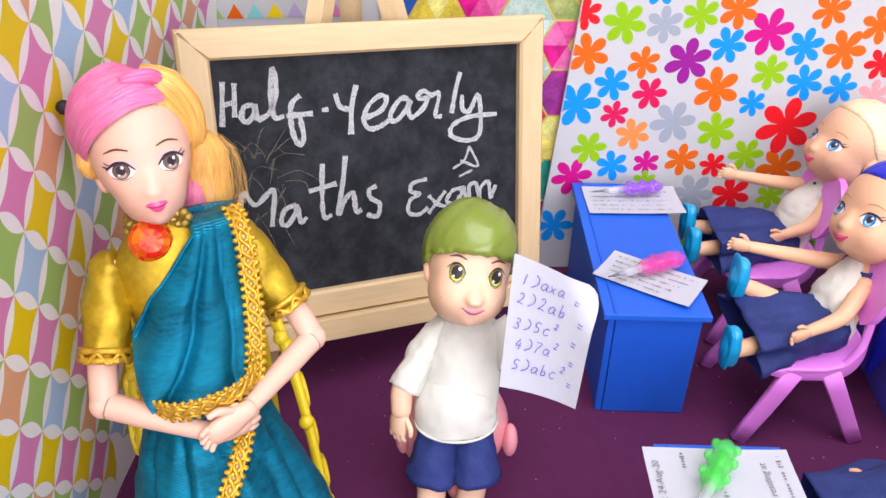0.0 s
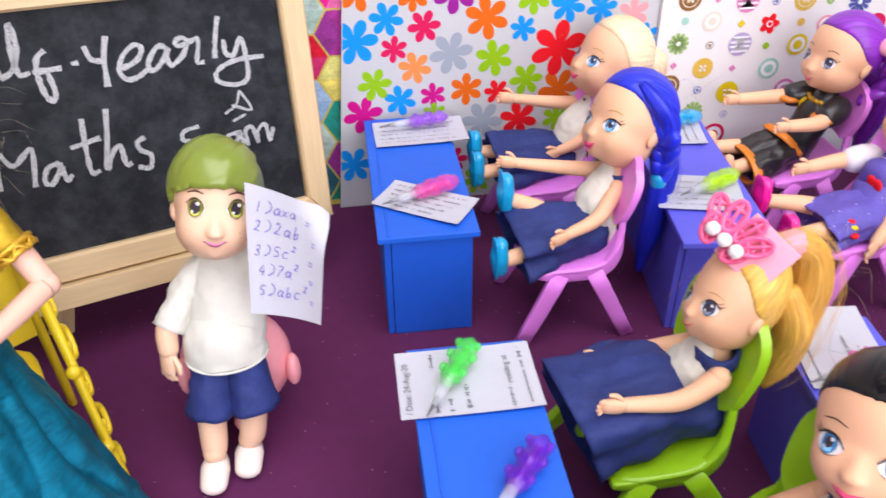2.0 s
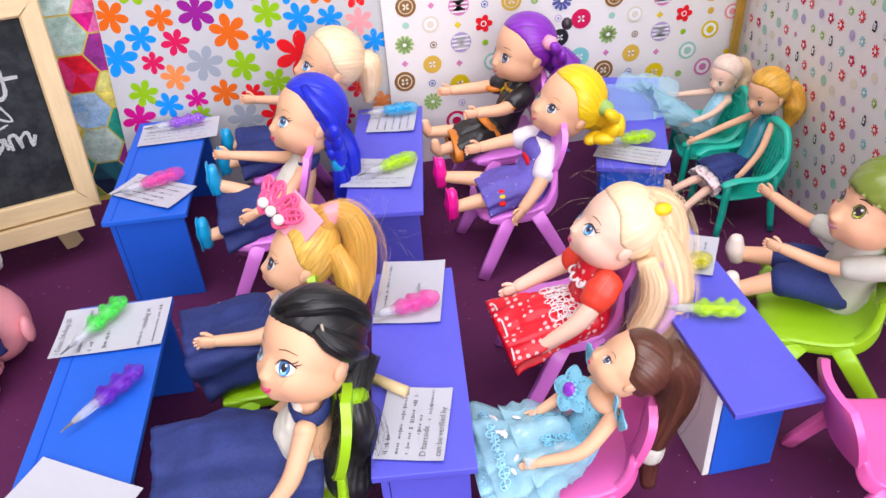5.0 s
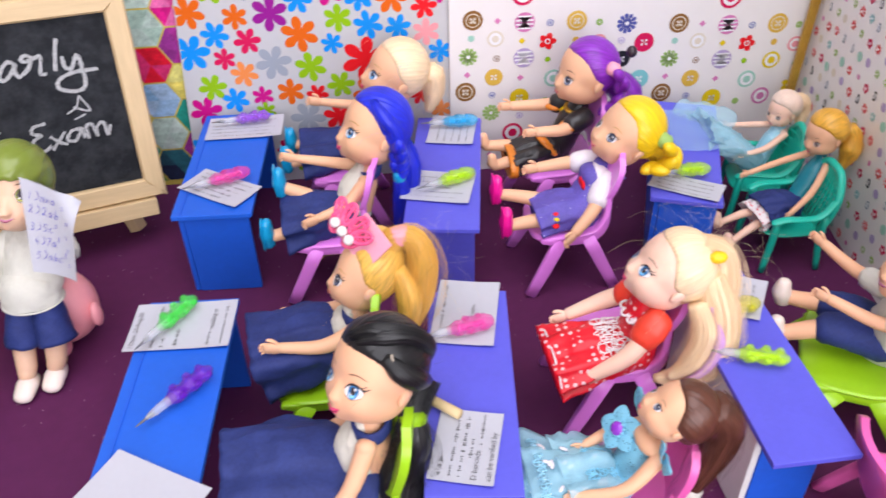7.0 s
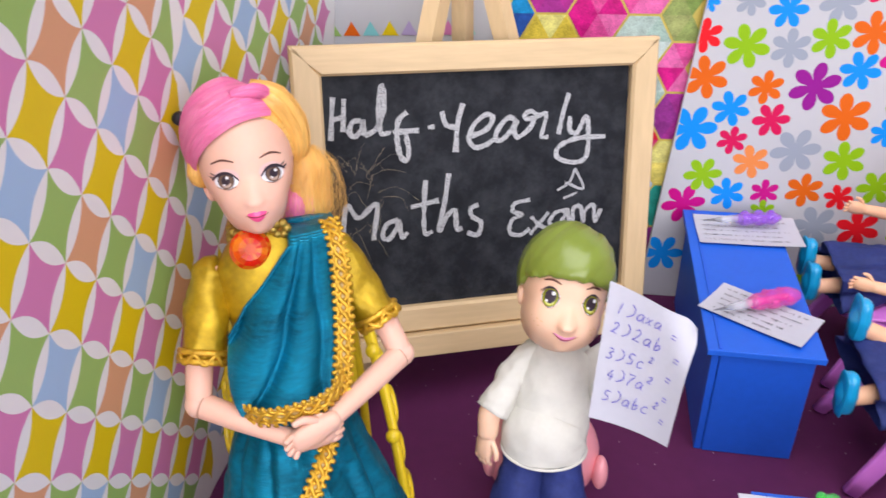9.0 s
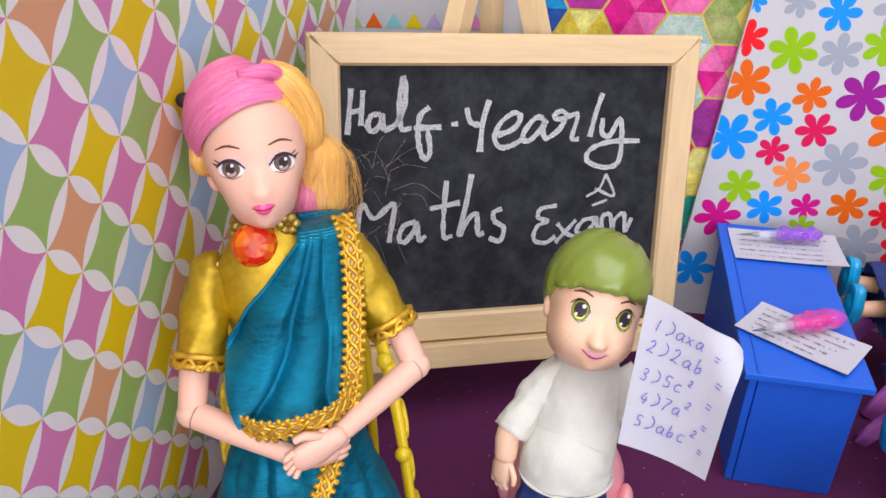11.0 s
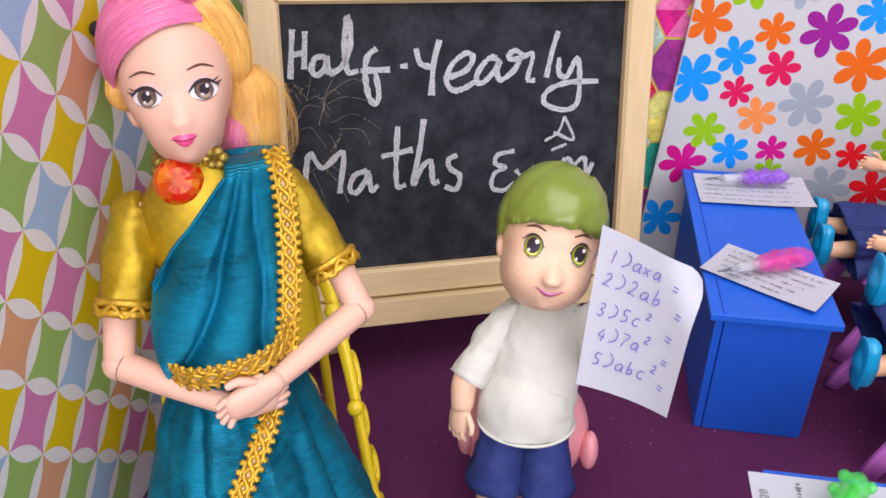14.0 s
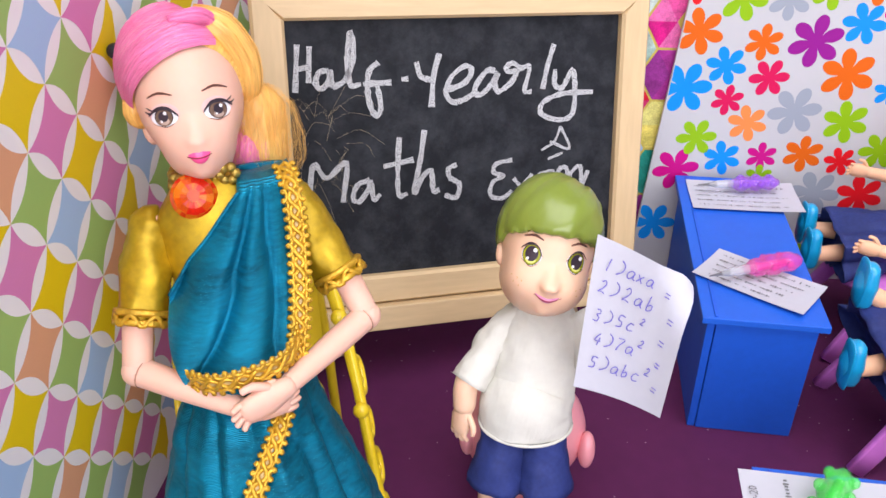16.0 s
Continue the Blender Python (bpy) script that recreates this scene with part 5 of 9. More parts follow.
LACEBLUE = mat("sky_blue_lace", (0.22, 0.56, 0.74), 0.6, vary=0.15, scale=300, bump=0.7, bump_scale=700, spots=((0.06, 0.24, 0.36), 620, 0.22, 1.0))
TEALSATIN = mat("teal_satin", (0.0, 0.19, 0.25), 0.35, vary=0.15, scale=80)
GEM = mat("purple_gem", (0.28, 0.03, 0.55), 0.15, vary=0.3, scale=400, coat=0.8)
IRIS_SLATE = mat("iris_slate_paint", (0.06, 0.08, 0.14), 0.25, vary=0.3, scale=900)
LIP_PEACH = mat("lip_peach_paint", (0.80, 0.30, 0.20), 0.4, vary=0.06)
LIP_CORAL = mat("lip_coral_paint", (0.78, 0.20, 0.22), 0.4, vary=0.06)
H_BLUE = hair_mat("cobalt_nylon_hair", (0.014, 0.028, 0.62))
H_BLONDE = hair_mat("pale_blonde_nylon_hair", (0.88, 0.66, 0.41), vary=0.15)
H_PURPLE = hair_mat("violet_nylon_hair", (0.24, 0.025, 0.46))
H_YELLOW = hair_mat("sun_yellow_nylon_hair", (0.92, 0.60, 0.01), vary=0.2)
H_HONEY = hair_mat("honey_nylon_hair", (0.84, 0.48, 0.09))
H_BLACK = hair_mat("black_nylon_hair", (0.010, 0.010, 0.011), 0.32)
H_BROWN = hair_mat("chestnut_nylon_hair", (0.11, 0.038, 0.022), 0.30)
H_ORANGE = hair_mat("ginger_nylon_hair", (0.80, 0.42, 0.05))
H_GREEN = mat("olive_moulded_hair", (0.19, 0.25, 0.035), 0.30, vary=0.06, scale=50, coat=0.2)
STRAND = hair_mat("loose_straw_strand", (0.72, 0.60, 0.38))


def head_turn(yaw, pitch, roll):
    return (Matrix.Rotation(radians(yaw), 3, "Z") @ Matrix.Rotation(radians(-pitch), 3, "Y") @ Matrix.Rotation(radians(roll), 3, "X"))


def head_radius(az, el, slim, tall, jaw=0.0, nose=1.0, cheek=1.0, long=1.0):
    """How far the face lies from the head's middle, in head radii: a skull and a smaller face before it,
    grown together, with nose, lips, chin, cheeks and eye hollows."""
    a, e = radians(az), radians(el)
    d = (math.cos(e) * math.cos(a), math.cos(e) * math.sin(a), math.sin(e))
    total = 0.0
    for c, half in (((0.05, 0, 0.13), (0.80, 0.77 * slim, 0.79 * tall)), ((0.13, 0, -0.42), (0.70, (0.63 - jaw) * slim, 0.54 * long))):
        A = sum((d[i] / half[i]) ** 2 for i in range(3))
        B = -2 * sum(d[i] * c[i] / half[i] ** 2 for i in range(3))
        C = sum((c[i] / half[i]) ** 2 for i in range(3)) - 1
        total += ((-B + math.sqrt(B * B - 4 * A * C)) / (2 * A)) ** 14
    rr = total ** (1 / 14)

    def g(a0, e0, s, h):
        return h * math.exp(-(((az - a0) * math.cos(e)) ** 2 + (el - e0) ** 2) / (2 * s * s))
    rr += g(0, -28.5, 4.2, 0.075 * nose) + g(0, -20, 4, 0.03) + g(0, -41, 7, 0.05) + g(0, -47, 2.6, -0.02) + g(0, -53, 6, 0.07)
    for s in (-1, 1):
        rr += g(s * 33, -36, 12, 0.05 * cheek) + g(s * 36, -18, 13, 0.055) + g(s * 5, -29.5, 2.4, 0.03 * nose)
    return rr


UPRIGHT_LINE = [(0, 33), (26, 33), (40, 30), (50, 24), (58, 15), (66, 4), (74, -6), (86, -9), (98, -11), (106, -24), (140, -34), (180, -44)]


class Head:
    """A doll's head: face to +x of its own frame, drawn into the builder b."""

    def __init__(self, b, c, yaw, pitch, roll, r, skin, slim=1.0, tall=1.0, ear=-16, ear_at=95, jaw=0.0, nose=1.0, cheek=1.0, long=1.0):
        self.cheek, self.long = cheek, long
        self.b, self.c, self.r, self.slim, self.tall, self.jaw, self.nose = b, Vector(c), r, slim, tall, jaw, nose
        self.m = head_turn(yaw, pitch, roll)
        rows = []
        for i in range(1, 70):
            t = 2 * i / 70 - 1
            rows.append([self.at(a, -20 + (70 if t < 0 else 110) * (0.62 * t + 0.38 * t ** 3)) for a in self.azimuths(90)])
        b.grid(rows, skin, True, True, True)
        for s in (-1, 1):
            turn = self.m @ Matrix.Rotation(radians(-14), 3, "Y") @ Matrix.Rotation(radians(s * 24), 3, "Z")
            b.ball(self.at(s * ear_at, ear, 0.99), (0.15 * r, 0.08 * r, 0.21 * r), skin, turn, 14, 10)
            b.ball(self.at(s * (ear_at - 3), ear, 1.045), (0.075 * r, 0.045 * r, 0.12 * r), BLUSH, turn, 10, 6)

    @staticmethod
    def azimuths(n):
        out = []
        for j in range(n):
            t = 2 * j / n - 1
            out.append(180 * (0.45 * t + 0.55 * t ** 3))
        return out

    def radius(self, az, el):
        return head_radius(az, el, self.slim, self.tall, self.jaw, self.nose, self.cheek, self.long)

    def at(self, az, el, lift=1.0):
        a, e = radians(az), radians(el)
        d = Vector((math.cos(e) * math.cos(a), math.cos(e) * math.sin(a), math.sin(e)))
        return self.c + self.m @ (d * (self.radius(az, el) * self.r * lift))

    def local(self, x, y, z):
        return self.c + self.m @ (Vector((x, y, z)) * self.r)

    def out(self, x, y, z):
        """A place beside the head, in head radii along the room's axes."""
        return self.c + Vector((x, y, z)) * self.r

    def spot(self, az, el, ha, he, material, lift, turn=0.0, n=24, power=2.0):
        rows = []
        for s in (0.05, 0.5, 1.0):
            row = []
            for j in range(n):
                q = 2 * math.pi * j / n
                cx, sx = math.cos(q), math.sin(q)
                k = (abs(cx) ** power + abs(sx) ** power) ** (-1 / power)
                u, v = ha * k * cx * s, he * k * sx * s
                t = radians(turn)
                row.append(self.at(az + u * math.cos(t) - v * math.sin(t), el + u * math.sin(t) + v * math.cos(t), lift))
            rows.append(row)
        self.b.grid(rows, material, True, True)

    def arc(self, pts, width, material, lift, thin=0.35):
        path = spline([(p[0], p[1], 0) for p in pts], 6)
        n, rows = len(path), []
        for i, p in enumerate(path):
            w = width * (thin + (1 - thin) * math.sin(math.pi * (0.12 + 0.8 * i / (n - 1))))
            rows.append([self.at(p.x, p.y + w / 2, lift), self.at(p.x, p.y - w / 2, lift)])
        self.b.grid(rows, material, closed=False)

    def lips(self, me, mw, mh, material, smile):
        rows = []
        for i in range(19):
            u = 2 * i / 18 - 1
            mid = me + smile * u * u
            top = mid + mh * (0.55 * (1 - abs(u) ** 1.6) * (1 - 0.28 * math.exp(-(u / 0.16) ** 2)))
            low = mid - mh * max(0, 1 - u * u) ** 0.75
            rows.append([self.at(mw * u, top + (low - top) * t, 1.008 + 0.022 * math.sin(math.pi * t) * (1 - u * u)) for t in (0, 0.25, 0.5, 0.75, 1)])
        self.b.grid(rows, material, closed=False)
        self.arc([(mw * u, me + smile * u * u - 0.1 * mh) for u in (-1.08, -0.5, 0, 0.5, 1.08)], 0.9, mat_dark_lip(material), 1.034)

    def face(self, iris, brow, lip, eye=(24.5, -16, 12.0, 7.6), gaze=0.0, mouth=(-41.5, 12.0, 5.0, 3.6), brow_at=16, brow_tilt=0.0, shadow=None, lashes=2.6, iris_size=0.92, brow_w=1.3, pupil=0.52, wing=True):
        ea, ee, hw, hh = eye
        for s in (-1, 1):
            if shadow:
                self.spot(s * ea, ee + 2.5, hw * 1.1, hh * 1.15, shadow, 1.003)
            self.spot(s * ea, ee, hw, hh, EYE_WHITE, 1.006, turn=s * 4, power=1.8)
            self.spot(s * ea + gaze, ee + 0.3, hh * iris_size, hh * 0.97, EYE_DARK, 1.010)
            self.spot(s * ea + gaze, ee - 0.2, hh * iris_size * 0.91, hh * 0.89, iris, 1.014)
            self.spot(s * ea + gaze, ee - hh * 0.42, hh * iris_size * 0.55, hh * 0.36, iris_light(iris), 1.016)
            self.spot(s * ea + gaze, ee + 0.8, hh * iris_size * pupil, hh * (pupil + 0.04), EYE_DARK, 1.018)
            self.spot(s * ea + gaze + hh * 0.30, ee + hh * 0.42, hh * 0.2, hh * 0.2, EYE_WHITE, 1.022, n=10)
            self.arc([(s * (ea - hw * 1.02), ee - hh * 0.05), (s * (ea - hw * 0.45), ee + hh * 0.82), (s * (ea + hw * 0.35), ee + hh * 0.98), (s * (ea + hw * 1.15), ee + hh * 0.45)], lashes, EYE_DARK, 1.020)
            if wing:
                self.arc([(s * (ea + hw * 0.75), ee + hh * 0.62), (s * (ea + hw * 1.12), ee + hh * 0.74), (s * (ea + hw * 1.5), ee + hh * 1.05)], lashes * 0.55, EYE_DARK, 1.02, 0.2)
                self.arc([(s * (ea + hw * 0.55), ee + hh * 0.8), (s * (ea + hw * 1.0), ee + hh * 1.15), (s * (ea + hw * 1.22), ee + hh * 1.45)], lashes * 0.4, EYE_DARK, 1.02, 0.2)
            self.arc([(s * (ea - hw * 0.7), ee - hh * 0.75), (s * ea, ee - hh * 1.0), (s * (ea + hw * 0.9), ee - hh * 0.5)], 0.6, brow, 1.012)
            self.spot(s * ea + gaze - hh * 0.30, ee - hh * 0.38, hh * 0.13, hh * 0.13, EYE_WHITE, 1.022, n=8)
            self.arc([(s * (ea - hw * 0.9), ee + brow_at - brow_tilt), (s * ea, ee + brow_at + 2.4), (s * (ea + hw * 1.05), ee + brow_at + 0.2 + brow_tilt)], brow_w, brow, 1.008)
        me, mw, mh, smile = mouth
        self.lips(me, mw, mh, lip, smile)

    def hair(self, material, pole=(180, 55), front=33, temple=-3, ear=-24, nape=-44, lift=0.11, groove=0.006, waves=30, seed=0, steps=18, n=260, edge=1.012, keys=None, twist=0.0, jag=0.0, fine=1.0):
        """A cap of combed hair; strands run from the pole to the hairline."""
        pa, pe = radians(pole[0]), radians(pole[1])
        up = Vector((math.cos(pe) * math.cos(pa), math.cos(pe) * math.sin(pa), math.sin(pe)))
        x = up.orthogonal().normalized()
        y = up.cross(x)
        keys = keys or [(0, front), (22, front * 0.99), (38, front * 0.92), (54, front * 0.72), (66, front * 0.42), (77, front * 0.10), (89, temple), (98, temple - 5), (106, ear), (140, (ear + nape) / 2), (180, nape)]

        def line(az):
            a = abs(az)
            v = nape
            for (a0, v0), (a1, v1) in zip(keys, keys[1:]):
                if a <= a1:
                    v = v0 + (v1 - v0) * (a - a0) / (a1 - a0)
                    break
            return v + jag * noise.noise(Vector((az / 11, seed, 4))) * 2
        rng = random.Random(seed + 77)
        rings = [[] for _ in range(steps + 3)]
        for j in range(n):
            q = 2 * math.pi * j / n
            side = x * math.cos(q) + y * math.sin(q)
            last = 6
            for deg in range(4, 178, 1):
                d = up * math.cos(radians(deg)) + side * math.sin(radians(deg))
                az, el = math.degrees(math.atan2(d.y, d.x)), math.degrees(math.asin(max(-1, min(1, d.z))))
                if el < line(az):
                    break
                last = deg
            single = rng.gauss(0, 0.45) * fine
            for i in range(steps + 1):
                t = i / steps
                deg = max(1.5, last * t)
                d = up * math.cos(radians(deg)) + side * math.sin(radians(deg))
                az, el = math.degrees(math.atan2(d.y, d.x)), math.degrees(math.asin(max(-1, min(1, d.z))))
                qq = q + twist * t
                ridge = groove * (0.55 * math.sin(qq * waves + 3 * noise.noise(Vector((qq * 3, seed, t)))) + 0.8 * noise.noise(Vector((qq * 9, seed, t * 1.5))) + single)
                puff = edge + lift * (1 - t ** 4) + ridge * min(1, t * 3) * (1 - t ** 5) + ridge * 0.5 * t ** 5
                rings[i].append(self.at(az, el, puff))
            for extra, lf in ((1, edge - 0.012), (2, 0.97)):
                rings[steps + extra].append(self.at(az, el, lf))
        self.b.grid(rings, material, True, True, comb=lambda i, j: (430.0 * j / n, 5.0 * i / steps + seed))


_dark = {}
_pale = {}


def iris_light(iris):
    """The lighter lower half of an iris."""
    if iris.name not in _pale:
        c = iris.node_tree.nodes["Color Ramp"].color_ramp.elements[1].color
        _pale[iris.name] = mat(iris.name + "_light", tuple(min(0.9, 0.12 + 1.5 * v) for v in c[:3]), 0.25, vary=0.2)
    return _pale[iris.name]


def mat_dark_lip(lip):
    if lip.name not in _dark:
        c = lip.node_tree.nodes["Color Ramp"].color_ramp.elements[0].color if "Color Ramp" in lip.node_tree.nodes else (0.4, 0.05, 0.1, 1)
        _dark[lip.name] = mat(lip.name + "_seam", (0.30, 0.03, 0.06), 0.4)
    return _dark[lip.name]


def tail(b, pts, radius, material, strands=60, seed=0, core=0.94, thick=0.00006, wave=0.0, loose=0.0, k=6):
    """A hank of hair: a combed core and single strands along pts."""
    rng = random.Random(seed)
    path = spline(pts, k)
    n, m = len(path), 96
    combed = [1 + 0.05 * noise.noise(Vector((j * 0.23, seed, 0))) + rng.gauss(0, 0.011) for j in range(m)]
    ends = [rng.uniform(0.86, 1.0) for j in range(m)]
    frames, prev = [], None
    for i, p in enumerate(path):
        d = (path[min(i + 1, n - 1)] - path[max(i - 1, 0)]).normalized()
        x = d.orthogonal() if prev is None else prev - d * prev.dot(d)
        x.normalize()
        prev = x
        frames.append((p, x, d.cross(x)))
    rows = []
    for i, (p, x, y) in enumerate(frames):
        t = i / (n - 1)
        r = along(radius, t) * core
        row = []
        for j in range(m):
            q = 2 * math.pi * j / m + 0.5 * t
            rr = r * combed[j] * (1 + wave * 0.25 * math.sin(t * 11 + 2 * math.cos(q)))
            row.append(p + x * (rr * math.cos(q)) + y * (rr * math.sin(q)))
        rows.append(row)
    b.grid(rows, material, True, True, True, comb=lambda i, j: (190.0 * j / m + 31 * seed, 8.0 * i / n))
    for s in range(int(strands * 1.3)):
        a, rad = rng.uniform(0, 2 * math.pi), rng.uniform(0.90, 1.04)
        stray = rng.random() < loose
        cut = n - rng.randrange(0, max(1, n // 5))
        ph, p3 = rng.uniform(0, 6), []
        for i in range(0, cut, 2):
            t = i / (n - 1)
            p, x, y = frames[i]
            r = along(radius, t) * rad * (1 + (0.9 * t if stray else 0))
            aa = a + 0.8 * t + wave * math.sin(t * 9 + ph)
            p3.append(p + x * (r * math.cos(aa)) + y * (r * math.sin(aa)))
        if len(p3) > 2:
            w = thick * (0.5 if stray else 1)
            b.tube(p3, [w, w * 1.1, w * 0.9, w * 0.3], material, n=4, k=1, round_ends=False)


def braid(b, pts, r0, r1, material, knots=9):
    path = spline(pts, 12)
    for i in range(knots * 2):
        t = i / (knots * 2 - 1)
        j = int(t * (len(path) - 2))
        p, d = path[j], (path[j + 1] - path[j]).normalized()
        x = d.cross(Vector((0.2, 0.1, 0.97))).normalized()
        r = r0 + (r1 - r0) * t
        s = 1 if i % 2 else -1
        q = d.to_track_quat("Z", "Y").to_matrix() @ Matrix.Rotation(radians(28 * s), 3, "Y")
        b.ball(p + x * (s * r * 0.42), (r * 0.72, r * 0.62, r * 1.15), material, q, 14, 10, lambda u, v, i=i: (4.0 * v + 60 * i, 0.5 * u))
    return path


def flyaways(b, centre, radius, material, count, seed, drop=0.01, thick=0.000022):
    """Single loose hairs that spring out of a hairdo."""
    rng = random.Random(seed)
    for _ in range(count):
        d = Vector((rng.gauss(0, 1), rng.gauss(0, 1), rng.gauss(0.2, 1))).normalized()
        p = Vector(centre) + d * radius * 0.9
        t = Vector((rng.gauss(0, 1), rng.gauss(0, 1), rng.gauss(0, 1))).normalized()
        q = p + (d * 0.6 + t * 0.6) * radius * rng.uniform(0.3, 0.9)
        e = q + (t * 0.7 + d * 0.1) * radius * rng.uniform(0.3, 0.9) - Vector((0, 0, drop * rng.random()))
        b.tube([p, q, e], [thick], material, n=3, k=4, round_ends=False)


def hand(b, wrist, aim, side, size, material):
    """A small doll hand at wrist, pointing along aim; side: towards its thumb."""
    w, f = Vector(wrist), Vector(aim).normalized()
    t = (Vector(side) - f * Vector(side).dot(f)).normalized()
    n = f.cross(t)
    b.tube([w - f * size * 0.15, w + f * size * 0.3, w + f * size * 0.62], [(size * 0.22, size * 0.19), (size * 0.34, size * 0.20), (size * 0.32, size * 0.16)], material, n=10, k=3, side=t)
    for i in range(4):
        o = t * size * (0.21 - 0.14 * i)
        ln = size * (0.40 if i in (1, 2) else 0.33)
        s = w + f * size * 0.58 + o
        b.tube([s, s + f * ln * 0.6 + n * size * 0.02, s + f * ln - n * size * 0.07 + o * 0.25], [size * 0.085, size * 0.08, size * 0.06], material, n=6, k=2)
    s = w + f * size * 0.18 + t * size * 0.24
    b.tube([s, s + t * size * 0.22 + f * size * 0.22, s + t * size * 0.25 + f * size * 0.42], [size * 0.10, size * 0.09, size * 0.07], material, n=6, k=2)


def limb_arm(b, shoulder, hand_at, out, size, skin, r=(0.0042, 0.0036, 0.0028), bend=0.006, sleeve=None, sleeve_to=0.35, thumb=(0, 0, 1)):
    s, h = Vector(shoulder), Vector(hand_at)
    e = s.lerp(h, 0.5) + Vector(out).normalized() * bend
    b.tube([s, e, h], list(r), skin, n=12, k=6)
    hand(b, h, h - e, thumb, size, skin)
    if sleeve:
        q = s.lerp(e, sleeve_to * 2) if sleeve_to <= 0.5 else e.lerp(h, sleeve_to * 2 - 1)
        b.tube([s + (s - e).normalized() * 0.001, s.lerp(q, 0.5), q], [(r[0] * 1.45, r[0] * 1.4), (r[0] * 1.6, r[0] * 1.5), (r[0] * 1.4, r[0] * 1.35)], sleeve, n=14, k=3, wrinkle=0.0006, freq=260)


def finish(b, name, origin, label, category="doll", group="doll pupils"):
    ob = b.make(name, origin)
    return tagged(ob, label, category, group)


def torso(b, hip, neck, material, w=0.0125, d=0.0095, shoulder=0.0115, wrinkle=0.0006, fwd=(-1, 0, 0)):
    h, n = Vector(hip), Vector(neck)
    side = (n - h).cross(Vector(fwd)).normalized()
    b.tube([h, h.lerp(n, 0.35), h.lerp(n, 0.7), n], [(w, d), (w * 0.92, d * 0.95), (shoulder, d * 0.95), (shoulder * 0.55, d * 0.6)], material, n=18, k=5, wrinkle=wrinkle, freq=160, side=side)


def legs(b, hip, feet, skin, shoe, spread=0.006, r=(0.0058, 0.0048, 0.0036), lift=0.002, shoe_size=0.0092, barefoot=False, side=(0, 1, 0), toe=(0, 0, 1)):
    for s, f in zip((-1, 1), feet):
        h = Vector(hip) + Vector(side) * spread * s
        f = Vector(f)
        k = h.lerp(f, 0.5) + Vector((0, 0, lift))
        b.tube([h, k, f], list(r), skin, n=12, k=5)
        d, u = (f - k).normalized(), Vector(toe)
        if barefoot:
            b.tube([f - d * 0.001, f + u * 0.003 + d * 0.001, f + u * 0.008 + d * 0.0015], [0.0036, 0.0040, 0.0028], skin, n=10, k=3)
        else:
            b.tube([f - u * shoe_size * 0.45 + d * 0.001, f + u * shoe_size * 0.35 + d * 0.0015, f + u * shoe_size * 1.1 + d * 0.001], [(shoe_size * 0.52, shoe_size * 0.42), (shoe_size * 0.66, shoe_size * 0.50), (shoe_size * 0.5, shoe_size * 0.36)], shoe, n=14, k=4, side=side)
            b.tube([f - u * shoe_size * 0.5 + d * shoe_size * 0.42, f + u * shoe_size * 1.15 + d * shoe_size * 0.42], [(shoe_size * 0.58, shoe_size * 0.10), (shoe_size * 0.68, shoe_size * 0.10), (shoe_size * 0.56, shoe_size * 0.10)], shoe, n=14, k=4, side=side)


def skirt(b, waist, hem, material, w0=0.0125, w1=0.019, h0=0.010, h1=0.009, wrinkle=0.0014, freq=110, folds=7, side=(0, 1, 0), depth=0.0010, bulge=0.0025):
    """A gathered skirt lying over the thighs from waist to hem, its rim hollow."""
    a, c = Vector(waist), Vector(hem)
    path = spline([a, a.lerp(c, 0.5) + Vector((0, 0, bulge)), c], 12)
    rows, n = [], 72
    x0 = Vector(side)
    for i, p in enumerate(path):
        t = i / (len(path) - 1)
        d = (path[min(i + 1, len(path) - 1)] - path[max(i - 1, 0)]).normalized()
        x = (x0 - d * x0.dot(d)).normalized()
        y = d.cross(x)
        if y.z < 0:
            y = -y
        row = []
        for j in range(n):
            q = 2 * math.pi * j / n
            f = 1 + depth / 0.012 * math.sin(q * folds + 2 * t) * t
            pos = p + x * (w0 + (w1 - w0) * t) * math.copysign(abs(math.cos(q)) ** 0.8, math.cos(q)) * f + y * (h0 + (h1 - h0) * t) * math.sin(q) * f
            along_ = noise.noise(Vector((p.x * 40, pos.y * 230, pos.z * 60 + w1 * 900))) * min(1, 2 * t)
            row.append(pos + (pos - p).normalized() * (wrinkle * crease(pos * freq) + 1.1 * wrinkle * along_))
        rows.append(row)
    inner = [[path[-1] + (q - path[-1]) * 0.93 for q in rows[-1]], [path[-1].lerp(path[-4], 0.8) + (q - path[-1]) * 0.8 for q in rows[-1]]]
    b.grid(rows + inner, material, True, True, True)


def strip_band(b, pts, w, t, material, side, wrinkle=0.0):
    b.tube(pts, [(w, t)], material, n=8, k=6, side=side, wrinkle=wrinkle, freq=500, round_ends=False)


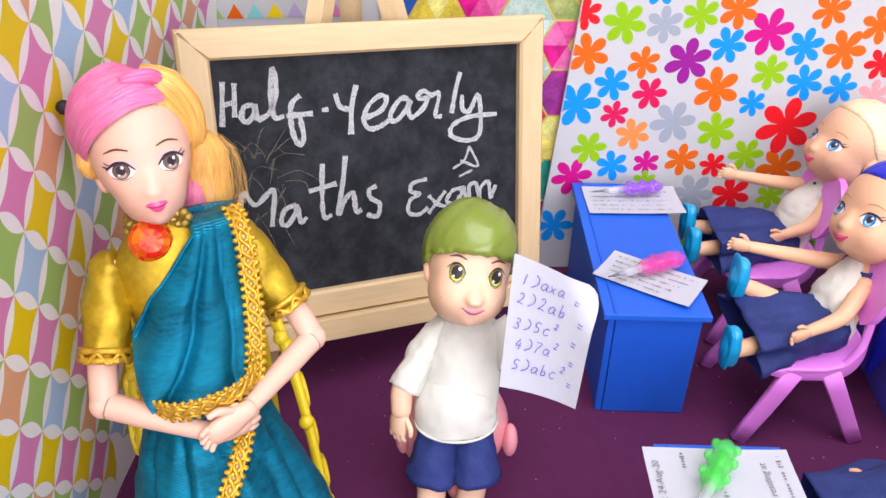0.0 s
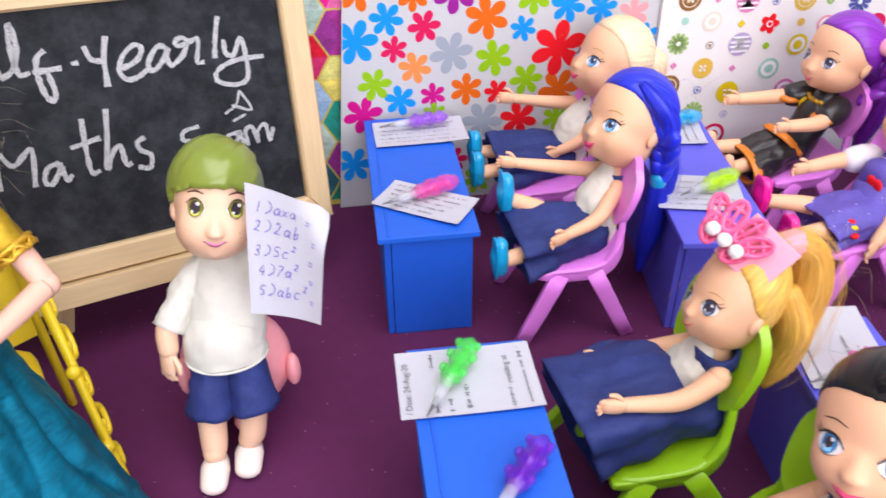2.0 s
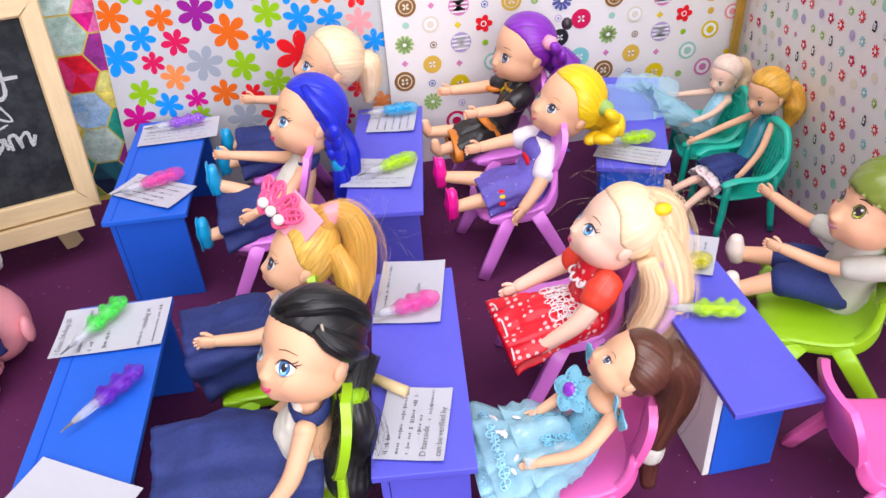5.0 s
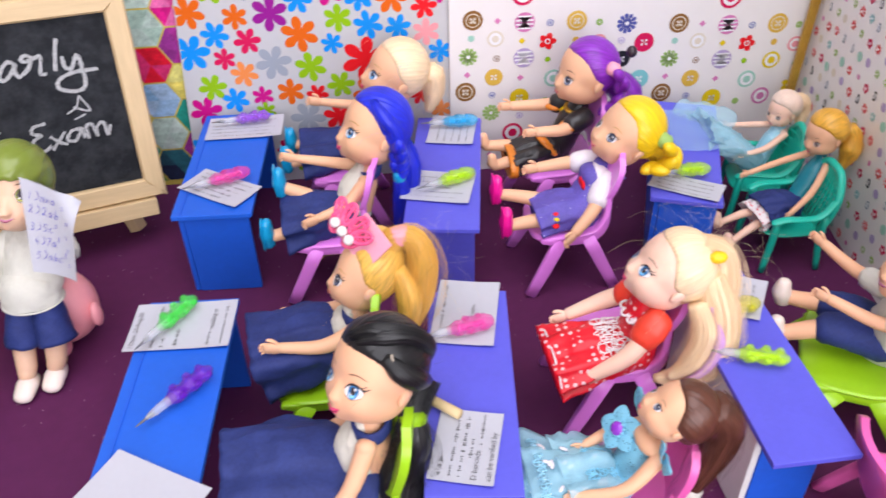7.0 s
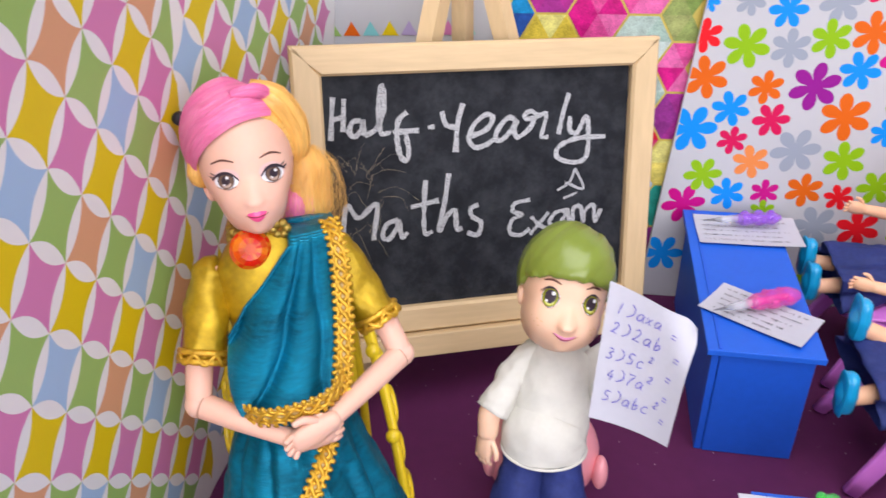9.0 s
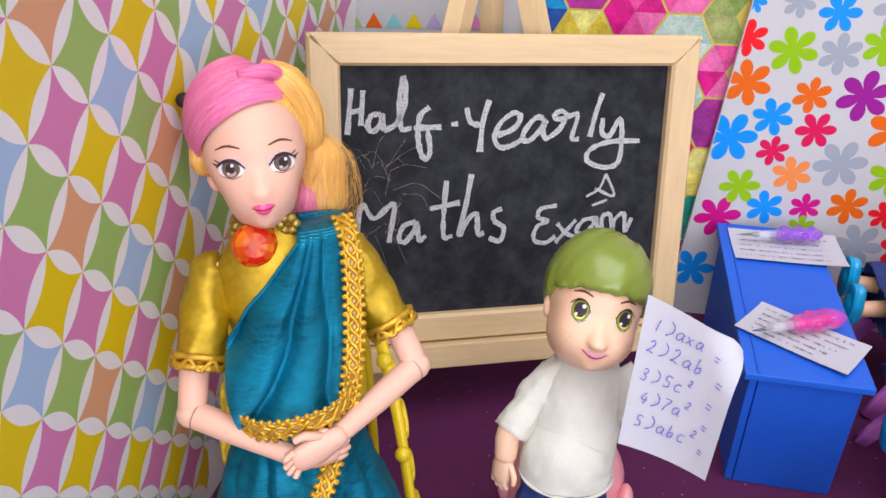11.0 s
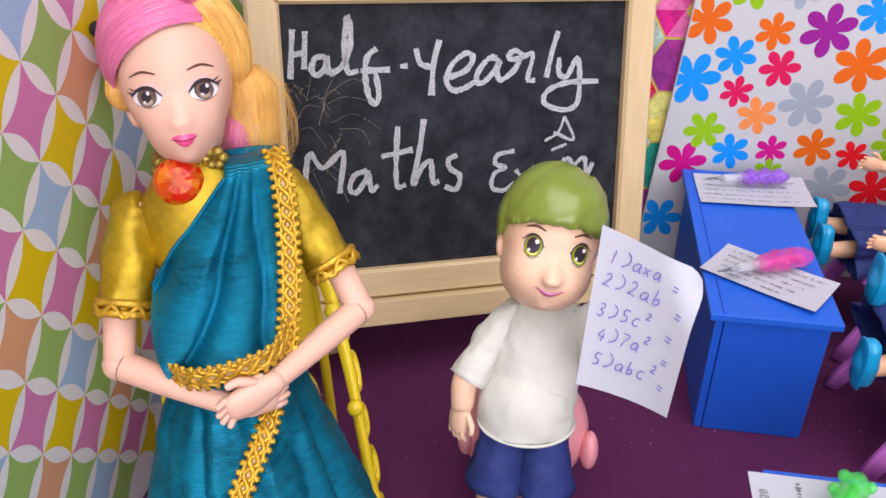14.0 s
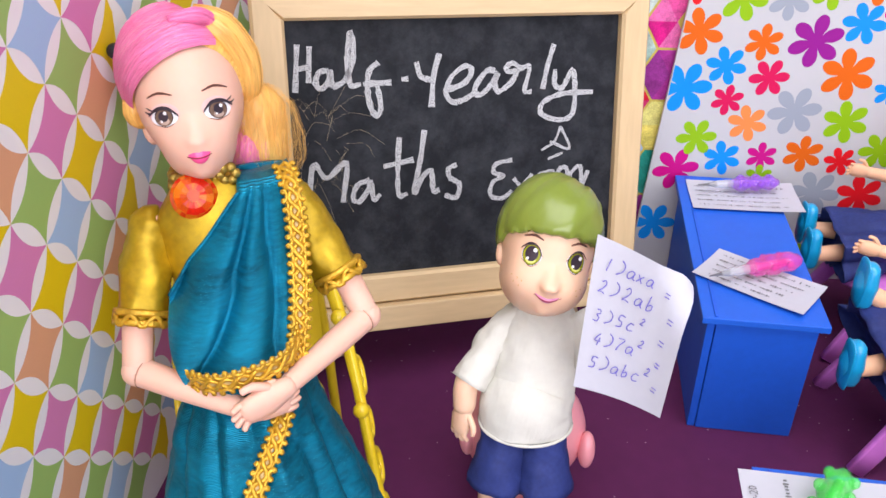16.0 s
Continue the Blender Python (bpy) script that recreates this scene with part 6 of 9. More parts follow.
def uniform_girl(hip, head, turn, r, arm_ends, feet, hair, label, lap=(-0.05, 0, 0.004), lap_w=0.018, shoes=True, front=33, hair_lift=0.11, pole=(180, 55), extra=None, iris=IRIS_BLUE, lip=LIP, eye=(24.5, -16, 12.0, 7.6), tall=1.0, brow=BROW_GOLD, skin=SKIN, hem_h=0.009, wave=34, wrinkle=0.0016, arm_bend=0.004, frizz=14):
    """A pupil in a cream halter blouse with navy yoke and navy skirt, seated facing -x."""
    b = Build()
    h, c = Vector(hip), Vector(head)
    neck = c + head_turn(*turn) @ Vector((-0.05 * r, 0, -0.90 * r))
    torso(b, h + Vector((0.002, 0, 0.004)), neck + Vector((0, 0, -0.002)), skin, w=0.0120, d=0.0090, shoulder=0.0100, wrinkle=0)
    b.tube([neck - Vector((0, 0, 0.006)), neck.lerp(c, 0.4)], [0.0046, 0.0044], skin, n=14, k=3)
    b.tube([h + Vector((0.001, 0, 0.007)), h.lerp(neck, 0.38) + Vector((-0.0032, 0, 0)), h.lerp(neck, 0.62) + Vector((-0.0050, 0, 0)), h.lerp(neck, 0.80) + Vector((-0.0040, 0, 0)), h.lerp(neck, 0.96) + Vector((-0.0042, 0, -0.001))],
           [(0.0134, 0.0108), (0.0128, 0.0106), (0.0116, 0.0092), (0.0092, 0.0062), (0.0058, 0.0030)], CREAM, n=64, k=9, side=(0, 1, 0), wrinkle=0.0014, freq=110)
    ring = [neck + Vector((0.0002 + 0.0072 * math.cos(a), 0.0085 * math.sin(a), -0.0030 - 0.0022 * abs(math.sin(a)) + 0.0012 * math.cos(a))) for a in [2 * math.pi * i / 24 for i in range(25)]]
    b.tube(ring, [(0.0036, 0.0014)], NAVY, n=10, k=2, side=(0, 0, 1), round_ends=False, wrinkle=0.0004, freq=300)
    for s, hd in zip((-1, 1), arm_ends):
        sh = neck + Vector((-0.0030, s * 0.0100, -0.0085))
        b.ball(sh + Vector((0, 0, 0.0004)), (0.0046, 0.0042, 0.0048), skin, None, 14, 10)
        limb_arm(b, sh, hd, (0.6, s * 0.8, -0.6), 0.0108, skin, r=(0.0044, 0.0037, 0.0027), bend=arm_bend)
    skirt(b, h + Vector((0.003, 0, 0.008)), h + Vector(lap), NAVY, w0=0.0140 if shoes else 0.0215, w1=lap_w, h0=0.0115 if shoes else 0.0135, h1=hem_h, wrinkle=wrinkle * 1.5, freq=70, folds=5, depth=0.0020, bulge=0.0025 if shoes else 0.0065)
    if shoes:
        legs(b, h + Vector((-0.006, 0, 0.004)), feet, skin, SHOE_BLUE)
    hd = Head(b, c, *turn, r, skin, tall=tall)
    hd.face(iris, brow, lip, eye=eye)
    hd.hair(hair, pole=pole, front=front, lift=hair_lift, waves=wave)
    flyaways(b, hd.local(-0.25, 0, 0.35), r * 0.85, hair, frizz, 60 + frizz, thick=0.000026)
    if extra:
        extra(b, hd)
    return finish(b, "doll", (h.x, h.y, 0), label)


# first row
def blonde_extra(b, hd):
    tail(b, [hd.local(-0.72, 0, 0.15), hd.out(0.92, 0.05, -0.15), hd.out(0.95, 0.1, -0.7), hd.out(0.80, 0.12, -1.3)], [0.007, 0.009, 0.008, 0.003], H_BLONDE, 90, 1, loose=0.3)


uniform_girl((0.216, 0.157, 0.0405), (0.2452, 0.1636, 0.1018), (186.3, 30.2, 4.2), 0.0248, [(0.2090, 0.1430, 0.0590), (0.1900, 0.1740, 0.0790)],
             [(0.164, 0.148, 0.047), (0.167, 0.168, 0.050)], H_BLONDE, "blonde vinyl doll in cream blouse and navy skirt, seated", extra=blonde_extra, lap=(-0.042, 0, 0.008), lap_w=0.0235, hem_h=0.0120, hair_lift=0.07, pole=(180, 25))


def blue_extra(b, hd):
    tail(b, [hd.at(40, 44, 1.05), hd.at(72, 26, 1.12), hd.at(98, 12, 1.12), hd.out(0.42, -0.76, -0.20)], [0.0022, 0.0046, 0.0052, 0.005], H_BLUE, 50, 41)
    braid(b, [hd.out(0.36, -0.78, 0.05), hd.out(0.44, -0.72, -0.48), hd.out(0.42, -0.64, -0.95)], 0.0064, 0.0050, H_BLUE, 4)
    b.tube([hd.out(0.42, -0.64, -0.95), hd.out(0.42, -0.63, -1.10)], [0.0042], SHOE_BLUE, n=14, k=2)
    tail(b, [hd.out(0.42, -0.63, -1.05), hd.out(0.46, -0.60, -1.6), hd.out(0.42, -0.58, -2.4), hd.out(0.34, -0.54, -3.3)], [0.0038, 0.0058, 0.0056, 0.0016], H_BLUE, 130, 2, loose=0.08)
    tail(b, [hd.local(-0.6, 0.1, -0.1), hd.out(0.72, -0.25, -1.0), hd.out(0.62, -0.30, -2.2), hd.out(0.50, -0.34, -3.2)], [0.006, 0.0070, 0.0050, 0.0016], H_BLUE, 110, 42, loose=0.1)


uniform_girl((0.206, 0.079, 0.0405), (0.2267, 0.0924, 0.0999), (190.5, 27.5, 11.5), 0.0251, [(0.1860, 0.0590, 0.0600), (0.1735, 0.1070, 0.0745)],
             [(0.1550, 0.0620, 0.0470), (0.1640, 0.0880, 0.0660)], H_BLUE, "vinyl doll with cobalt blue braid and navy skirt, seated", extra=blue_extra, lap=(-0.042, -0.002, 0.006), lap_w=0.0245, hem_h=0.0125, hair_lift=0.10, pole=(140, 18))

# second row, in front of the camera
PINKPLUSH = mat("baby_pink_felt", (0.85, 0.36, 0.47), 0.8, vary=0.06, scale=200, bump=0.3)


def honey_extra(b, hd):
    tie = Vector((0.2305, -0.0385, 0.1137))
    tail(b, [tie + Vector((-0.006, 0, -0.004)), tie, tie + Vector((0.0070, -0.001, -0.0030)), tie + Vector((0.0100, -0.002, -0.0170)), tie + Vector((0.0070, -0.003, -0.0370)), tie + Vector((0.0030, -0.003, -0.0560))], [0.0070, 0.0046, 0.0062, 0.0080, 0.0080, 0.004], H_HONEY, 240, 3, loose=0.3)
    tail(b, [hd.out(0.75, -0.35, 0.4), hd.out(1.0, -0.55, -0.4), hd.out(0.95, -0.5, -1.3), hd.out(0.8, -0.4, -2.0)], [0.004, 0.0065, 0.0055, 0.002], H_HONEY, 80, 6, loose=0.2)
    b.tube([tie + Vector((-0.0020, 0, -0.0006)), tie + Vector((0.0022, 0, 0.0004))], [0.0052], PINKPLUSH, n=16, k=2)
    flyaways(b, tie + Vector((0.014, 0, -0.014)), 0.016, STRAND, 30, 4, thick=0.00003)


uniform_girl((0.204, -0.035, 0.0385), (0.2138, -0.0394, 0.0925), (176.5, 25.5, 15.5), 0.0188, [(0.1690, -0.0560, 0.0655), (0.1740, -0.0220, 0.0560)],
             [], H_HONEY, "honey-haired vinyl doll with long navy skirt, seated on a lime chair", shoes=False, lap=(-0.049, -0.005, 0.0060), lap_w=0.0255, hem_h=0.0165, iris=IRIS_SLATE, lip=LIP_PEACH, eye=(24.5, -15, 12.4, 9.4), frizz=40, tall=1.36, extra=honey_extra, pole=(180, 70), front=42, hair_lift=0.12)


def black_extra(b, hd):
    tail(b, [hd.local(-0.75, 0.25, -0.1), hd.out(0.42, -0.42, -0.85), hd.out(0.40, -0.55, -1.35), hd.out(0.30, -0.62, -1.9), hd.out(0.15, -0.75, -2.5), hd.out(0.2, -0.8, -3.0)], [0.0080, 0.0058, 0.0085, 0.0100, 0.0095, 0.004], H_BLACK, 170, 5, wave=0.9, loose=0.40)
    b.tube([hd.out(0.42, -0.41, -0.80), hd.out(0.42, -0.44, -0.95)], [0.0068], PRINT["green"], n=14, k=2)
    for y0, seed in ((0.0, 31), (0.22, 32)):
        tail(b, [hd.at(-6 + 60 * y0, 34, 1.04), hd.at(20 + 90 * y0, 50, 1.06), hd.at(65 + 80 * y0, 58, 1.07), hd.at(125, 46, 1.06), hd.at(160, 22, 1.05)], [0.0018, 0.0042, 0.0046, 0.0040, 0.0025], H_BLACK, 40, seed)
    tail(b, [hd.at(48, 30, 1.03), hd.at(68, 20, 1.06), hd.at(92, 12, 1.07), hd.at(125, 4, 1.06)], [0.0022, 0.0044, 0.0050, 0.003], H_BLACK, 40, 33)
    b.tube([hd.at(55, 33, 1.14), hd.at(60, 22, 1.17)], [0.0006], mat("clear_hair_thread", (0.42, 0.36, 0.28), 0.3), n=6, k=2)


uniform_girl((0.205, -0.119, 0.0385), (0.2166, -0.1144, 0.1051), (207.5, 29.2, 11.0), 0.0237, [(0.1850, -0.1440, 0.0490), (0.1800, -0.1020, 0.0500)],
             [], H_BLACK, "black-haired vinyl doll with long navy skirt, seated on a lime chair", shoes=False, lap=(-0.056, -0.002, 0.0100), lap_w=0.0270, hem_h=0.0185, extra=black_extra, pole=(178, 25), front=26, hair_lift=0.06, brow=BROW, skin=SKIN_WARM)


def bow():
    """Pink openwork crown with beads on a felt backing, set on the honey doll's hair."""
    o = Vector((0.2045, -0.0365, 0.1172))
    n = Vector((-0.50, -0.72, 0.48)).normalized()
    up = Vector((0.66, -0.05, 0.75))
    up = (up - n * up.dot(n)).normalized()
    m = Matrix((-n, up.cross(-n), up)).transposed().to_4x4()
    m.translation = o
    e = empty("hair_bow", m, "pink openwork hair bow with pearl beads on felt", "hair bow")
    rose = mat("raspberry_clear_plastic", (0.86, 0.10, 0.26), 0.3, vary=0.15, scale=200, coat=0.4)
    part("felt_backing", box_bm(0.0012, 0.0200, 0.0190, 0.0004), PINKPLUSH, e, m=pose(0.0012, -0.0105, 0.0055, 0, 0, 0))
    for k, (y, z, s, tilt) in enumerate(((-0.0060, 0.0010, 1.0, 25), (0.0060, 0.0010, 1.0, -25), (-0.0085, 0.0065, 1.1, 40), (0.0085, 0.0065, 1.1, -40), (-0.0035, 0.0090, 1.1, 12), (0.0035, 0.0090, 1.1, -12))):
        b = Build()
        cr, sr = math.cos(radians(tilt)), math.sin(radians(tilt))

        def at(u, v, x=0.0):
            return (-0.0005 - 0.0006 * (k % 3) + x, y + u * cr - v * sr, z + u * sr + v * cr)
        ring = [at(0.0026 * s * math.cos(a), 0.0050 * s * math.sin(a)) for a in [2 * math.pi * i / 16 for i in range(17)]]
        b.tube(ring, [(0.0008, 0.0013)], rose, n=8, k=2)
        b.tube([at(0, -0.0045 * s), at(0, 0.0, -0.0004), at(0, 0.0045 * s)], [(0.0006, 0.0009)], rose, n=6, k=2)
        for v in (-0.0022, 0.0022):
            b.tube([at(-0.0022 * s, v * s), at(0.0022 * s, v * s)], [(0.0006, 0.0009)], rose, n=6, k=1)
        b.make("loop", parent=e)
    pearl = mat("pearl_bead", (0.85, 0.78, 0.76), 0.18, vary=0.03, coat=0.8)
    for y in (-0.0054, 0.0, 0.0054):
        b = Build()
        b.ball((-0.0034, y, 0.0012), 0.0026, pearl, nu=16, nv=12)
        b.make("bead", parent=e)


bow()


# second desk row at the back
def purple_doll():
    b = Build()
    h, c = Vector((0.348, 0.137, 0.0405)), Vector((0.3715, 0.1390, 0.1047))
    neck = c + head_turn(187.5, 15.6, 2.2) @ Vector((-0.05, 0, -0.90)) * 0.0238
    torso(b, h + Vector((0.002, 0, 0.004)), neck - Vector((0, 0, 0.002)), BLACKSATIN, w=0.012, d=0.010, wrinkle=0.0010)
    b.tube([neck - Vector((0, 0, 0.004)), neck + Vector((0, 0, 0.006))], [0.0042], SKIN, n=12, k=2)
    for i in range(11):
        a = math.pi * (0.55 + 0.9 * i / 10)
        b.ball(neck + Vector((0.0098 * math.cos(a), 0.0108 * math.sin(a), -0.0050)), 0.0017, GOLDCORD, nu=8, nv=6)
    b.tube([neck + Vector((-0.0070, -0.0095, -0.0085)), neck + Vector((-0.0125, -0.002, -0.0135)), neck + Vector((-0.0095, 0.007, -0.0085))], [(0.0036, 0.0016)], PRINT["yellow"], n=8, k=4)
    for s, hd in ((-1, (0.3330, 0.1180, 0.0735)), (1, (0.3230, 0.1560, 0.0740))):
        limb_arm(b, neck + Vector((0, s * 0.0115, -0.0065)), hd, (0.5, s, -0.7), 0.0105, SKIN, r=(0.0048, 0.0044, 0.0034), bend=0.004, sleeve=BLACKSATIN, sleeve_to=0.33)
        q = (neck + Vector((0, s * 0.0115, -0.0065))).lerp(Vector(hd), 0.33)
        b.ball(q + Vector((0, s * 0.001, -0.002)), (0.0072, 0.0074, 0.0026), ORANGESATIN, nu=12, nv=6)
    skirt(b, h + Vector((0.002, 0, 0.008)), h + Vector((-0.030, -0.004, 0.004)), BLACKSATIN, w0=0.013, w1=0.019, h0=0.011, h1=0.008, wrinkle=0.002, folds=5)
    hem = h + Vector((-0.030, -0.004, 0.004))
    ring = [hem + Vector((0.0, 0.0198 * math.cos(a), 0.0088 * math.sin(a))) for a in [2 * math.pi * i / 16 for i in range(17)]]
    b.tube(ring, [(0.0030, 0.0008)], ORANGESATIN, n=8, k=2, side=(1, 0, 0), wrinkle=0.0006, freq=300, round_ends=False)
    b.tube([h + Vector((0.0, -0.013, 0.012)), h + Vector((-0.008, -0.008, 0.020)), h + Vector((-0.010, 0.008, 0.020))], [(0.003, 0.0012)], ORANGESATIN, n=8, k=4)
    legs(b, h + Vector((-0.008, 0, 0.003)), [(0.3050, 0.124, 0.046), (0.3020, 0.1420, 0.052)], SKIN, SHOE_BLUE, barefoot=True)
    hd = Head(b, c, 187.5, 15.6, 2.2, 0.0238, SKIN)
    hd.face(IRIS_SLATE, BROW, LIP_CORAL, eye=(24.5, -16, 10.0, 7.6), mouth=(-41.5, 9.5, 3.8, 3.4), lashes=2.0)
    hd.hair(H_PURPLE, pole=(140, 24), front=34, lift=0.07)
    b.tube([hd.out(0.36, -0.74, 0.40), hd.out(0.48, -0.78, 0.34)], [0.0046], PINKPLUSH, n=14, k=2)
    braid(b, [hd.out(0.48, -0.78, 0.32), hd.out(0.72, -0.78, -0.08), hd.out(0.64, -0.76, -0.60), hd.out(0.30, -0.72, -0.90)], 0.0060, 0.0054, H_PURPLE, 5)
    tail(b, [hd.local(-0.6, -0.2, -0.1), hd.out(1.1, -0.1, -0.7), hd.out(1.2, 0.0, -1.7), hd.out(1.1, 0.0, -2.6)], [0.008, 0.011, 0.009, 0.003], H_PURPLE, 90, 7)
    b.ball(hd.out(0.95, -0.55, 0.75), (0.0036, 0.0036, 0.0040), EYE_DARK, nu=12, nv=8)
    return finish(b, "doll", (h.x, h.y, 0), "violet-haired vinyl doll in black and orange satin dress, seated")


purple_doll()


def yellow_doll():
    b = Build()
    h, c = Vector((0.352, 0.061, 0.0410)), Vector((0.3807, 0.0739, 0.0931))
    neck = c + head_turn(193.6, 34.0, -5.6) @ Vector((-0.05, 0, -0.90)) * 0.0236
    torso(b, h + Vector((0.000, 0, 0.004)), neck - Vector((0.004, 0, 0.002)), DENIM, w=0.0125, d=0.0105)
    b.tube([neck - Vector((0, 0, 0.004)), neck + Vector((0, 0, 0.006))], [0.0042], SKIN, n=12, k=2)
    mid = h.lerp(neck, 0.62)
    b.ball(mid + Vector((-0.002, 0, 0.006)), (0.0078, 0.0112, 0.0078), IRID, None, 16, 10)
    b.tube([h + Vector((-0.002, 0, 0.008)), mid + Vector((-0.0045, 0, -0.002)), mid + Vector((-0.0058, 0, 0.0055))], [(0.0132, 0.0112), (0.0124, 0.0104), (0.0110, 0.0076)], DENIM, n=20, k=5, side=(0, 1, 0), square=0.8)
    for y, z, r in ((-0.0026, 0.0028, 0.0032), (0.0024, 0.0028, 0.0032), (-0.0001, -0.0010, 0.0034)):
        b.ball(mid + Vector((-0.0132, y - 0.0045, z + 0.001)), (0.0012, r, r), PRINT["red"], nu=10, nv=6)
    for i in range(13):
        v = -1 + 2 * i / 12
        b.ball(mid + Vector((-0.0052 - 0.0072 * math.sqrt(1 - 0.9 * v * v), 0.0112 * v, 0.0050)), 0.0006, IRID, nu=6, nv=4)
    for s, hd in ((-1, (0.3415, 0.0410, 0.0455)), (1, (0.3270, 0.0860, 0.0660))):
        sh = neck + Vector((-0.0055, s * 0.0115, -0.0070))
        limb_arm(b, sh, hd, (0.5, s, -0.2), 0.0112, SKIN, r=(0.0050, 0.0044, 0.0034), bend=0.003, sleeve=IRID, sleeve_to=0.36)
        b.tube([neck + Vector((-0.008, s * 0.006, -0.012)), neck + Vector((-0.002, s * 0.0075, -0.002)), neck + Vector((0.008, s * 0.006, -0.010))], [(0.0016, 0.0009)], DENIM, n=8, k=4)
    skirt(b, h + Vector((0.003, 0, 0.008)), h + Vector((-0.032, -0.001, 0.005)), DENIM, w0=0.0135, w1=0.0185, h0=0.0115, h1=0.0085, wrinkle=0.0012)
    for y, z, c2 in ((-0.012, 0.012, "yellow"), (-0.015, 0.009, "red"), (-0.009, 0.0135, "red"), (-0.012, 0.0105, "green"), (0.000, 0.0150, "yellow"), (0.004, 0.0150, "pink"), (-0.004, 0.0145, "pink")):
        b.ball(h + Vector((-0.022 + 0.2 * (y + 0.012), y - 0.003, z)), (0.0024, 0.0022, 0.0014), PRINT[c2], nu=10, nv=6)
    legs(b, h + Vector((-0.008, 0, 0.004)), [(0.3020, 0.0540, 0.0455), (0.3000, 0.0790, 0.0530)], SKIN, SHOE_PINK)
    hd = Head(b, c, 193.6, 34.0, -5.6, 0.0236, SKIN)
    hd.face(IRIS_SLATE, BROW_GOLD, LIP_CORAL, eye=(24.5, -16, 9.8, 7.4), mouth=(-41.5, 9.5, 3.8, 3.4), lashes=2.0)
    hd.hair(H_YELLOW, pole=(128, 6), lift=0.10, keys=UPRIGHT_LINE)
    b.tube([hd.out(0.60, -0.62, 0.12), hd.out(0.72, -0.66, 0.03)], [0.0048], PRINT["leaf"], n=14, k=2)
    braid(b, [hd.out(0.70, -0.66, 0.0), hd.out(0.92, -0.68, -0.30), hd.out(0.80, -0.68, -0.66), hd.out(0.38, -0.66, -0.76)], 0.0066, 0.0060, H_YELLOW, 4)
    tail(b, [hd.local(-0.7, -0.1, -0.2), hd.out(1.0, 0.1, -0.8), hd.out(1.1, 0.1, -1.9)], [0.007, 0.008, 0.003], H_YELLOW, 60, 8)
    return finish(b, "doll", (h.x, h.y, 0), "yellow-haired vinyl doll in violet overalls and hot pink shoes, seated")


yellow_doll()


# second row near the camera
def over_lap(waist, hem, w, hgt):
    """The upper face of a lap skirt: a function of the way along (0..1) and across (-1..1)."""
    p0, p1 = Vector(waist), Vector(hem)

    def top(t, v, off=0.0010):
        k = math.sqrt(max(0.02, 1 - min(1, abs(v)) ** 2.4))
        return p0.lerp(p1, t) + Vector((0, v * (w[0] + (w[1] - w[0]) * t), 0.0025 * math.sin(math.pi * t) + (hgt[0] + (hgt[1] - hgt[0]) * t) * k + off))
    return top


def lace_band(b, top, t0, t1, v0, v1, count, material, seed, rows=2, size=0.0022):
    """Openwork lace: loops of thread side by side over a lap."""
    rng = random.Random(seed)
    for row in range(rows):
        for i in range(count):
            t = t0 + (t1 - t0) * (row + 0.5 * (i % 2) * 0.4) / max(1, rows - 0.4)
            v = v0 + (v1 - v0) * (i + 0.5 * (row % 2)) / count
            c = top(t, v)
            ex, ey = (top(t + 0.05, v) - c).normalized(), (top(t, v + 0.05) - c).normalized()
            r = size * rng.uniform(0.75, 1.15)
            if (i + row) % 3 == 0:
                ring = [c + ex * r * (1.2 + 0.35 * math.cos(5 * q)) * math.cos(q) * 0.8 + ey * r * (1.1 + 0.35 * math.cos(5 * q)) * math.sin(q) * 0.8 for q in [2 * math.pi * k / 30 for k in range(31)]]
            else:
                ring = [c + ex * r * 1.2 * math.cos(q) + ey * r * math.sin(q) + Vector((0, 0, 0.0003 * math.sin(2 * q + i))) for q in [2 * math.pi * k / 14 for k in range(15)]]
            b.tube(ring, [0.00034], material, n=5, k=1, round_ends=False)
            b.tube([c - ex * r + ey * r * rng.uniform(-0.6, 0.6), c + ex * r + ey * r * rng.uniform(-0.6, 0.6)], [0.00035], material, n=5, k=2, round_ends=False)
            b.tube([c - ey * r, c + ey * r], [0.00035], material, n=5, k=2, round_ends=False)


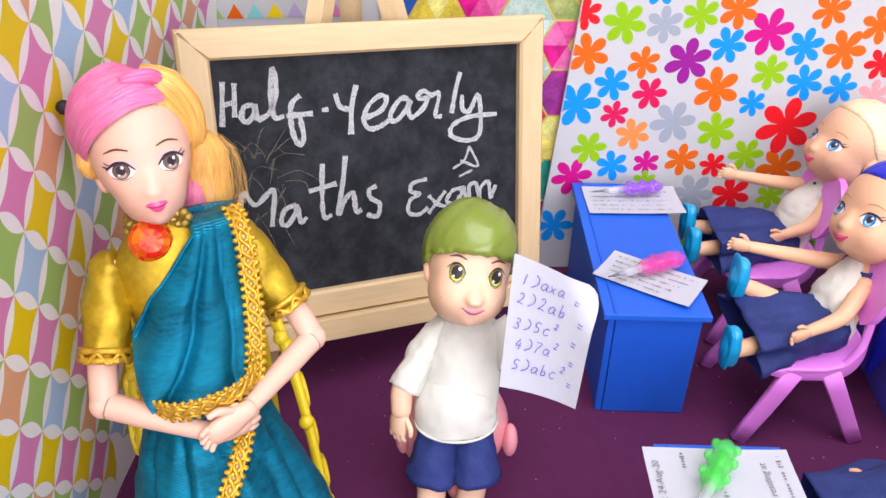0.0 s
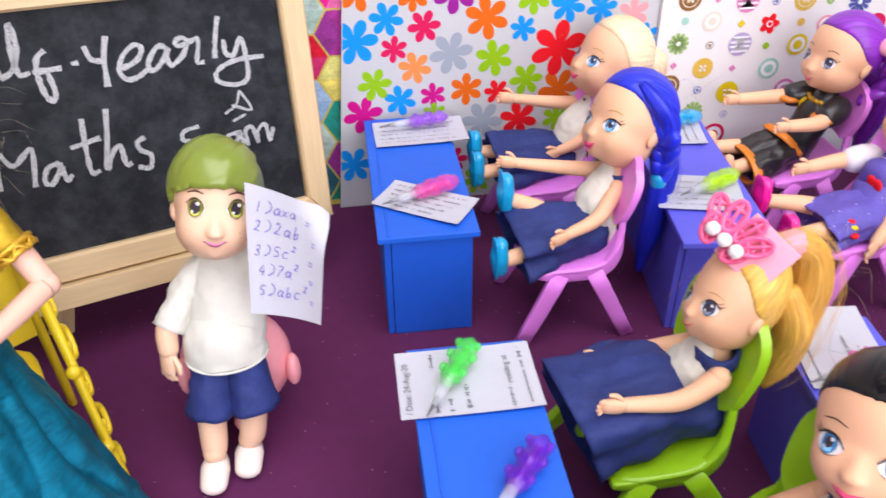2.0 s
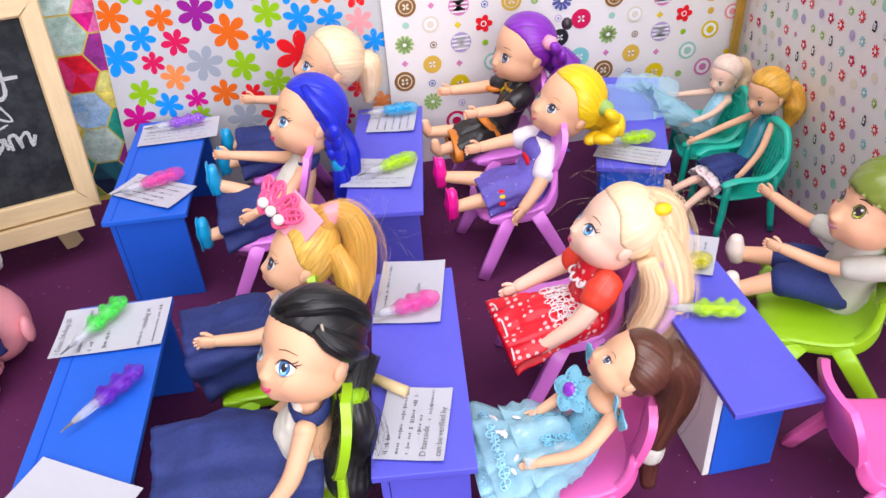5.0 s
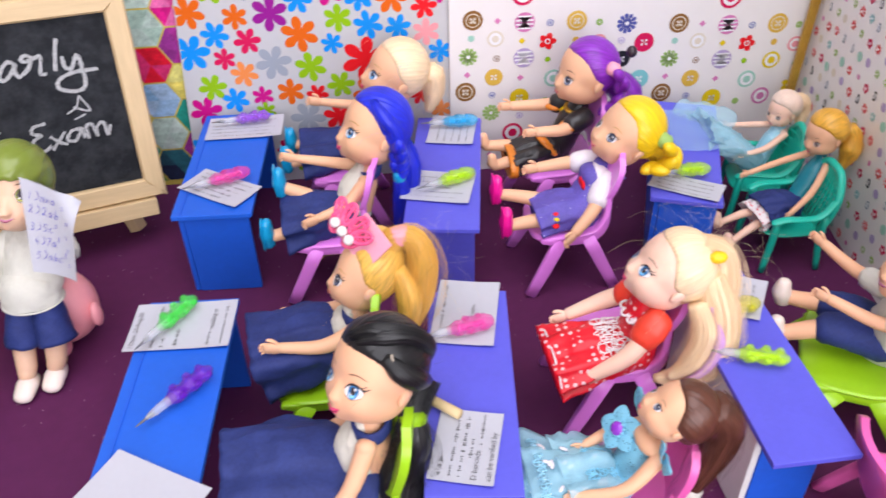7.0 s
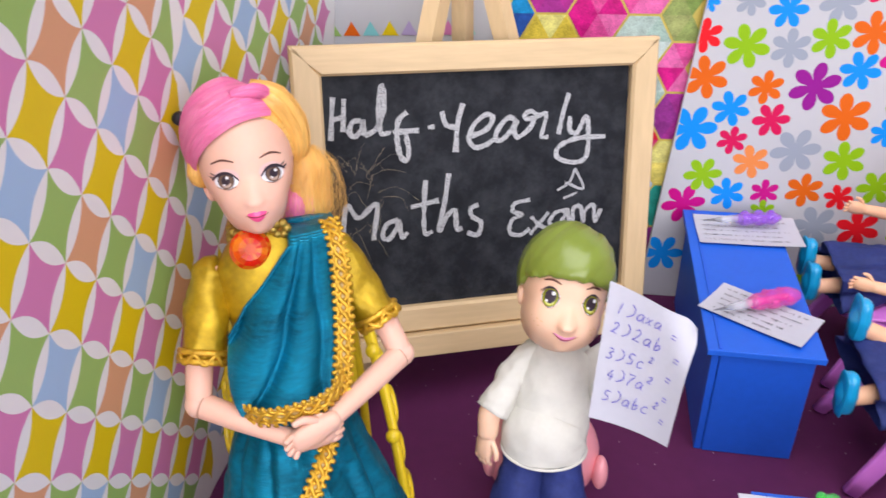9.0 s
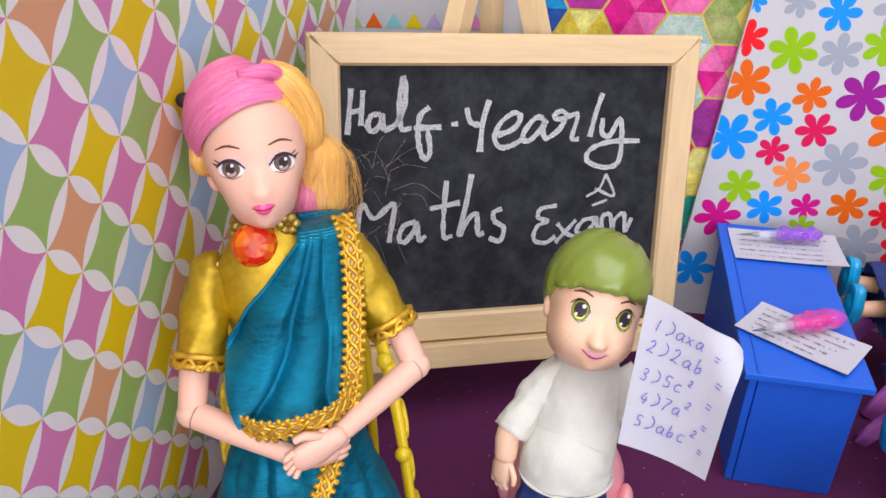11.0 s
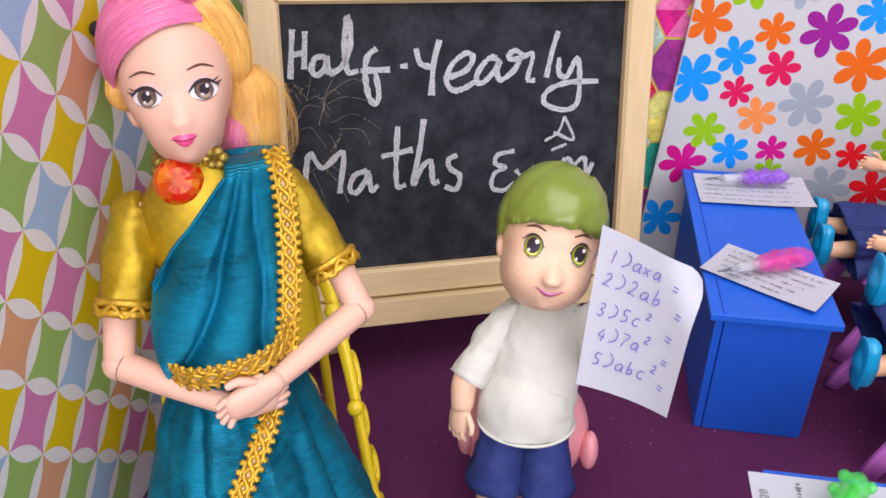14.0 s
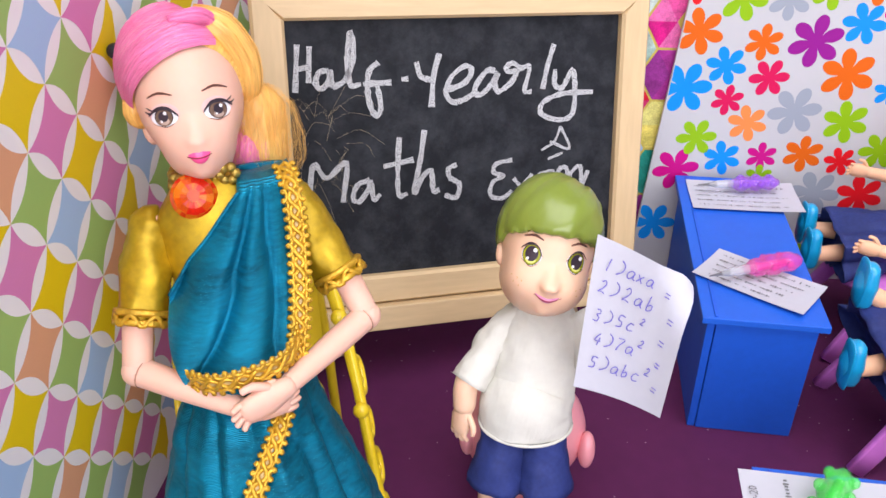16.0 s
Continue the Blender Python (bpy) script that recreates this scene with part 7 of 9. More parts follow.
def red_doll():
    b = Build()
    h, c = Vector((0.3440, -0.0610, 0.0405)), Vector((0.3599, -0.0603, 0.0942))
    neck = c + head_turn(168.8, 36.0, 8.6) @ Vector((-0.05, 0, -0.90)) * 0.0223
    thread = mat("white_lace_thread", (0.84, 0.78, 0.78), 0.8, vary=0.05)
    torso(b, h + Vector((0.001, 0, 0.004)), neck + Vector((0.001, 0, 0.003)), REDDOT, w=0.0130, d=0.0110, wrinkle=0.0014)
    b.tube([neck - Vector((0, 0, 0.004)), neck.lerp(c, 0.4)], [0.0046], SKIN_PALE, n=14, k=2)
    for s, hd in ((-1, (0.3160, -0.0800, 0.0480)), (1, (0.3160, -0.0400, 0.0540))):
        limb_arm(b, neck + Vector((0.001, s * 0.0122, -0.0030)), hd, (0.6, s, -0.4), 0.0105, SKIN_PALE, r=(0.0050, 0.0046, 0.0033), bend=0.004, sleeve=REDSILK, sleeve_to=0.24)
    w0, w1 = h + Vector((0.003, 0, 0.008)), h + Vector((-0.043, -0.002, 0.002))
    skirt(b, w0, w1, REDDOT, w0=0.014, w1=0.0235, h0=0.0115, h1=0.0085, wrinkle=0.002, folds=9, depth=0.0014)
    top = over_lap(w0, w1, (0.014, 0.0235), (0.0115, 0.0085))
    b.tube([top(0.975, v, 0.0004) for v in [-1 + 2 * i / 20 for i in range(21)]], [0.0005], thread, n=5, k=1, round_ends=False, wrinkle=0.0003, freq=900)
    lace_band(b, top, 0.14, 0.36, -0.9, 0.9, 7, thread, 3, rows=2, size=0.0030)
    lace_band(b, top, 0.40, 0.52, -0.70, 0.75, 6, thread, 5, rows=1, size=0.0034)
    for i in range(9):
        a = math.pi * (0.35 + 1.3 * i / 8)
        p = neck + Vector((0.0095 * math.cos(a) - 0.001, 0.0115 * math.sin(a), -0.0058))
        ring = [p + Vector((0.0024 * math.cos(q) * 0.8, 0.0024 * math.sin(q), 0.0010 * math.cos(q))) for q in [2 * math.pi * k / 12 for k in range(13)]]
        b.tube(ring, [0.0007], thread, n=6, k=1, round_ends=False)
    for i, (dy, dz) in enumerate(((-0.006, -0.0068), (-0.0095, -0.0062), (-0.0025, -0.0076))):
        b.ball(neck + Vector((-0.0095 + 0.4 * abs(dy + 0.004), dy, dz)), (0.0016, 0.0022, 0.0018), IRID, nu=12, nv=6)
    legs(b, h + Vector((-0.010, 0, 0.002)), [(0.3130, -0.0710, 0.0400), (0.3120, -0.0540, 0.0400)], SKIN_PALE, SHOE_PINK, shoe_size=0.0050)
    hd = Head(b, c, 168.8, 36.0, 8.6, 0.0223, SKIN_PALE)
    hd.face(IRIS_BLUE, BROW, LIP, mouth=(-41.5, 9.0, 5.0, 2.6))
    hd.hair(H_BLONDE, pole=(175, 66), lift=0.10, fine=0.7, keys=UPRIGHT_LINE)
    tie = hd.at(110, 60, 1.20)
    b.ball(tie, (0.0044, 0.0030, 0.0030), H_YELLOW, nu=14, nv=8)
    tail(b, [hd.out(0.35, -0.1, 0.80), hd.out(0.80, -0.15, 0.45), hd.out(0.92, -0.30, -0.15), hd.out(0.82, -0.48, -0.9), hd.out(0.70, -0.60, -1.7)], [0.0050, 0.0085, 0.0095, 0.0085, 0.004], H_BLONDE, 220, 9, loose=0.35)
    tail(b, [hd.out(0.55, -0.35, 0.1), hd.out(0.80, -0.65, -0.6), hd.out(0.90, -0.85, -1.4), hd.out(0.60, -0.98, -1.95), hd.out(0.10, -1.00, -2.20), hd.out(-0.45, -0.90, -2.30)], [0.0090, 0.0105, 0.0095, 0.0085, 0.0060, 0.002], H_BLONDE, 220, 10, loose=0.2)
    tail(b, [hd.out(0.55, -0.85, -0.3), hd.out(0.75, -1.15, -1.1), hd.out(0.50, -1.32, -1.7), hd.out(0.0, -1.3, -2.1)], [0.002, 0.0028, 0.0024, 0.001], mat("orchid_hair_streak", (0.66, 0.38, 0.66), 0.4, vary=0.2), 60, 12, loose=0.1)
    tail(b, [hd.out(0.9, 0.0, 0.0), hd.out(1.15, -0.1, -0.6), hd.out(1.25, -0.2, -1.5)], [0.007, 0.0070, 0.002], H_BLONDE, 110, 13, loose=0.5)
    tail(b, [hd.out(0.25, -0.80, -0.25), hd.out(0.42, -1.02, -0.9), hd.out(0.20, -1.14, -1.6), hd.out(-0.25, -1.15, -2.05)], [0.0045, 0.0062, 0.0055, 0.002], H_BLONDE, 160, 17, loose=0.35)
    flyaways(b, hd.out(0.8, -0.1, 0.2), 0.024, STRAND, 34, 11, thick=0.000028)
    flyaways(b, hd.out(0.3, -0.1, 0.5), 0.020, H_BLONDE, 50, 15, thick=0.00003)
    return finish(b, "doll", (h.x, h.y, 0), "pale blonde doll in red dotted dress with lace, seated")


red_doll()


def petal(b, base, tip, normal, width, material, cup=0.15, n=9):
    """A pointed petal of stiff glitter lace."""
    p0, p1, nn = Vector(base), Vector(tip), Vector(normal).normalized()
    d = p1 - p0
    s = d.cross(nn).normalized()
    rows = []
    for i in range(n):
        t = i / (n - 1)
        w = width * math.sin(math.pi * min(0.97, 0.12 + 0.85 * t)) ** 0.8
        rows.append([p0 + d * t + s * (w * u) + nn * (cup * d.length * math.sin(math.pi * t * 0.8) - abs(u) * w * 0.25 + 0.0002 * math.sin(i * 5 + u * 9)) for u in (-1, -0.5, 0, 0.5, 1)])
    b.grid(rows, material, closed=False)
    b.grid([[p - nn * 0.0005 for p in r] for r in rows], material, closed=False)
    edge = [r[0] for r in rows] + [r[-1] for r in rows[::-1]]
    b.tube(edge, [0.00035], material, n=5, k=1, round_ends=False)


def fairy_doll():
    b = Build()
    h, c, r = Vector((0.3120, -0.1370, 0.0400)), Vector((0.3320, -0.1441, 0.0929)), 0.0150
    neck = c + head_turn(155.6, 48.8, 14.5) @ Vector((-0.05, 0, -0.90)) * r
    torso(b, h + Vector((0.002, 0, 0.003)), neck - Vector((0, 0, 0.0065)), LACEBLUE, w=0.0095, d=0.0080, shoulder=0.0085)
    b.tube([neck - Vector((0, 0, 0.005)), neck.lerp(c, 0.4)], [0.0032], SKIN_WARM, n=12, k=2)
    b.ball(neck + Vector((0, 0, -0.0055)), (0.0062, 0.0094, 0.0042), SKIN_WARM, None, 16, 10)
    chest = Vector((0.3120, -0.1345, 0.0755))
    nn = Vector((-0.75, -0.25, 0.62)).normalized()
    e1 = nn.cross(Vector((0, 0, 1))).normalized()
    e2 = nn.cross(e1)
    for i in range(5):
        a = 2 * math.pi * i / 5 + 0.3
        d = e1 * math.cos(a) + e2 * math.sin(a)
        petal(b, chest + d * 0.0014, chest + d * 0.0098 - nn * 0.0016, nn, 0.0040, LACEBLUE)
    for i in range(10):
        a = 2 * math.pi * i / 10
        b.ball(chest + nn * 0.0008 + (e1 * math.cos(a) + e2 * math.sin(a)) * 0.0030, 0.0010, LACEBLUE, None, 8, 6)
    b.ball(chest + nn * 0.0012, (0.0032, 0.0032, 0.0018), GEM, Matrix((e1, e2, nn)).transposed(), 14, 8)
    # stiff lace wings at the shoulders
    for s in (-1, 1):
        base = neck + Vector((0.0030, s * 0.0080, -0.0080))
        petal(b, base, base + Vector((-0.0030, s * 0.0075, 0.0165)), (-1, -0.2 * s, 0.2), 0.0040, LACEBLUE)
        petal(b, base, base + Vector((-0.0015, s * 0.0130, 0.0075)), (-1, -0.2 * s, 0.2), 0.0036, LACEBLUE)
        limb_arm(b, neck + Vector((0.001, s * 0.0092, -0.0070)), (0.2930, -0.1530, 0.0590) if s < 0 else (0.3000, -0.1290, 0.0600), (0.3, s, -0.6), 0.0075, SKIN_WARM, r=(0.0034, 0.0028, 0.0020), bend=0.005)
    w0, w1 = h + Vector((0.001, 0, 0.006)), h + Vector((-0.040, 0.001, 0.000))
    skirt(b, w0, w1, ICE, w0=0.0105, w1=0.021, h0=0.0095, h1=0.010, wrinkle=0.0022, folds=8, depth=0.0014)
    skirt(b, w0, h + Vector((-0.036, -0.001, 0.003)), TULLE, w0=0.0120, w1=0.026, h0=0.0115, h1=0.0130, wrinkle=0.004, folds=10, depth=0.0028)
    skirt(b, w0, h + Vector((-0.022, -0.002, 0.006)), TULLE, w0=0.0125, w1=0.022, h0=0.0125, h1=0.0150, wrinkle=0.004, folds=12, depth=0.0030)
    top = over_lap(w0, h + Vector((-0.036, -0.001, 0.003)), (0.012, 0.026), (0.0125, 0.0140))
    lace_band(b, top, 0.10, 0.42, -0.5, 0.5, 7, LACEBLUE, 8, rows=3, size=0.0018)
    lace_band(b, top, 0.90, 0.98, -0.9, 0.9, 12, ICE, 9, rows=1, size=0.0018)
    rng = random.Random(4)
    for i in range(16):
        p = top(rng.uniform(0.1, 0.9), rng.uniform(-0.8, 0.8), 0.0012)
        b.ball(p, (0.0020, 0.0009, 0.0003), IRID, Matrix.Rotation(rng.uniform(0, 3), 3, "Z"), 8, 6)
    hd = Head(b, c, 155.6, 48.8, 14.5, r, SKIN_WARM)
    hd.face(IRIS_SLATE, BROW, LIP, eye=(24.5, -16, 9, 6.2), brow_at=13, lashes=1.8, mouth=(-41.5, 8, 4.0, 2.4))
    hd.hair(H_BROWN, pole=(170, 5), lift=0.18, keys=UPRIGHT_LINE)
    tail(b, [hd.out(0.75, -0.10, 0.3), hd.out(1.15, -0.20, -0.35), hd.out(1.10, -0.30, -1.2), (0.3425, -0.1500, 0.0560), (0.3405, -0.1500, 0.0460), (0.3420, -0.1500, 0.0280)], [0.0080, 0.0088, 0.0075, 0.0046, 0.0046, 0.0036], H_BROWN, 170, 13, loose=0.25, wave=0.25)
    b.tube([(0.3412, -0.1500, 0.0515), (0.3406, -0.1500, 0.0475)], [0.0056], SHIRT, n=14, k=2)
    return finish(b, "doll", (h.x, h.y, 0), "chestnut-haired doll in sky blue lace and tulle, seated")


fairy_doll()


# by the east wall
def gown_doll():
    b = Build()
    h, c = Vector((0.4920, 0.1180, 0.0290)), Vector((0.5093, 0.1247, 0.0723))
    neck = c + head_turn(199.0, 1.8, 2.1) @ Vector((-0.05, 0, -0.90)) * 0.0125
    torso(b, h + Vector((0, 0, 0.002)), neck - Vector((0, 0, 0.001)), ICE, w=0.0075, d=0.0062, shoulder=0.0070)
    b.tube([neck - Vector((0, 0, 0.004)), neck + Vector((0, 0, 0.004))], [0.0025], SKIN_PALE, n=10, k=2)
    b.ball(neck + Vector((0, 0, -0.004)), (0.0048, 0.0072, 0.0026), SKIN_PALE, None, 12, 8)
    for s, hd in ((-1, (0.4760, 0.1080, 0.0480)), (1, (0.4755, 0.1350, 0.0570))):
        limb_arm(b, neck + Vector((0, s * 0.0075, -0.0045)), hd, (0.3, s, -0.5), 0.0065, SKIN_PALE, r=(0.0025, 0.0022, 0.0017), bend=0.003)
    b.tube([(0.4720, 0.1290, 0.0640), (0.4570, 0.1400, 0.0650), (0.4450, 0.1500, 0.0645)], [(0.008, 0.003), (0.009, 0.003), (0.007, 0.002)], VEIL, n=24, k=6, wrinkle=0.003, freq=140)
    skirt(b, h + Vector((0.001, 0, 0.006)), (0.4480, 0.1200, 0.0640), TULLE, w0=0.009, w1=0.022, h0=0.008, h1=0.009, wrinkle=0.003, folds=7, depth=0.0016)
    skirt(b, h + Vector((0.001, 0, 0.005)), (0.4560, 0.1200, 0.0600), ICE, w0=0.0085, w1=0.015, h0=0.0075, h1=0.006, wrinkle=0.002)
    # the train, spread over the desk
    rows = []
    for i in range(15):
        t = i / 14
        row = []
        for j in range(15):
            k = j / 14
            x = 0.466 - 0.036 * t + 0.004 * k * (1 - t) - 0.006 * k * t
            y = 0.148 - 0.056 * k + 0.004 * t
            row.append(Vector((x, y, DESK_H + 0.0012 + 0.0030 * abs(noise.noise(Vector((t * 4, k * 4, 2)))) + 0.0012 * math.sin(7 * k + 3 * t) ** 2)))
        rows.append(row)
    b.grid(rows, VEIL, closed=False)
    hd = Head(b, c, 199.0, 1.8, 2.1, 0.0125, SKIN_PALE)
    hd.face(IRIS_BROWN, BROW, LIP, eye=(24.5, -16, 9.5, 6.6), mouth=(-41.5, 8, 3.4, 2.5), lashes=2.2)
    hd.hair(mat("ash_blonde_hair", (0.80, 0.62, 0.50), 0.4, vary=0.2, scale=140, bump=0.5, bump_scale=900), pole=(180, 40), front=33, lift=0.22)
    tail(b, [hd.local(-0.5, 0.0, 0.45), hd.local(-0.95, 0.2, 0.30), hd.local(-1.05, 0.35, -0.30), hd.out(0.70, -0.60, -1.0)], [0.005, 0.0062, 0.0055, 0.002], H_BLONDE, 70, 16, loose=0.3)
    return finish(b, "doll", (h.x, h.y, 0), "ash-blonde doll in ice blue gown with tulle train, seated")


gown_doll()


def teal_doll():
    b = Build()
    h, c = Vector((0.4930, 0.0640, 0.0290)), Vector((0.5129, 0.0770, 0.0800))
    neck = c + head_turn(191.2, -1.3, 4.8) @ Vector((-0.05, 0, -0.90)) * 0.0148
    torso(b, h + Vector((0.001, 0, 0.002)), neck - Vector((0, 0, 0.004)), TEALSATIN, w=0.0080, d=0.0068, shoulder=0.0078)
    b.tube([neck - Vector((0, 0, 0.004)), neck + Vector((0, 0, 0.004))], [0.0026], SKIN_WARM, n=10, k=2)
    b.ball(neck + Vector((0, 0, -0.005)), (0.0050, 0.0078, 0.0034), SKIN_PALE, None, 12, 8)
    for s, hd in ((-1, (0.4850, 0.0480, 0.0400)), (1, (0.4720, 0.0860, 0.0480))):
        limb_arm(b, neck + Vector((0, s * 0.0080, -0.0045)), hd, (0.3, s, -0.5), 0.0068, SKIN_WARM, r=(0.0025, 0.0023, 0.0018), bend=0.003)
    skirt(b, h + Vector((0.003, 0, 0.005)), h + Vector((-0.022, -0.003, 0.004)), NAVY, w0=0.0090, w1=0.0150, h0=0.0085, h1=0.0088, wrinkle=0.002, folds=8)
    skirt(b, h + Vector((-0.010, -0.001, 0.002)), h + Vector((-0.0265, -0.003, 0.001)), LACE, w0=0.0100, w1=0.0145, h0=0.0060, h1=0.0075, wrinkle=0.002, folds=9)
    legs(b, h + Vector((-0.010, 0, 0.002)), [(0.4470, 0.0480, 0.0190), (0.4440, 0.0620, 0.0260)], SKIN_PALE, SHOE_BLUE, spread=0.004, r=(0.0032, 0.0028, 0.0020), barefoot=True)
    hd = Head(b, c, 191.2, -1.3, 4.8, 0.0148, SKIN_WARM)
    hd.face(IRIS_BROWN, BROW, LIP, eye=(24.5, -16, 9.5, 6.8), mouth=(-41.5, 8, 3.4, 2.5), lashes=2.2)
    hd.hair(H_ORANGE, pole=(178, 20), front=34, lift=0.20)
    tail(b, [hd.local(-0.8, 0.2, 0.2), hd.out(1.15, -0.3, -0.6), hd.out(0.95, -0.35, -1.7)], [0.006, 0.0075, 0.003], H_ORANGE, 80, 14, wave=0.6, loose=0.2)
    return finish(b, "doll", (h.x, h.y, 0), "ginger-haired doll in teal top and navy skirt, seated")


teal_doll()


def moulded_hair(hd, material, seed=0):
    """Hair cast in one piece: a thick cap, its locks swept from the crown to the fringe."""
    hd.hair(material, pole=(150, 70), lift=0.10, groove=0.045, waves=5, n=220, edge=1.09, twist=1.1, jag=1.6, fine=0.0, seed=seed,
            keys=[(0, 12), (30, 11), (52, 9), (66, 5), (78, -3), (90, -5), (102, -20), (140, -34), (180, -40)])


def freckles(hd):
    for s in (-1, 1):
        for da, de in ((0, 0), (5, 1.5), (9, -2), (3, -4), (12, 2.5)):
            hd.spot(s * (26 + da), -30 + de, 0.55, 0.55, BROW_GOLD, 1.003, n=8)


def seated_boy():
    b = Build()
    h, c = Vector((0.4760, -0.0700, 0.0390)), Vector((0.4760, -0.0830, 0.0990))
    fwd, side = Vector((-0.86, 0.51, 0)), Vector((0.51, 0.86, 0))
    neck = c + Vector((-0.002, 0, -0.0185))
    torso(b, h + Vector((0.001, 0, 0.002)), neck - Vector((0, 0, 0.001)), SHIRT, w=0.0150, d=0.0120, shoulder=0.0135, wrinkle=0.0015)
    b.tube([neck - Vector((0, 0, 0.004)), neck.lerp(c, 0.4)], [0.0050], SKIN_WARM, n=12, k=2)
    for s, hd in ((-1, (0.4430, -0.0650, 0.0700)), (1, (0.4580, -0.0280, 0.0750))):
        limb_arm(b, neck + Vector((0.001, s * 0.0125, -0.0070)), hd, (0.2, s * 0.6, -0.8), 0.0095, SKIN_WARM, bend=0.005, sleeve=SHIRT, sleeve_to=0.36)
    for s in (-1, 1):
        k = h + fwd * 0.028 + side * (s * 0.0095) + Vector((0, 0, 0.010))
        f = k + fwd * 0.021 + side * (s * 0.003) + Vector((0, 0, -0.003 - 0.006 * (s < 0)))
        b.tube([h + side * (s * 0.007) + Vector((0, 0, 0.006)), h + fwd * 0.014 + side * (s * 0.009) + Vector((0, 0, 0.010)), k], [(0.0095, 0.0085), (0.0092, 0.0085), (0.0085, 0.0080)], NAVY, n=16, k=5, wrinkle=0.0014, freq=150)
        b.tube([k, k.lerp(f, 0.5), f], [0.0052, 0.0048, 0.0040], SKIN_WARM, n=12, k=4)
        b.tube([f + Vector((-0.001, 0, -0.002)), f + Vector((-0.003, 0, 0.004)), f + Vector((-0.003, 0, 0.010))], [0.0046, 0.0052, 0.0036], SHOE_WHITE, n=12, k=3)
    hd = Head(b, c, 176, 24, 0, 0.0226, SKIN_WARM, slim=0.85, ear=-14, jaw=-0.07, nose=1.3)
    hd.face(IRIS_OLIVE, BROW, LIP_MAUVE, eye=(22, -8, 10.2, 10.2), brow_at=15.5, brow_tilt=0.9, lashes=1.8, mouth=(-39, 12, 2.8, 2.6), iris_size=0.92, brow_w=2.4, pupil=0.66, wing=False)
    freckles(hd)
    moulded_hair(hd, H_GREEN, 2)
    return finish(b, "doll", (h.x, h.y, 0), "boy doll with moulded olive hair and white shirt, seated")


seated_boy()


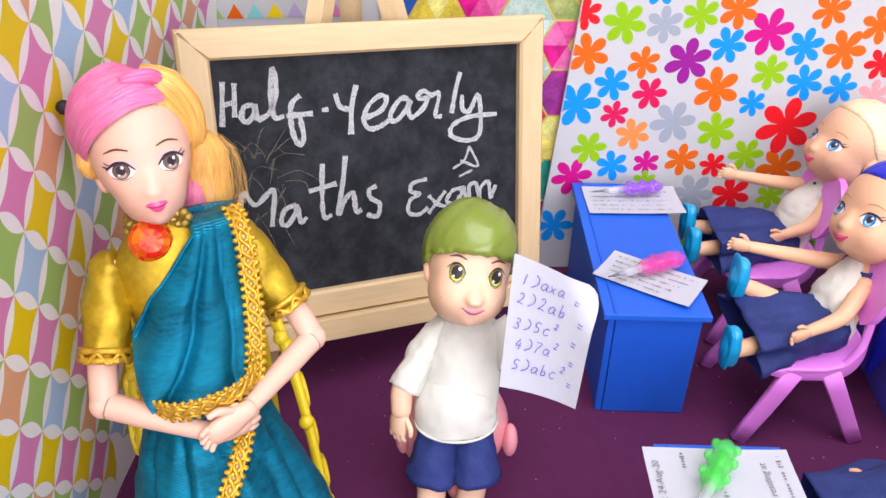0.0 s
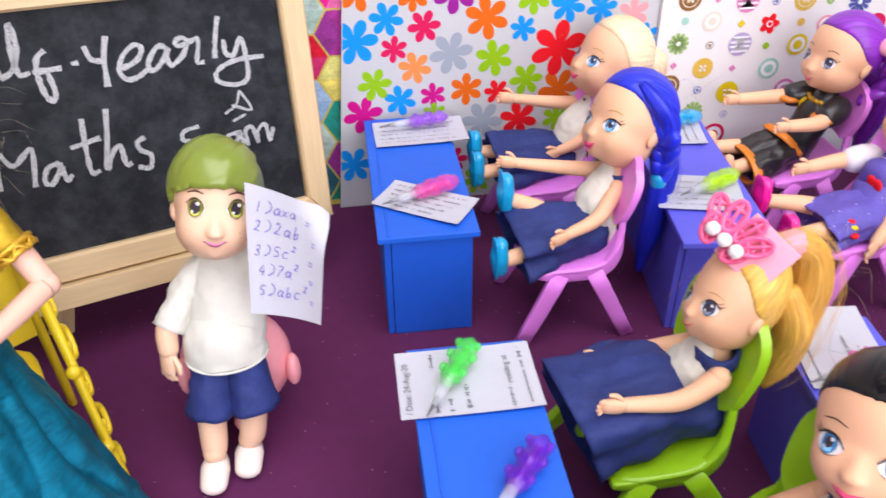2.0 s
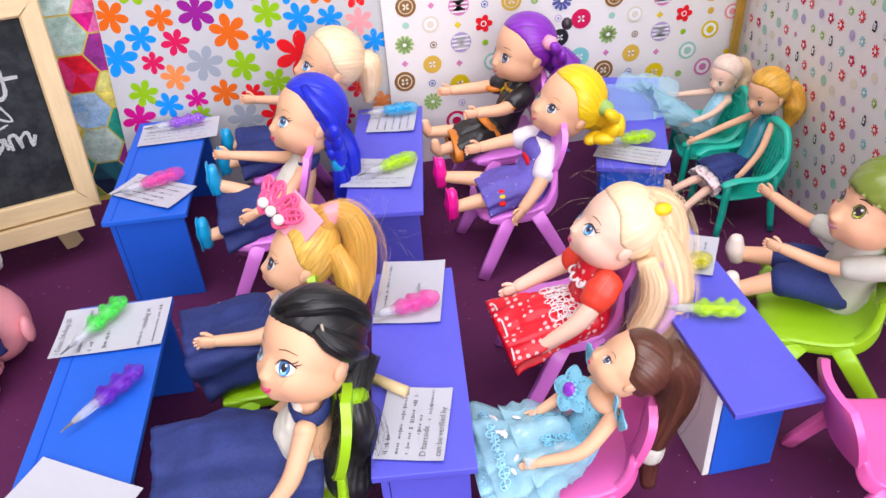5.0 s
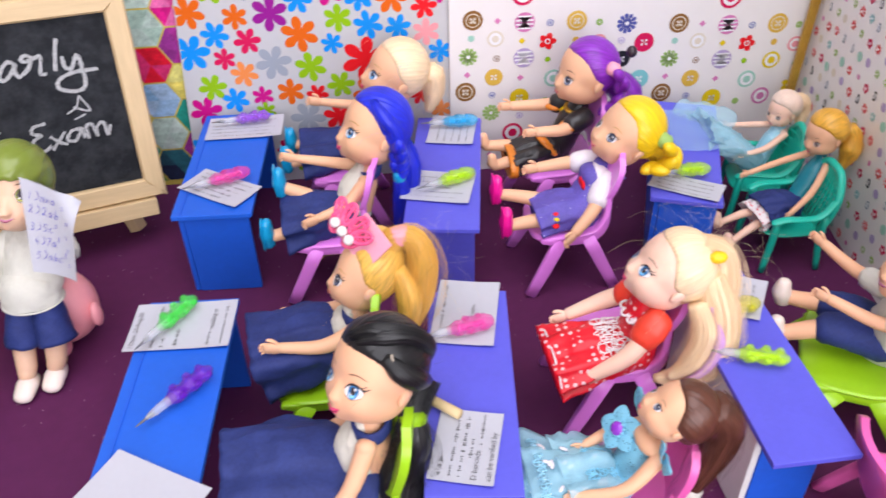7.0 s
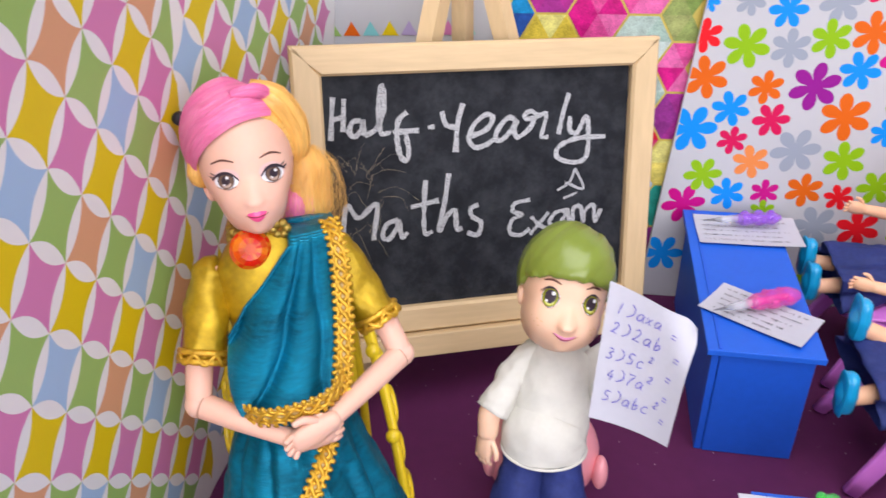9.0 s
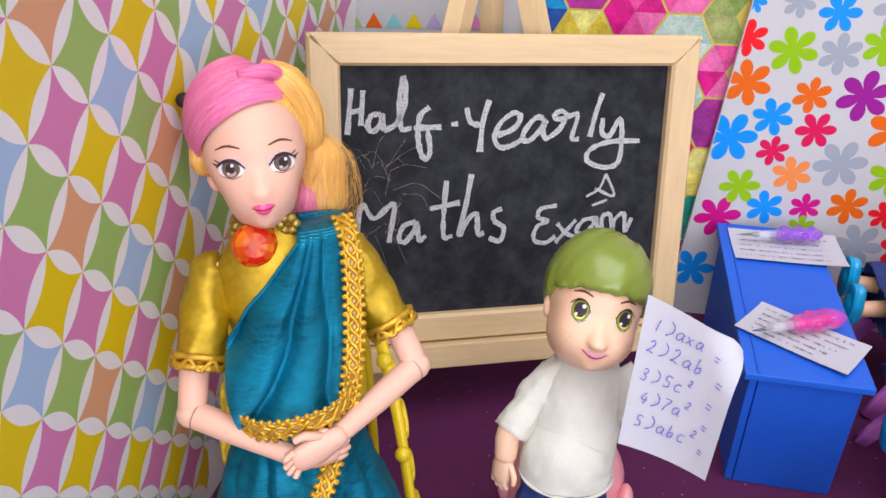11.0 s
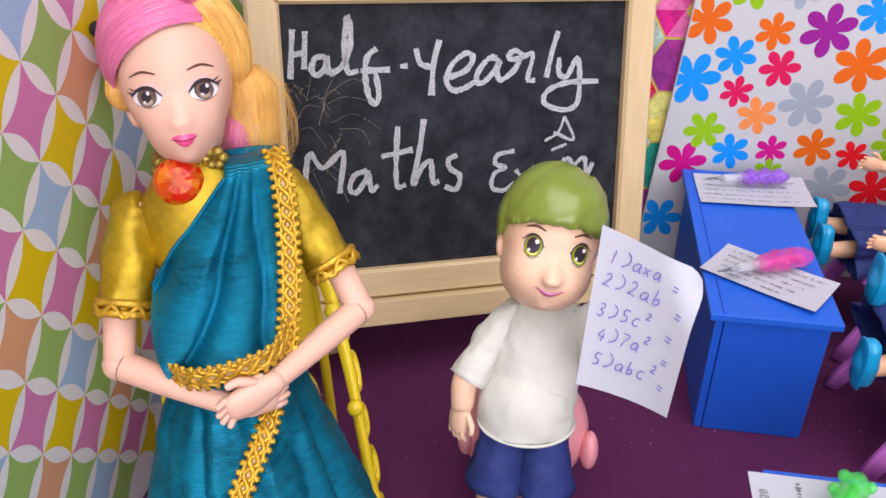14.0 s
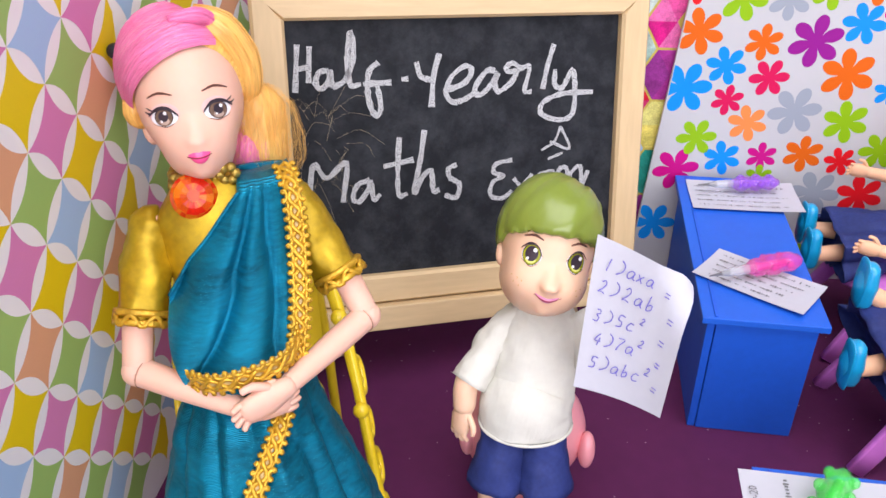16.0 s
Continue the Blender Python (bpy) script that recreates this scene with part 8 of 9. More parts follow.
def standing_boy():
    b = Build()
    c = Vector((0.0313, 0.0414, 0.1085))
    neck = Vector((0.0330, 0.0395, 0.0890))
    hip = Vector((0.0270, 0.0190, 0.0480))
    side = (1, 0, 0)
    b.tube([hip, hip + Vector((0, 0.0016, 0.0080)), hip.lerp(neck, 0.30), hip.lerp(neck, 0.55), hip.lerp(neck, 0.80), hip.lerp(neck, 0.93), neck], [(0.0164, 0.0128), (0.0160, 0.0124), (0.0154, 0.0120), (0.0146, 0.0115), (0.0138, 0.0104), (0.0106, 0.0085), (0.0072, 0.0066)], SHIRT, n=64, k=9, side=side, wrinkle=0.0010, freq=120, round_ends=False)
    for at, rx, ry, w in ((neck, 0.0074, 0.0068, 0.0009), (hip + Vector((0, 0, 0.0016)), 0.0165, 0.0129, 0.0006)):
        ring = [at + Vector((rx * math.cos(a), ry * math.sin(a), 0)) for a in [2 * math.pi * i / 24 for i in range(25)]]
        b.tube(ring, [w], SHIRT, n=6, k=2, round_ends=False)
    b.tube([neck - Vector((0, 0, 0.003)), neck.lerp(c, 0.45)], [0.0062, 0.0058], SKIN_BOY, n=14, k=2)
    # arms: one hanging, one behind the note
    sh = neck + Vector((-0.0125, -0.003, -0.0100))
    el, wr = Vector((0.0068, 0.0225, 0.0660)), Vector((0.0050, 0.0175, 0.0560))
    b.tube([sh, el, wr], [0.0048, 0.0046, 0.0040], SKIN_BOY, n=14, k=5)
    hand(b, wr, (-0.15, -0.25, -1), (0.7, -0.7, 0), 0.0135, SKIN_BOY)
    b.tube([sh + Vector((0.004, 0.001, 0.004)), sh.lerp(el, 0.3) + Vector((-0.0008, 0, 0.001)), sh.lerp(el, 0.7), el + Vector((-0.0005, -0.001, -0.0025))], [(0.0062, 0.0066), (0.0060, 0.0062), (0.0060, 0.0060), (0.0064, 0.0062)], SHIRT, n=28, k=6, wrinkle=0.0017, freq=190, round_ends=False)
    sh = neck + Vector((0.0125, -0.003, -0.0100))
    wr = Vector((0.0500, 0.0130, 0.0830))
    el = Vector((0.0505, 0.0250, 0.0730))
    b.tube([sh, el, wr], [0.0048, 0.0044, 0.0036], SKIN_BOY, n=14, k=5)
    hand(b, wr, (0.25, -0.5, 0.8), (-0.7, 0.2, 0), 0.0105, SKIN_BOY)
    b.tube([sh + Vector((-0.004, 0.001, 0.004)), sh.lerp(el, 0.5), el], [(0.0068, 0.0072), (0.0070, 0.0068), (0.0068, 0.0066)], SHIRT, n=20, k=6, wrinkle=0.0016, freq=180, round_ends=False)
    # shorts, legs, shoes
    for s, foot in ((-1, Vector((0.0160, -0.0040, 0.0045))), (1, Vector((0.0300, 0.0020, 0.0045)))):
        top = hip + Vector((s * 0.0060, 0.001, 0.003))
        knee = hip + Vector((s * 0.0088 - 0.001, -0.0080, -0.0225))
        b.tube([top, top.lerp(knee, 0.5), knee], [(0.0078, 0.0094), (0.0088, 0.0106), (0.0106, 0.0116)], NAVY, n=36, k=6, side=side, wrinkle=0.0016, freq=150, round_ends=False)
        b.tube([knee + Vector((0, 0, 0.006)), knee.lerp(foot, 0.5), foot + Vector((0, 0.004, 0.006))], [0.0062, 0.0056, 0.0046], SKIN_BOY, n=14, k=5)
        b.tube([foot + Vector((0.0, 0.007, 0.000)), foot + Vector((-0.0003, 0.001, 0.0010)), foot + Vector((-0.001, -0.006, -0.0008))], [(0.0050, 0.0045), (0.0062, 0.0050), (0.0056, 0.0036)], SHOE_WHITE, n=18, k=5, side=side)
    hd = Head(b, c, -81.7, 30.3, -12.7, 0.0239, SKIN_BOY, slim=0.87, ear=-14, jaw=-0.07, nose=1.6)
    hd.face(IRIS_OLIVE, BROW, LIP_MAUVE, eye=(22, -8, 10.2, 10.2), brow_at=15.5, brow_tilt=0.9, lashes=2.0, mouth=(-39, 12, 2.8, 2.6), iris_size=0.92, brow_w=2.4, pupil=0.66, wing=False)
    freckles(hd)
    moulded_hair(hd, H_GREEN)
    return finish(b, "doll", (hip.x, hip.y, 0), "boy doll with moulded olive hair, white shirt and navy shorts, standing", group="")


standing_boy()


# pen strokes of each sign in a unit box: x,y pairs, strokes parted by ;
PEN = {
    "1": "0.1,0.9 0.1,0", ")": "0.1,1 0.5,0.75 0.5,0.3 0.05,-0.05", "a": "0.6,0.5 0.3,0.55 0.05,0.3 0.15,0.02 0.45,0.1 0.62,0.5;0.62,0.5 0.6,0.15 0.78,0.02",
    "x": "0.05,0.55 0.6,0;0.6,0.55 0.05,0", "=": "0.05,0.35 0.55,0.33;0.08,0.1 0.55,0.08", "2": "0.05,0.75 0.3,0.95 0.5,0.7 0.3,0.3 0.02,0.02 0.3,0.08 0.65,0.02",
    "b": "0.1,1 0.12,0.1 0.3,0 0.55,0.2 0.45,0.48 0.15,0.3", "3": "0.05,0.9 0.35,0.95 0.45,0.7 0.2,0.5 0.5,0.35 0.4,0.02 0.02,0.05", "5": "0.6,0.95 0.15,0.95 0.1,0.55 0.45,0.5 0.5,0.15 0.05,0",
    "c": "0.5,0.5 0.2,0.5 0.02,0.2 0.2,0 0.55,0.1", "4": "0.3,0.95 0.02,0.35 0.6,0.38;0.42,0.65 0.4,0", "7": "0.02,0.9 0.6,0.95 0.3,0.4 0.2,-0.05",
    "^": "0.05,0.5 0.2,0.62 0.32,0.5 0.2,0.3 0.02,0.12 0.4,0.14"}


def note():
    """The hand-written question sheet held before the boy doll."""
    tl, tr, bl, br = Vector((0.0455, 0.0185, 0.1285)), Vector((0.0740, 0.0040, 0.1215)), Vector((0.0425, 0.0060, 0.0795)), Vector((0.0665, -0.0100, 0.0815))
    u = ((tr - tl) + (br - bl)).normalized()
    v = ((tl - bl) + (tr - br)) * 0.5
    v = (v - u * v.dot(u)).normalized()
    n = u.cross(v)
    o = (tl + tr + bl + br) / 4
    m = Matrix((u, v, n)).transposed().to_4x4()
    m.translation = o
    inv = m.inverted()
    c = [inv @ p for p in (bl, br, tl, tr)]
    e = Build()
    rows = []
    for i in range(15):
        t = i / 14
        row = []
        for j in range(13):
            s = j / 12
            p = c[0].lerp(c[1], s).lerp(c[2].lerp(c[3], s), t)
            p.z = 0.0025 * (2 * s - 1) ** 2 - 0.0010 - 0.0045 * max(0, s + t - 1.55) ** 2 * 10
            if s + t > 1.82:
                p = p - Vector((0.0022, 0.0030, 0)) * ((s + t - 1.82) / 0.18) ** 1.5
            row.append(p)
        rows.append(row)
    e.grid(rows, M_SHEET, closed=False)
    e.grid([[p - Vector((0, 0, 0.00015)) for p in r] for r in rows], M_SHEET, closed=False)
    ob = e.make("question_sheet")
    ob.matrix_world = m
    tagged(ob, "white paper sheet with five sums in blue pen", "paper")
    w, h = (tr - tl).length, (tl - bl).length

    def at(s, t):
        p = c[0].lerp(c[1], s).lerp(c[2].lerp(c[3], s), t)
        p.z = 0.0025 * (2 * s - 1) ** 2 - 0.0010 + 0.0004
        return p
    rng = random.Random(12)
    for words, s0, t0, s1, t1 in (("1)axa =", 0.13, 0.81, 0.74, 0.845), ("2)2ab =", 0.09, 0.665, 0.82, 0.685), ("3)5c^ =", 0.085, 0.475, 0.78, 0.515), ("4)7a^ =", 0.13, 0.325, 0.80, 0.36), ("5)abc^=", 0.12, 0.165, 0.82, 0.185)):
        e = Build()
        for i, ch in enumerate(words):
            if ch == " ":
                continue
            f = i / (len(words) - 1)
            o2 = at(s0 + (s1 - s0) * f, t0 + (t1 - t0) * f)
            size = 0.0046 * rng.uniform(0.9, 1.08)
            rise = 0.0026 if ch == "^" else -0.0012 if ch == "=" else 0.0
            for stroke in PEN[ch].split(";"):
                pts = []
                for xy in stroke.split():
                    px, py = (float(v) for v in xy.split(","))
                    dx = size * (0.75 * px + 0.12 * py)
                    q = o2 + Vector((dx, size * py + rise - 0.08 * size * px, 0))
                    q.z = at(s0 + (s1 - s0) * f + dx / w, t0).z + 0.0004
                    pts.append(q)
                ribbon(e, pts, 0.00034, M_PEN_INK, (0, 0, 1), 0.3, k=4)
        e.make("pen_line", parent=ob)


note()

# ---- the teacher doll in a sari ----
# the silk's sparkle is put into the colour as pale specks
SARI = weave(mat("teal_raw_silk", (0.001, 0.19, 0.31), 0.40, metal=0.72, vary=0.6, scale=60, stretch=(0.5, 0.5, 2.2), spots=((0.03, 0.34, 0.46), 1300, 0.15, 1.0)), 1150, 0.5, "Z")
BLOUSE = weave(mat("gold_satin", (0.46, 0.30, 0.012), 0.34, metal=0.55, vary=0.3, scale=60), 1000, 0.22, "DIAGONAL")
COLLAR = mat("antique_gold_cord", (0.38, 0.26, 0.05), 0.3, metal=0.7, vary=0.5, scale=700, bump=0.6, bump_scale=1200)
JEWEL = mat("orange_cut_glass", (1.0, 0.09, 0.006), 0.06, vary=0.5, scale=260, coat=0.25, through_light=0.25)
SKIN_T = mat("ivory_doll_vinyl", (0.80, 0.475, 0.355), 0.55, vary=0.03, scale=40, sss=0.12)
JOINT = mat("shaded_joint_seam", (0.42, 0.22, 0.15), 0.6)
H_GOLD = hair_mat("golden_nylon_hair", (0.86, 0.49, 0.12), vary=0.25)
# brighter and darker copies of the jewel's glass: facet glints put into colour
JEWEL_LIGHT = mat("orange_cut_glass_bright", (1.0, 0.19, 0.012), 0.06, vary=0.4, scale=260, coat=0.25, through_light=0.25)
JEWEL_DEEP = mat("orange_cut_glass_dark", (0.75, 0.02, 0.004), 0.06, vary=0.4, scale=260, coat=0.25, through_light=0.25)
H_PINK_LIGHT = hair_mat("pale_pink_nylon_hair", (0.92, 0.34, 0.50), vary=0.2)
H_PINK_T = hair_mat("pink_nylon_hair", (0.95, 0.21, 0.44), 0.30, vary=0.30)


ZARI_BASE = mat("beige_net_braid", (0.50, 0.36, 0.14), 0.5, vary=0.4, scale=600, bump=0.6, bump_scale=1500)


def zari(b, pts, width, side=(1, 0, 0), beads=0.0021):
    """A gold border: curled cords along both edges and two that cross over a flat net band."""
    path = spline(pts, 16)
    s = Vector(side)
    strip_band(b, pts, width * 0.8, 0.0005, ZARI_BASE, side)
    frames, run = [], 0.0
    for i, p in enumerate(path):
        if i:
            run += (p - path[i - 1]).length
        d = (path[min(i + 1, len(path) - 1)] - path[max(i - 1, 0)]).normalized()
        x = (s - d * s.dot(d)).normalized()
        frames.append((p, d, x, d.cross(x), run))
    total = run

    def at(r):
        k = 0
        while k < len(frames) - 2 and frames[k + 1][4] < r:
            k += 1
        p0, p1 = frames[k], frames[k + 1]
        t = (r - p0[4]) / max(1e-9, p1[4] - p0[4])
        return p0[0].lerp(p1[0], t), p0[1], p0[2], p0[3]
    n = int(total / 0.00032)
    flip = 1 if frames[0][3].dot(Vector((0.36, -0.93, 0.2))) > 0 else -1
    for phase in (0, math.pi):
        cord = []
        for i in range(n):
            r = total * i / (n - 1)
            p, d, x, nn = at(r)
            q = r / (width * 1.2) * math.pi + phase + 0.5 * noise.noise(Vector((r * 300, phase, 0)))
            cord.append(p + x * (width * 0.40 * math.sin(q)) + nn * flip * (0.0007 + 0.0003 * math.cos(q)))
        b.tube(cord, [0.00072], GOLDCORD, n=6, k=1, round_ends=False)
    for sg in (-1, 1):
        curl = []
        for i in range(n):
            r = total * i / (n - 1)
            p, d, x, nn = at(r)
            q = r / 0.0026 * 2 * math.pi
            curl.append(p + x * (sg * width * (0.76 + 0.24 * math.sin(q) + 0.08 * noise.noise(Vector((r * 500, sg, 1))))) + d * (0.0009 * math.cos(q)) + nn * flip * (0.0006 + 0.0002 * math.sin(q * 0.5)))
        b.tube(curl, [0.00066], GOLDCORD, n=5, k=1, round_ends=False)


def teacher():
    b = Build()
    F = Vector((0.36, -0.93, 0)).normalized()          # facing
    S = Vector((0.93, 0.36, 0)).normalized()           # towards her left arm
    Z = Vector((0, 0, 1))
    waist = Vector((-0.0612, -0.0085, 0.1035))

    def Q(s_, f, z):
        return waist + S * s_ + F * f + Z * z
    chest, neck = Q(-0.0010, -0.0100, 0.0245), Q(-0.0050, -0.0180, 0.0480)
    head = Vector((-0.0755, 0.0181, 0.1665))

    def P(base, s=0, f=0, z=0):
        return base + S * s + F * f + Z * z

    def bust(z):
        """How far forward the front of her body lies, leaning back in the chair."""
        return 0.0192 - 0.55 * z
    # blouse and neck
    b.tube([P(waist, 0, 0, -0.006), waist, waist.lerp(chest, 0.5), chest, chest.lerp(neck, 0.55), neck], [(0.0140, 0.0105), (0.0128, 0.0095), (0.0150, 0.0115), (0.0170, 0.0125), (0.0165, 0.0100), (0.0062, 0.0055)], BLOUSE, n=26, k=5, side=S, wrinkle=0.0006, freq=170)
    b.tube([neck - Z * 0.004, neck + Z * 0.002, head + head_turn(-68.2, 27.1, 2.4) @ Vector((-0.10, 0, -0.55)) * 0.0243], [0.0052, 0.0048, 0.0050], SKIN_T, n=14, k=3)
    for i in range(16):
        a = 2 * math.pi * i / 16
        b.ball(P(neck, 0.0068 * math.cos(a), 0.0064 * math.sin(a), -0.0005), 0.0018, COLLAR, nu=8, nv=6)
        b.ball(P(neck, 0.0074 * math.cos(a + 0.2), 0.0070 * math.sin(a + 0.2), -0.0035), 0.0017, COLLAR, nu=8, nv=6)
    j = P(neck, -0.0015, 0.0088, -0.0040)
    q = Matrix((S, Z, -F)).transposed()
    JN, JU = (F * 0.86 + Z * 0.5).normalized(), (Z * 0.86 - F * 0.5).normalized()
    rings = [(0.0064, 0.0), (0.0066, 0.0010), (0.0055, 0.0026), (0.0036, 0.0036), (0.0018, 0.0040)]
    for ri in range(4):
        (r0, d0), (r1, d1) = rings[ri], rings[ri + 1]
        for i in range(12):
            a0, a1, am = 2 * math.pi * i / 12, 2 * math.pi * (i + 1) / 12, 2 * math.pi * (i + 0.5) / 12

            def gp(r, d, a):
                return j + S * (r * math.cos(a)) + JU * (r * math.sin(a)) + JN * d
            # tones alternate over the facets in place of reflections
            glass = (JEWEL, JEWEL_LIGHT, JEWEL, JEWEL_DEEP, JEWEL_LIGHT, JEWEL, JEWEL_DEEP)
            if ri % 2:
                b.grid([[gp(r0, d0, a0), gp(r0, d0, am)], [gp(r1, d1, a0), gp(r1, d1, am)]], glass[(i * 3 + ri) % 7], closed=False)
                b.grid([[gp(r0, d0, am), gp(r0, d0, a1)], [gp(r1, d1 - 0.0003, am), gp(r1, d1, a1)]], glass[(i * 5 + ri + 2) % 7], closed=False)
            else:
                b.grid([[gp(r0, d0, a0), gp(r0, d0, a1)], [gp(r1, d1, a0), gp(r1, d1, a1)]], glass[(i * 4 + ri) % 7], closed=False)
    b.grid([[j + (S * math.cos(2 * math.pi * i / 12) + JU * math.sin(2 * math.pi * i / 12)) * 0.0018 + JN * 0.0040 for i in range(12)]], JEWEL, True, True)
    b.grid([[j + (S * math.cos(2 * math.pi * i / 12) + JU * math.sin(2 * math.pi * i / 12)) * 0.0064 for i in range(12)]], GOLDCORD, True, True)
    k = P(neck, 0.0085, 0.0062, 0.0005)
    for i in range(6):
        a = 2 * math.pi * i / 6
        b.ball(k + S * 0.0022 * math.cos(a) + Z * 0.0022 * math.sin(a), (0.0016, 0.0016, 0.0014), COLLAR, q, 8, 6)
    # arms crossed at the wrists
    sR, sL = Q(-0.0200, -0.0150, 0.0345), Q(0.0205, -0.0150, 0.0365)
    eR, eL = Q(-0.0300, 0.0080, -0.0005), Q(0.0380, 0.0040, 0.0025)
    wR, wL = Q(-0.0010, 0.0270, -0.0060), Q(0.0090, 0.0275, -0.0010)
    for s, e, w, aim, thumb in ((sR, eR, wR, S * 1 - F * 0.05 + Z * 0.05, Z), (sL, eL, wL, -S * 1 + F * 0.30 - Z * 0.30, Z)):
        b.tube([s, s.lerp(e, 0.5) + (s - chest).normalized() * 0.0015, e], [0.0050, 0.0046, 0.0042], SKIN_T, n=14, k=5)
        b.ball(e, 0.0045, SKIN_T, nu=16, nv=12)
        seam = (w - e).normalized()
        sx_, sy_ = seam.orthogonal().normalized(), seam.cross(seam.orthogonal()).normalized()
        b.tube([e + seam * 0.0022 + (sx_ * math.cos(a) + sy_ * math.sin(a)) * 0.0043 for a in [2 * math.pi * i / 24 for i in range(25)]], [0.00016], JOINT, n=4, k=1, round_ends=False)
        b.tube([e, e.lerp(w, 0.4), w], [0.0042, 0.0040, 0.0029], SKIN_T, n=14, k=5)
        hand(b, w, aim, thumb, 0.0150, SKIN_T)
        c = s.lerp(e, 0.66)
        b.tube([s + (s - e).normalized() * 0.003 - (s - chest).normalized() * 0.003, s, s.lerp(e, 0.3), c], [(0.0012, 0.0012), (0.0062, 0.0064), (0.0072, 0.0069), (0.0068, 0.0066)], BLOUSE, n=26, k=7, wrinkle=0.0018, freq=170, round_ends=False)
        d = (e - s).normalized()
        x = d.cross(F).normalized()
        y = d.cross(x)
        for row in range(2):
            ring = [c - d * (0.0014 * row * 2 - 0.0006) + (x * math.cos(a) + y * math.sin(a)) * (0.0072 + 0.0004 * math.sin(9 * a)) for a in [2 * math.pi * i / 30 for i in range(31)]]
            b.tube(ring, [0.0011], GOLDCORD, n=6, k=1, round_ends=False)
        ring = [c + d * 0.0016 * math.sin(7 * a) + (x * math.cos(a) + y * math.sin(a)) * 0.0076 for a in [2 * math.pi * i / 42 for i in range(43)]]
        b.tube(ring, [0.0008], GOLDCORD, n=5, k=1, round_ends=False)
    # sari over the shoulder: pleats fan out from her left shoulder to her right side
    rows = []
    for i in range(49):
        u = i / 48
        low_s, low_z = -0.0165 + 0.0315 * u, -0.0008 - 0.0015 * math.sin(math.pi * u)
        top_s = -0.0172 + 0.0229 * min(1, u / 0.60) + 0.0155 * max(0, u - 0.60) / 0.40
        top_z = 0.0215 + 0.0245 * min(1, u / 0.60) ** 0.9 + 0.0005 * max(0, u - 0.6)
        row = []
        for jj in range(41):
            v = jj / 40
            s_, z_ = low_s + (top_s - low_s) * v, low_z + (top_z - low_z) * v
            s_ -= 0.0022 * math.sin(math.pi * v) ** 1.2 * (1 - u)
            round_ = 0.0075 * (1 - math.sqrt(max(0.03, 1 - min(1, (s_ - 0.001) / 0.0215) ** 2)))
            far = math.hypot(s_ - 0.014, z_ - 0.056)
            fan = math.atan2(z_ - 0.056, s_ - 0.014)
            left = min(1, max(0, (-1.45 - fan) / 0.25))
            w_ = fan * 19 + 1.6 * noise.noise(Vector((fan * 5, far * 60, 0)))
            ridge = abs(math.sin(w_ * 0.5)) ** 0.7 * 2 - 1
            fold = 0.0025 * ridge * left * min(1, far / 0.022) + 0.0004 * noise.noise(Vector((s_ * 180, z_ * 60, 3)))
            swell = 0.0036 * math.sin(math.pi * v) * math.sin(math.pi * min(1, 0.2 + u * 0.8))
            row.append(Q(s_, bust(z_) - round_ + fold + swell + 0.0014, z_))
        for k_ in (0.25, 0.5, 0.75, 1.0):
            if u >= 0.60:
                row.append(Q(top_s, bust(top_z) - round_ + 0.0014 - 0.016 * k_, top_z + 0.0020 * math.sin(math.pi * k_ * 0.7) - 0.003 * k_ * k_))
            else:
                row.append(row[40] - F * 0.0022 * k_ - Z * 0.0010 * k_)
        rows.append(row)
    b.grid(rows, SARI, closed=False)
    b.grid([[p - F * 0.0010 for p in r[:41]] for r in rows], SARI, closed=False)
    b.grid([[r[0] for r in rows], [r[0] - F * 0.0010 for r in rows]], SARI, closed=False)
    b.grid([rows[0], [p - F * 0.0030 for p in rows[0]]], SARI, closed=False)
    b.tube([r[40] for r in rows[:30]], [0.0006], SARI, n=6, k=1, round_ends=False)
    b.tube([Q(0.0130, -0.0220, 0.0452), Q(0.0120, -0.0290, 0.0400), Q(0.0100, -0.0280, 0.0150)], [(0.0078, 0.0009)], SARI, n=16, k=6, side=S, round_ends=False)
    # border along the front edge and round the waist
    zari(b, [Q(0.0195, -0.0150, 0.0475), Q(0.0205, -0.0050, 0.0440), Q(0.0200, 0.0025, 0.0310), Q(0.0182, 0.0110, 0.0170), Q(0.0150, 0.0178, 0.0030), Q(0.0130, 0.0205, -0.0040)], 0.0031, side=S)
    zari(b, [Q(-0.0185, 0.0080, 0.0010), Q(-0.0160, 0.0165, 0.0014), Q(-0.0090, 0.0236, 0.0028), Q(0.0010, 0.0258, 0.0048), Q(0.0110, 0.0236, 0.0066), Q(0.0165, 0.0135, 0.0080)], 0.0036, side=Z)
    # skirt: hips on the seat, knees forward, cloth falling to the floor
    centre = [Q(0, 0.002, -0.003), Q(0, 0.006, -0.014), Q(0, 0.016, -0.028), Q(0.001, 0.030, -0.050), Q(0.004, 0.040, -0.078), Q(0.005, 0.045, -0.1025)]
    wide = [(0.0140, 0.0135), (0.0185, 0.0210), (0.0240, 0.0290), (0.0315, 0.0340), (0.0375, 0.0355), (0.0430, 0.0360)]
    path = spline(centre, 12)
    rows, n = [], 180
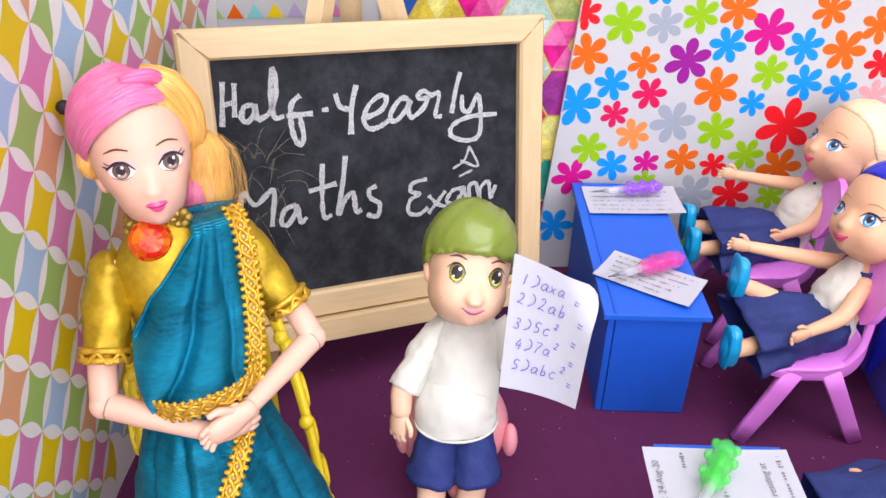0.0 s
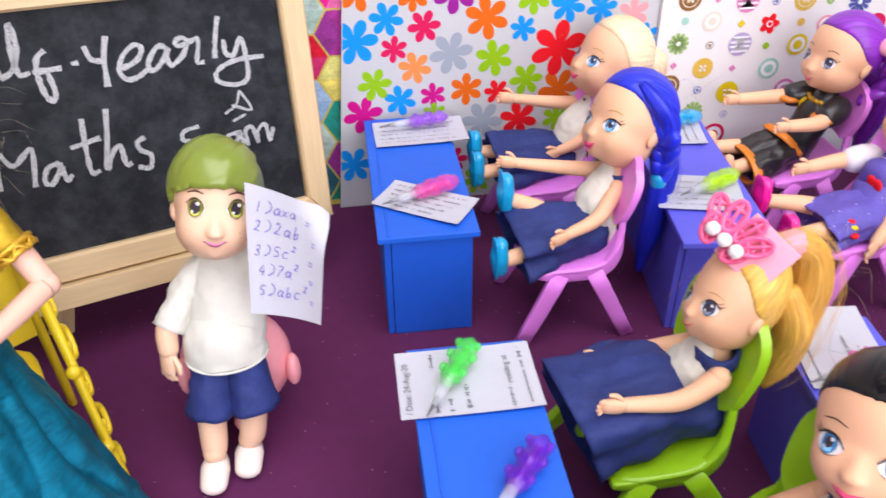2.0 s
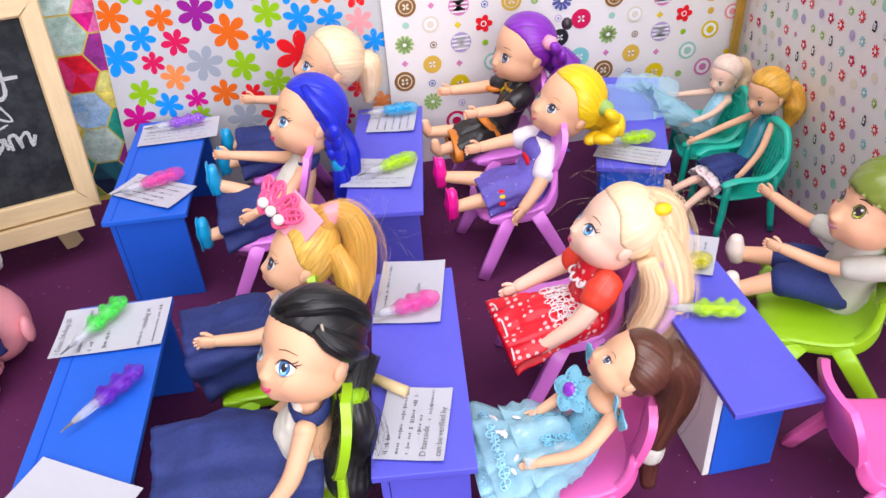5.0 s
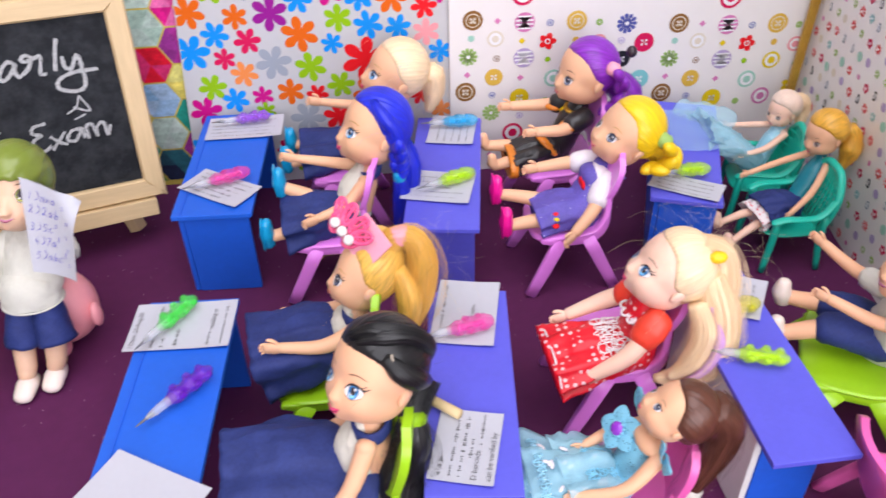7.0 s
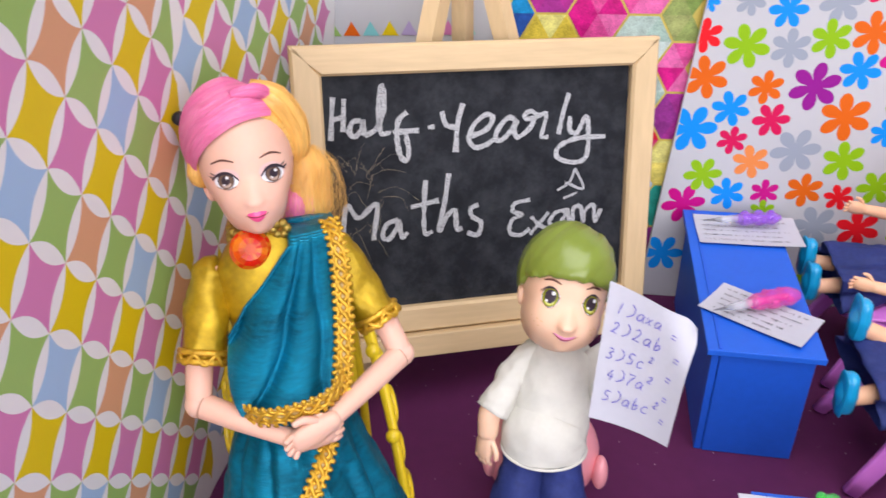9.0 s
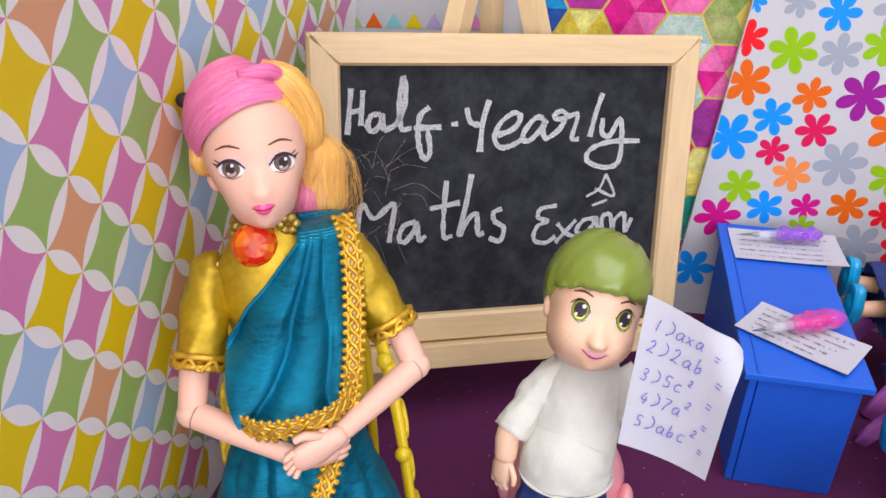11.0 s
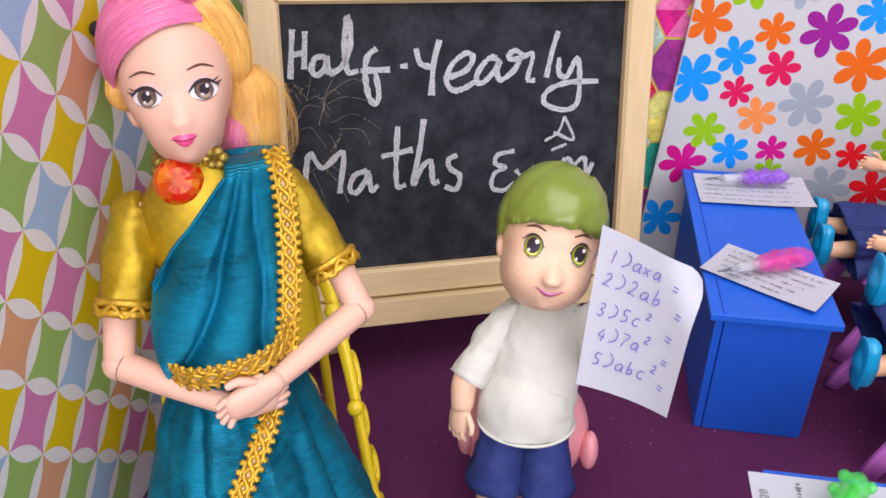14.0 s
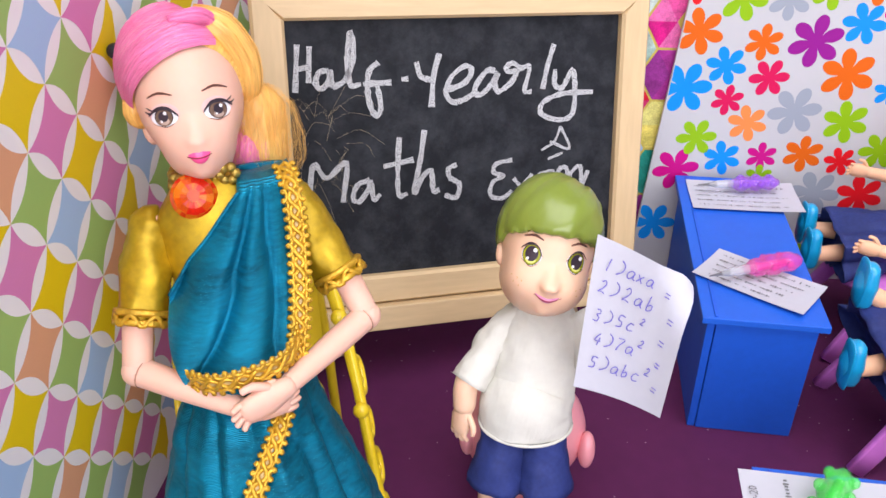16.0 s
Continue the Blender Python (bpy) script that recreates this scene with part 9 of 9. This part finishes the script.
    for i, p in enumerate(path):
        t = i / (len(path) - 1)
        a_, b_ = along(wide, t)
        row = []
        for jj in range(n):
            q_ = 2 * math.pi * jj / n
            w_ = 11 * q_ + 3.5 * t + 2.6 * noise.noise(Vector((math.cos(q_) * 2, math.sin(q_) * 2, t * 3)))
            f = 1 + min(1, 0.25 + 1.3 * t) * (0.085 * (abs(math.sin(w_ * 0.5)) ** 0.8 * 2 - 1) + 0.022 * math.sin(19 * q_ + 6 * t))
            pos = p + S * a_ * math.cos(q_) * f + F * b_ * math.sin(q_) * f
            nn = noise.noise(Vector((pos.x * 90, pos.y * 90, pos.z * 30))) + 0.6 * noise.noise(pos * 150)
            row.append(pos + (pos - p).normalized() * 0.0018 * nn)
        rows.append(row)
    b.grid(rows, SARI, True, True, False)

    def lap(s_, z_, off=0.0012):
        """A point on the front of the skirt."""
        k_ = min(range(len(path)), key=lambda i: abs(path[i].z - waist.z - z_))
        a_, b_ = along(wide, k_ / (len(path) - 1))
        return Q(s_, (path[k_] - waist).dot(F) + b_ * math.sqrt(max(0.05, 1 - (s_ / a_) ** 2)) + off, z_)
    zari(b, [lap(0.0120, -0.0040), lap(0.0105, -0.0100), lap(0.0060, -0.0160), lap(-0.0010, -0.0230), lap(-0.0085, -0.0330), lap(-0.0160, -0.0480), lap(-0.0215, -0.0660), lap(-0.0250, -0.0860)], 0.0030, side=S)
    # head
    hd = Head(b, head, -68.2, 27.1, 2.4, 0.0243, SKIN_T, slim=0.81, tall=1.02, ear_at=112, jaw=0.11, nose=0.7, cheek=0.6, long=0.96)
    hd.face(mat("iris_grey_brown_paint", (0.16, 0.10, 0.07), 0.25, vary=0.3, scale=900), BROW, mat("lip_hot_pink_paint", (0.92, 0.10, 0.30), 0.3, vary=0.06), eye=(22, -12, 12.2, 7.3), brow_at=16.5, brow_tilt=1.2, mouth=(-38, 8.8, 5.2, 0.6), lashes=3.0, brow_w=1.9, iris_size=1.12, shadow=mat("lilac_eye_shadow", (0.80, 0.50, 0.47), 0.5))
    hd.hair(H_GOLD, pole=(170, 25), front=40, temple=2, lift=0.19, groove=0.016, n=260)
    # pink sweep over the brow, on top of the gold
    rng = random.Random(8)
    strand = [rng.gauss(0, 0.0028) for _ in range(91)]
    rows = []
    for i in range(31):
        t = i / 30
        az = 40 - 160 * t
        low, high = 41 - 28 * t - 38 * t ** 2.0 + 1.2 * noise.noise(Vector((t * 7, 2, 0))), 104 - 30 * t - 14 * t * t
        row = []
        for k_ in range(91):
            s_ = k_ / 90
            puff = 1.04 + (0.17 + 0.20 * t) * math.sin(math.pi * min(1, 0.004 + 0.64 * s_)) ** 0.7
            puff += (strand[k_] + 0.010 * math.sin(9 * s_ + 3 * t)) * min(1, 8 * s_)
            row.append(hd.at(az - 12 * (1 - s_) * t, low + (high - low) * s_, puff))
        rows.append(row)
    b.grid(rows, H_PINK_T, closed=False, comb=lambda i, j: (1.6 * j, 0.2 * i))
    for i in range(230):
        s_, t0, t1 = rng.random() ** 1.2, rng.uniform(0, 0.25), rng.uniform(0.72, 1.0)
        drift, lift_ = rng.gauss(0, 0.035), rng.uniform(0.0, 0.00022)
        pts = []
        for kk in range(9):
            t = t0 + (t1 - t0) * kk / 8
            col = min(90, max(0, int(90 * (s_ + drift * kk / 8))))
            p = rows[int(30 * t)][col]
            pts.append(p + (p - hd.c).normalized() * lift_)
        b.tube(pts, [0.00003, 0.00006, 0.00006, 0.00003], H_PINK_LIGHT if i % 2 else H_PINK_T, n=4, k=2, round_ends=False)
    tail(b, [hd.at(-4, 52, 1.20), hd.at(22, 54, 1.23), hd.at(40, 54, 1.21), hd.at(52, 46, 1.15)], [0.0012, 0.0024, 0.0022, 0.0008], H_PINK_T, 60, 27)
    tail(b, [hd.at(-84, 16, 1.05), hd.at(-88, 4, 1.06), hd.at(-94, -6, 1.05), hd.at(-104, -14, 1.0)], [0.0025, 0.0032, 0.0028, 0.001], H_GOLD, 40, 24)
    tail(b, [hd.at(26, 66, 1.16), hd.at(54, 54, 1.16), hd.at(78, 36, 1.14), hd.at(92, 16, 1.12), hd.at(108, 2, 1.10)], [0.0030, 0.0056, 0.0058, 0.0048, 0.0036], H_GOLD, 70, 25)
    tail(b, [hd.local(-0.40, 0.70, 0.10), hd.out(0.60, 0.52, -0.25), hd.out(0.66, 0.46, -0.80), hd.out(0.52, 0.40, -1.35)], [0.0060, 0.0090, 0.0082, 0.003], H_GOLD, 260, 21, loose=0.5, wave=0.35)
    tail(b, [hd.local(-0.40, 0.60, -0.2), hd.out(0.52, 0.30, -0.6), hd.out(0.50, 0.28, -0.95), hd.out(0.46, 0.28, -1.25)], [0.0034, 0.0062, 0.0060, 0.0024], H_PINK_T, 110, 22, loose=0.3)
    flyaways(b, hd.local(-0.5, 1.3, -0.7), 0.014, STRAND, 46, 23)
    b.tube([hd.at(-110, 5, 1.15), hd.at(-112, 12, 1.32)], [0.0003], EYE_DARK, n=5, k=2)
    return finish(b, "fashion_doll", (waist.x, waist.y, 0), "pink and gold haired fashion doll in teal silk sari, seated", group="")


teacher()


def wall_pin():
    b = Build()
    b.ball((-0.0985, 0.0240, 0.1805), 0.0024, PRINT["black"], nu=16, nv=10)
    p = b.make("pin", (-0.0985, 0.0240, 0.1805))
    tagged(p, "round black pin head stuck in the paper wall", "pin")
    b = Build()
    b.tube([(0, 0, 0), (-0.0025, 0, 0)], [0.0004], LEAD, n=6, k=1)
    b.make("shaft", parent=p)


wall_pin()
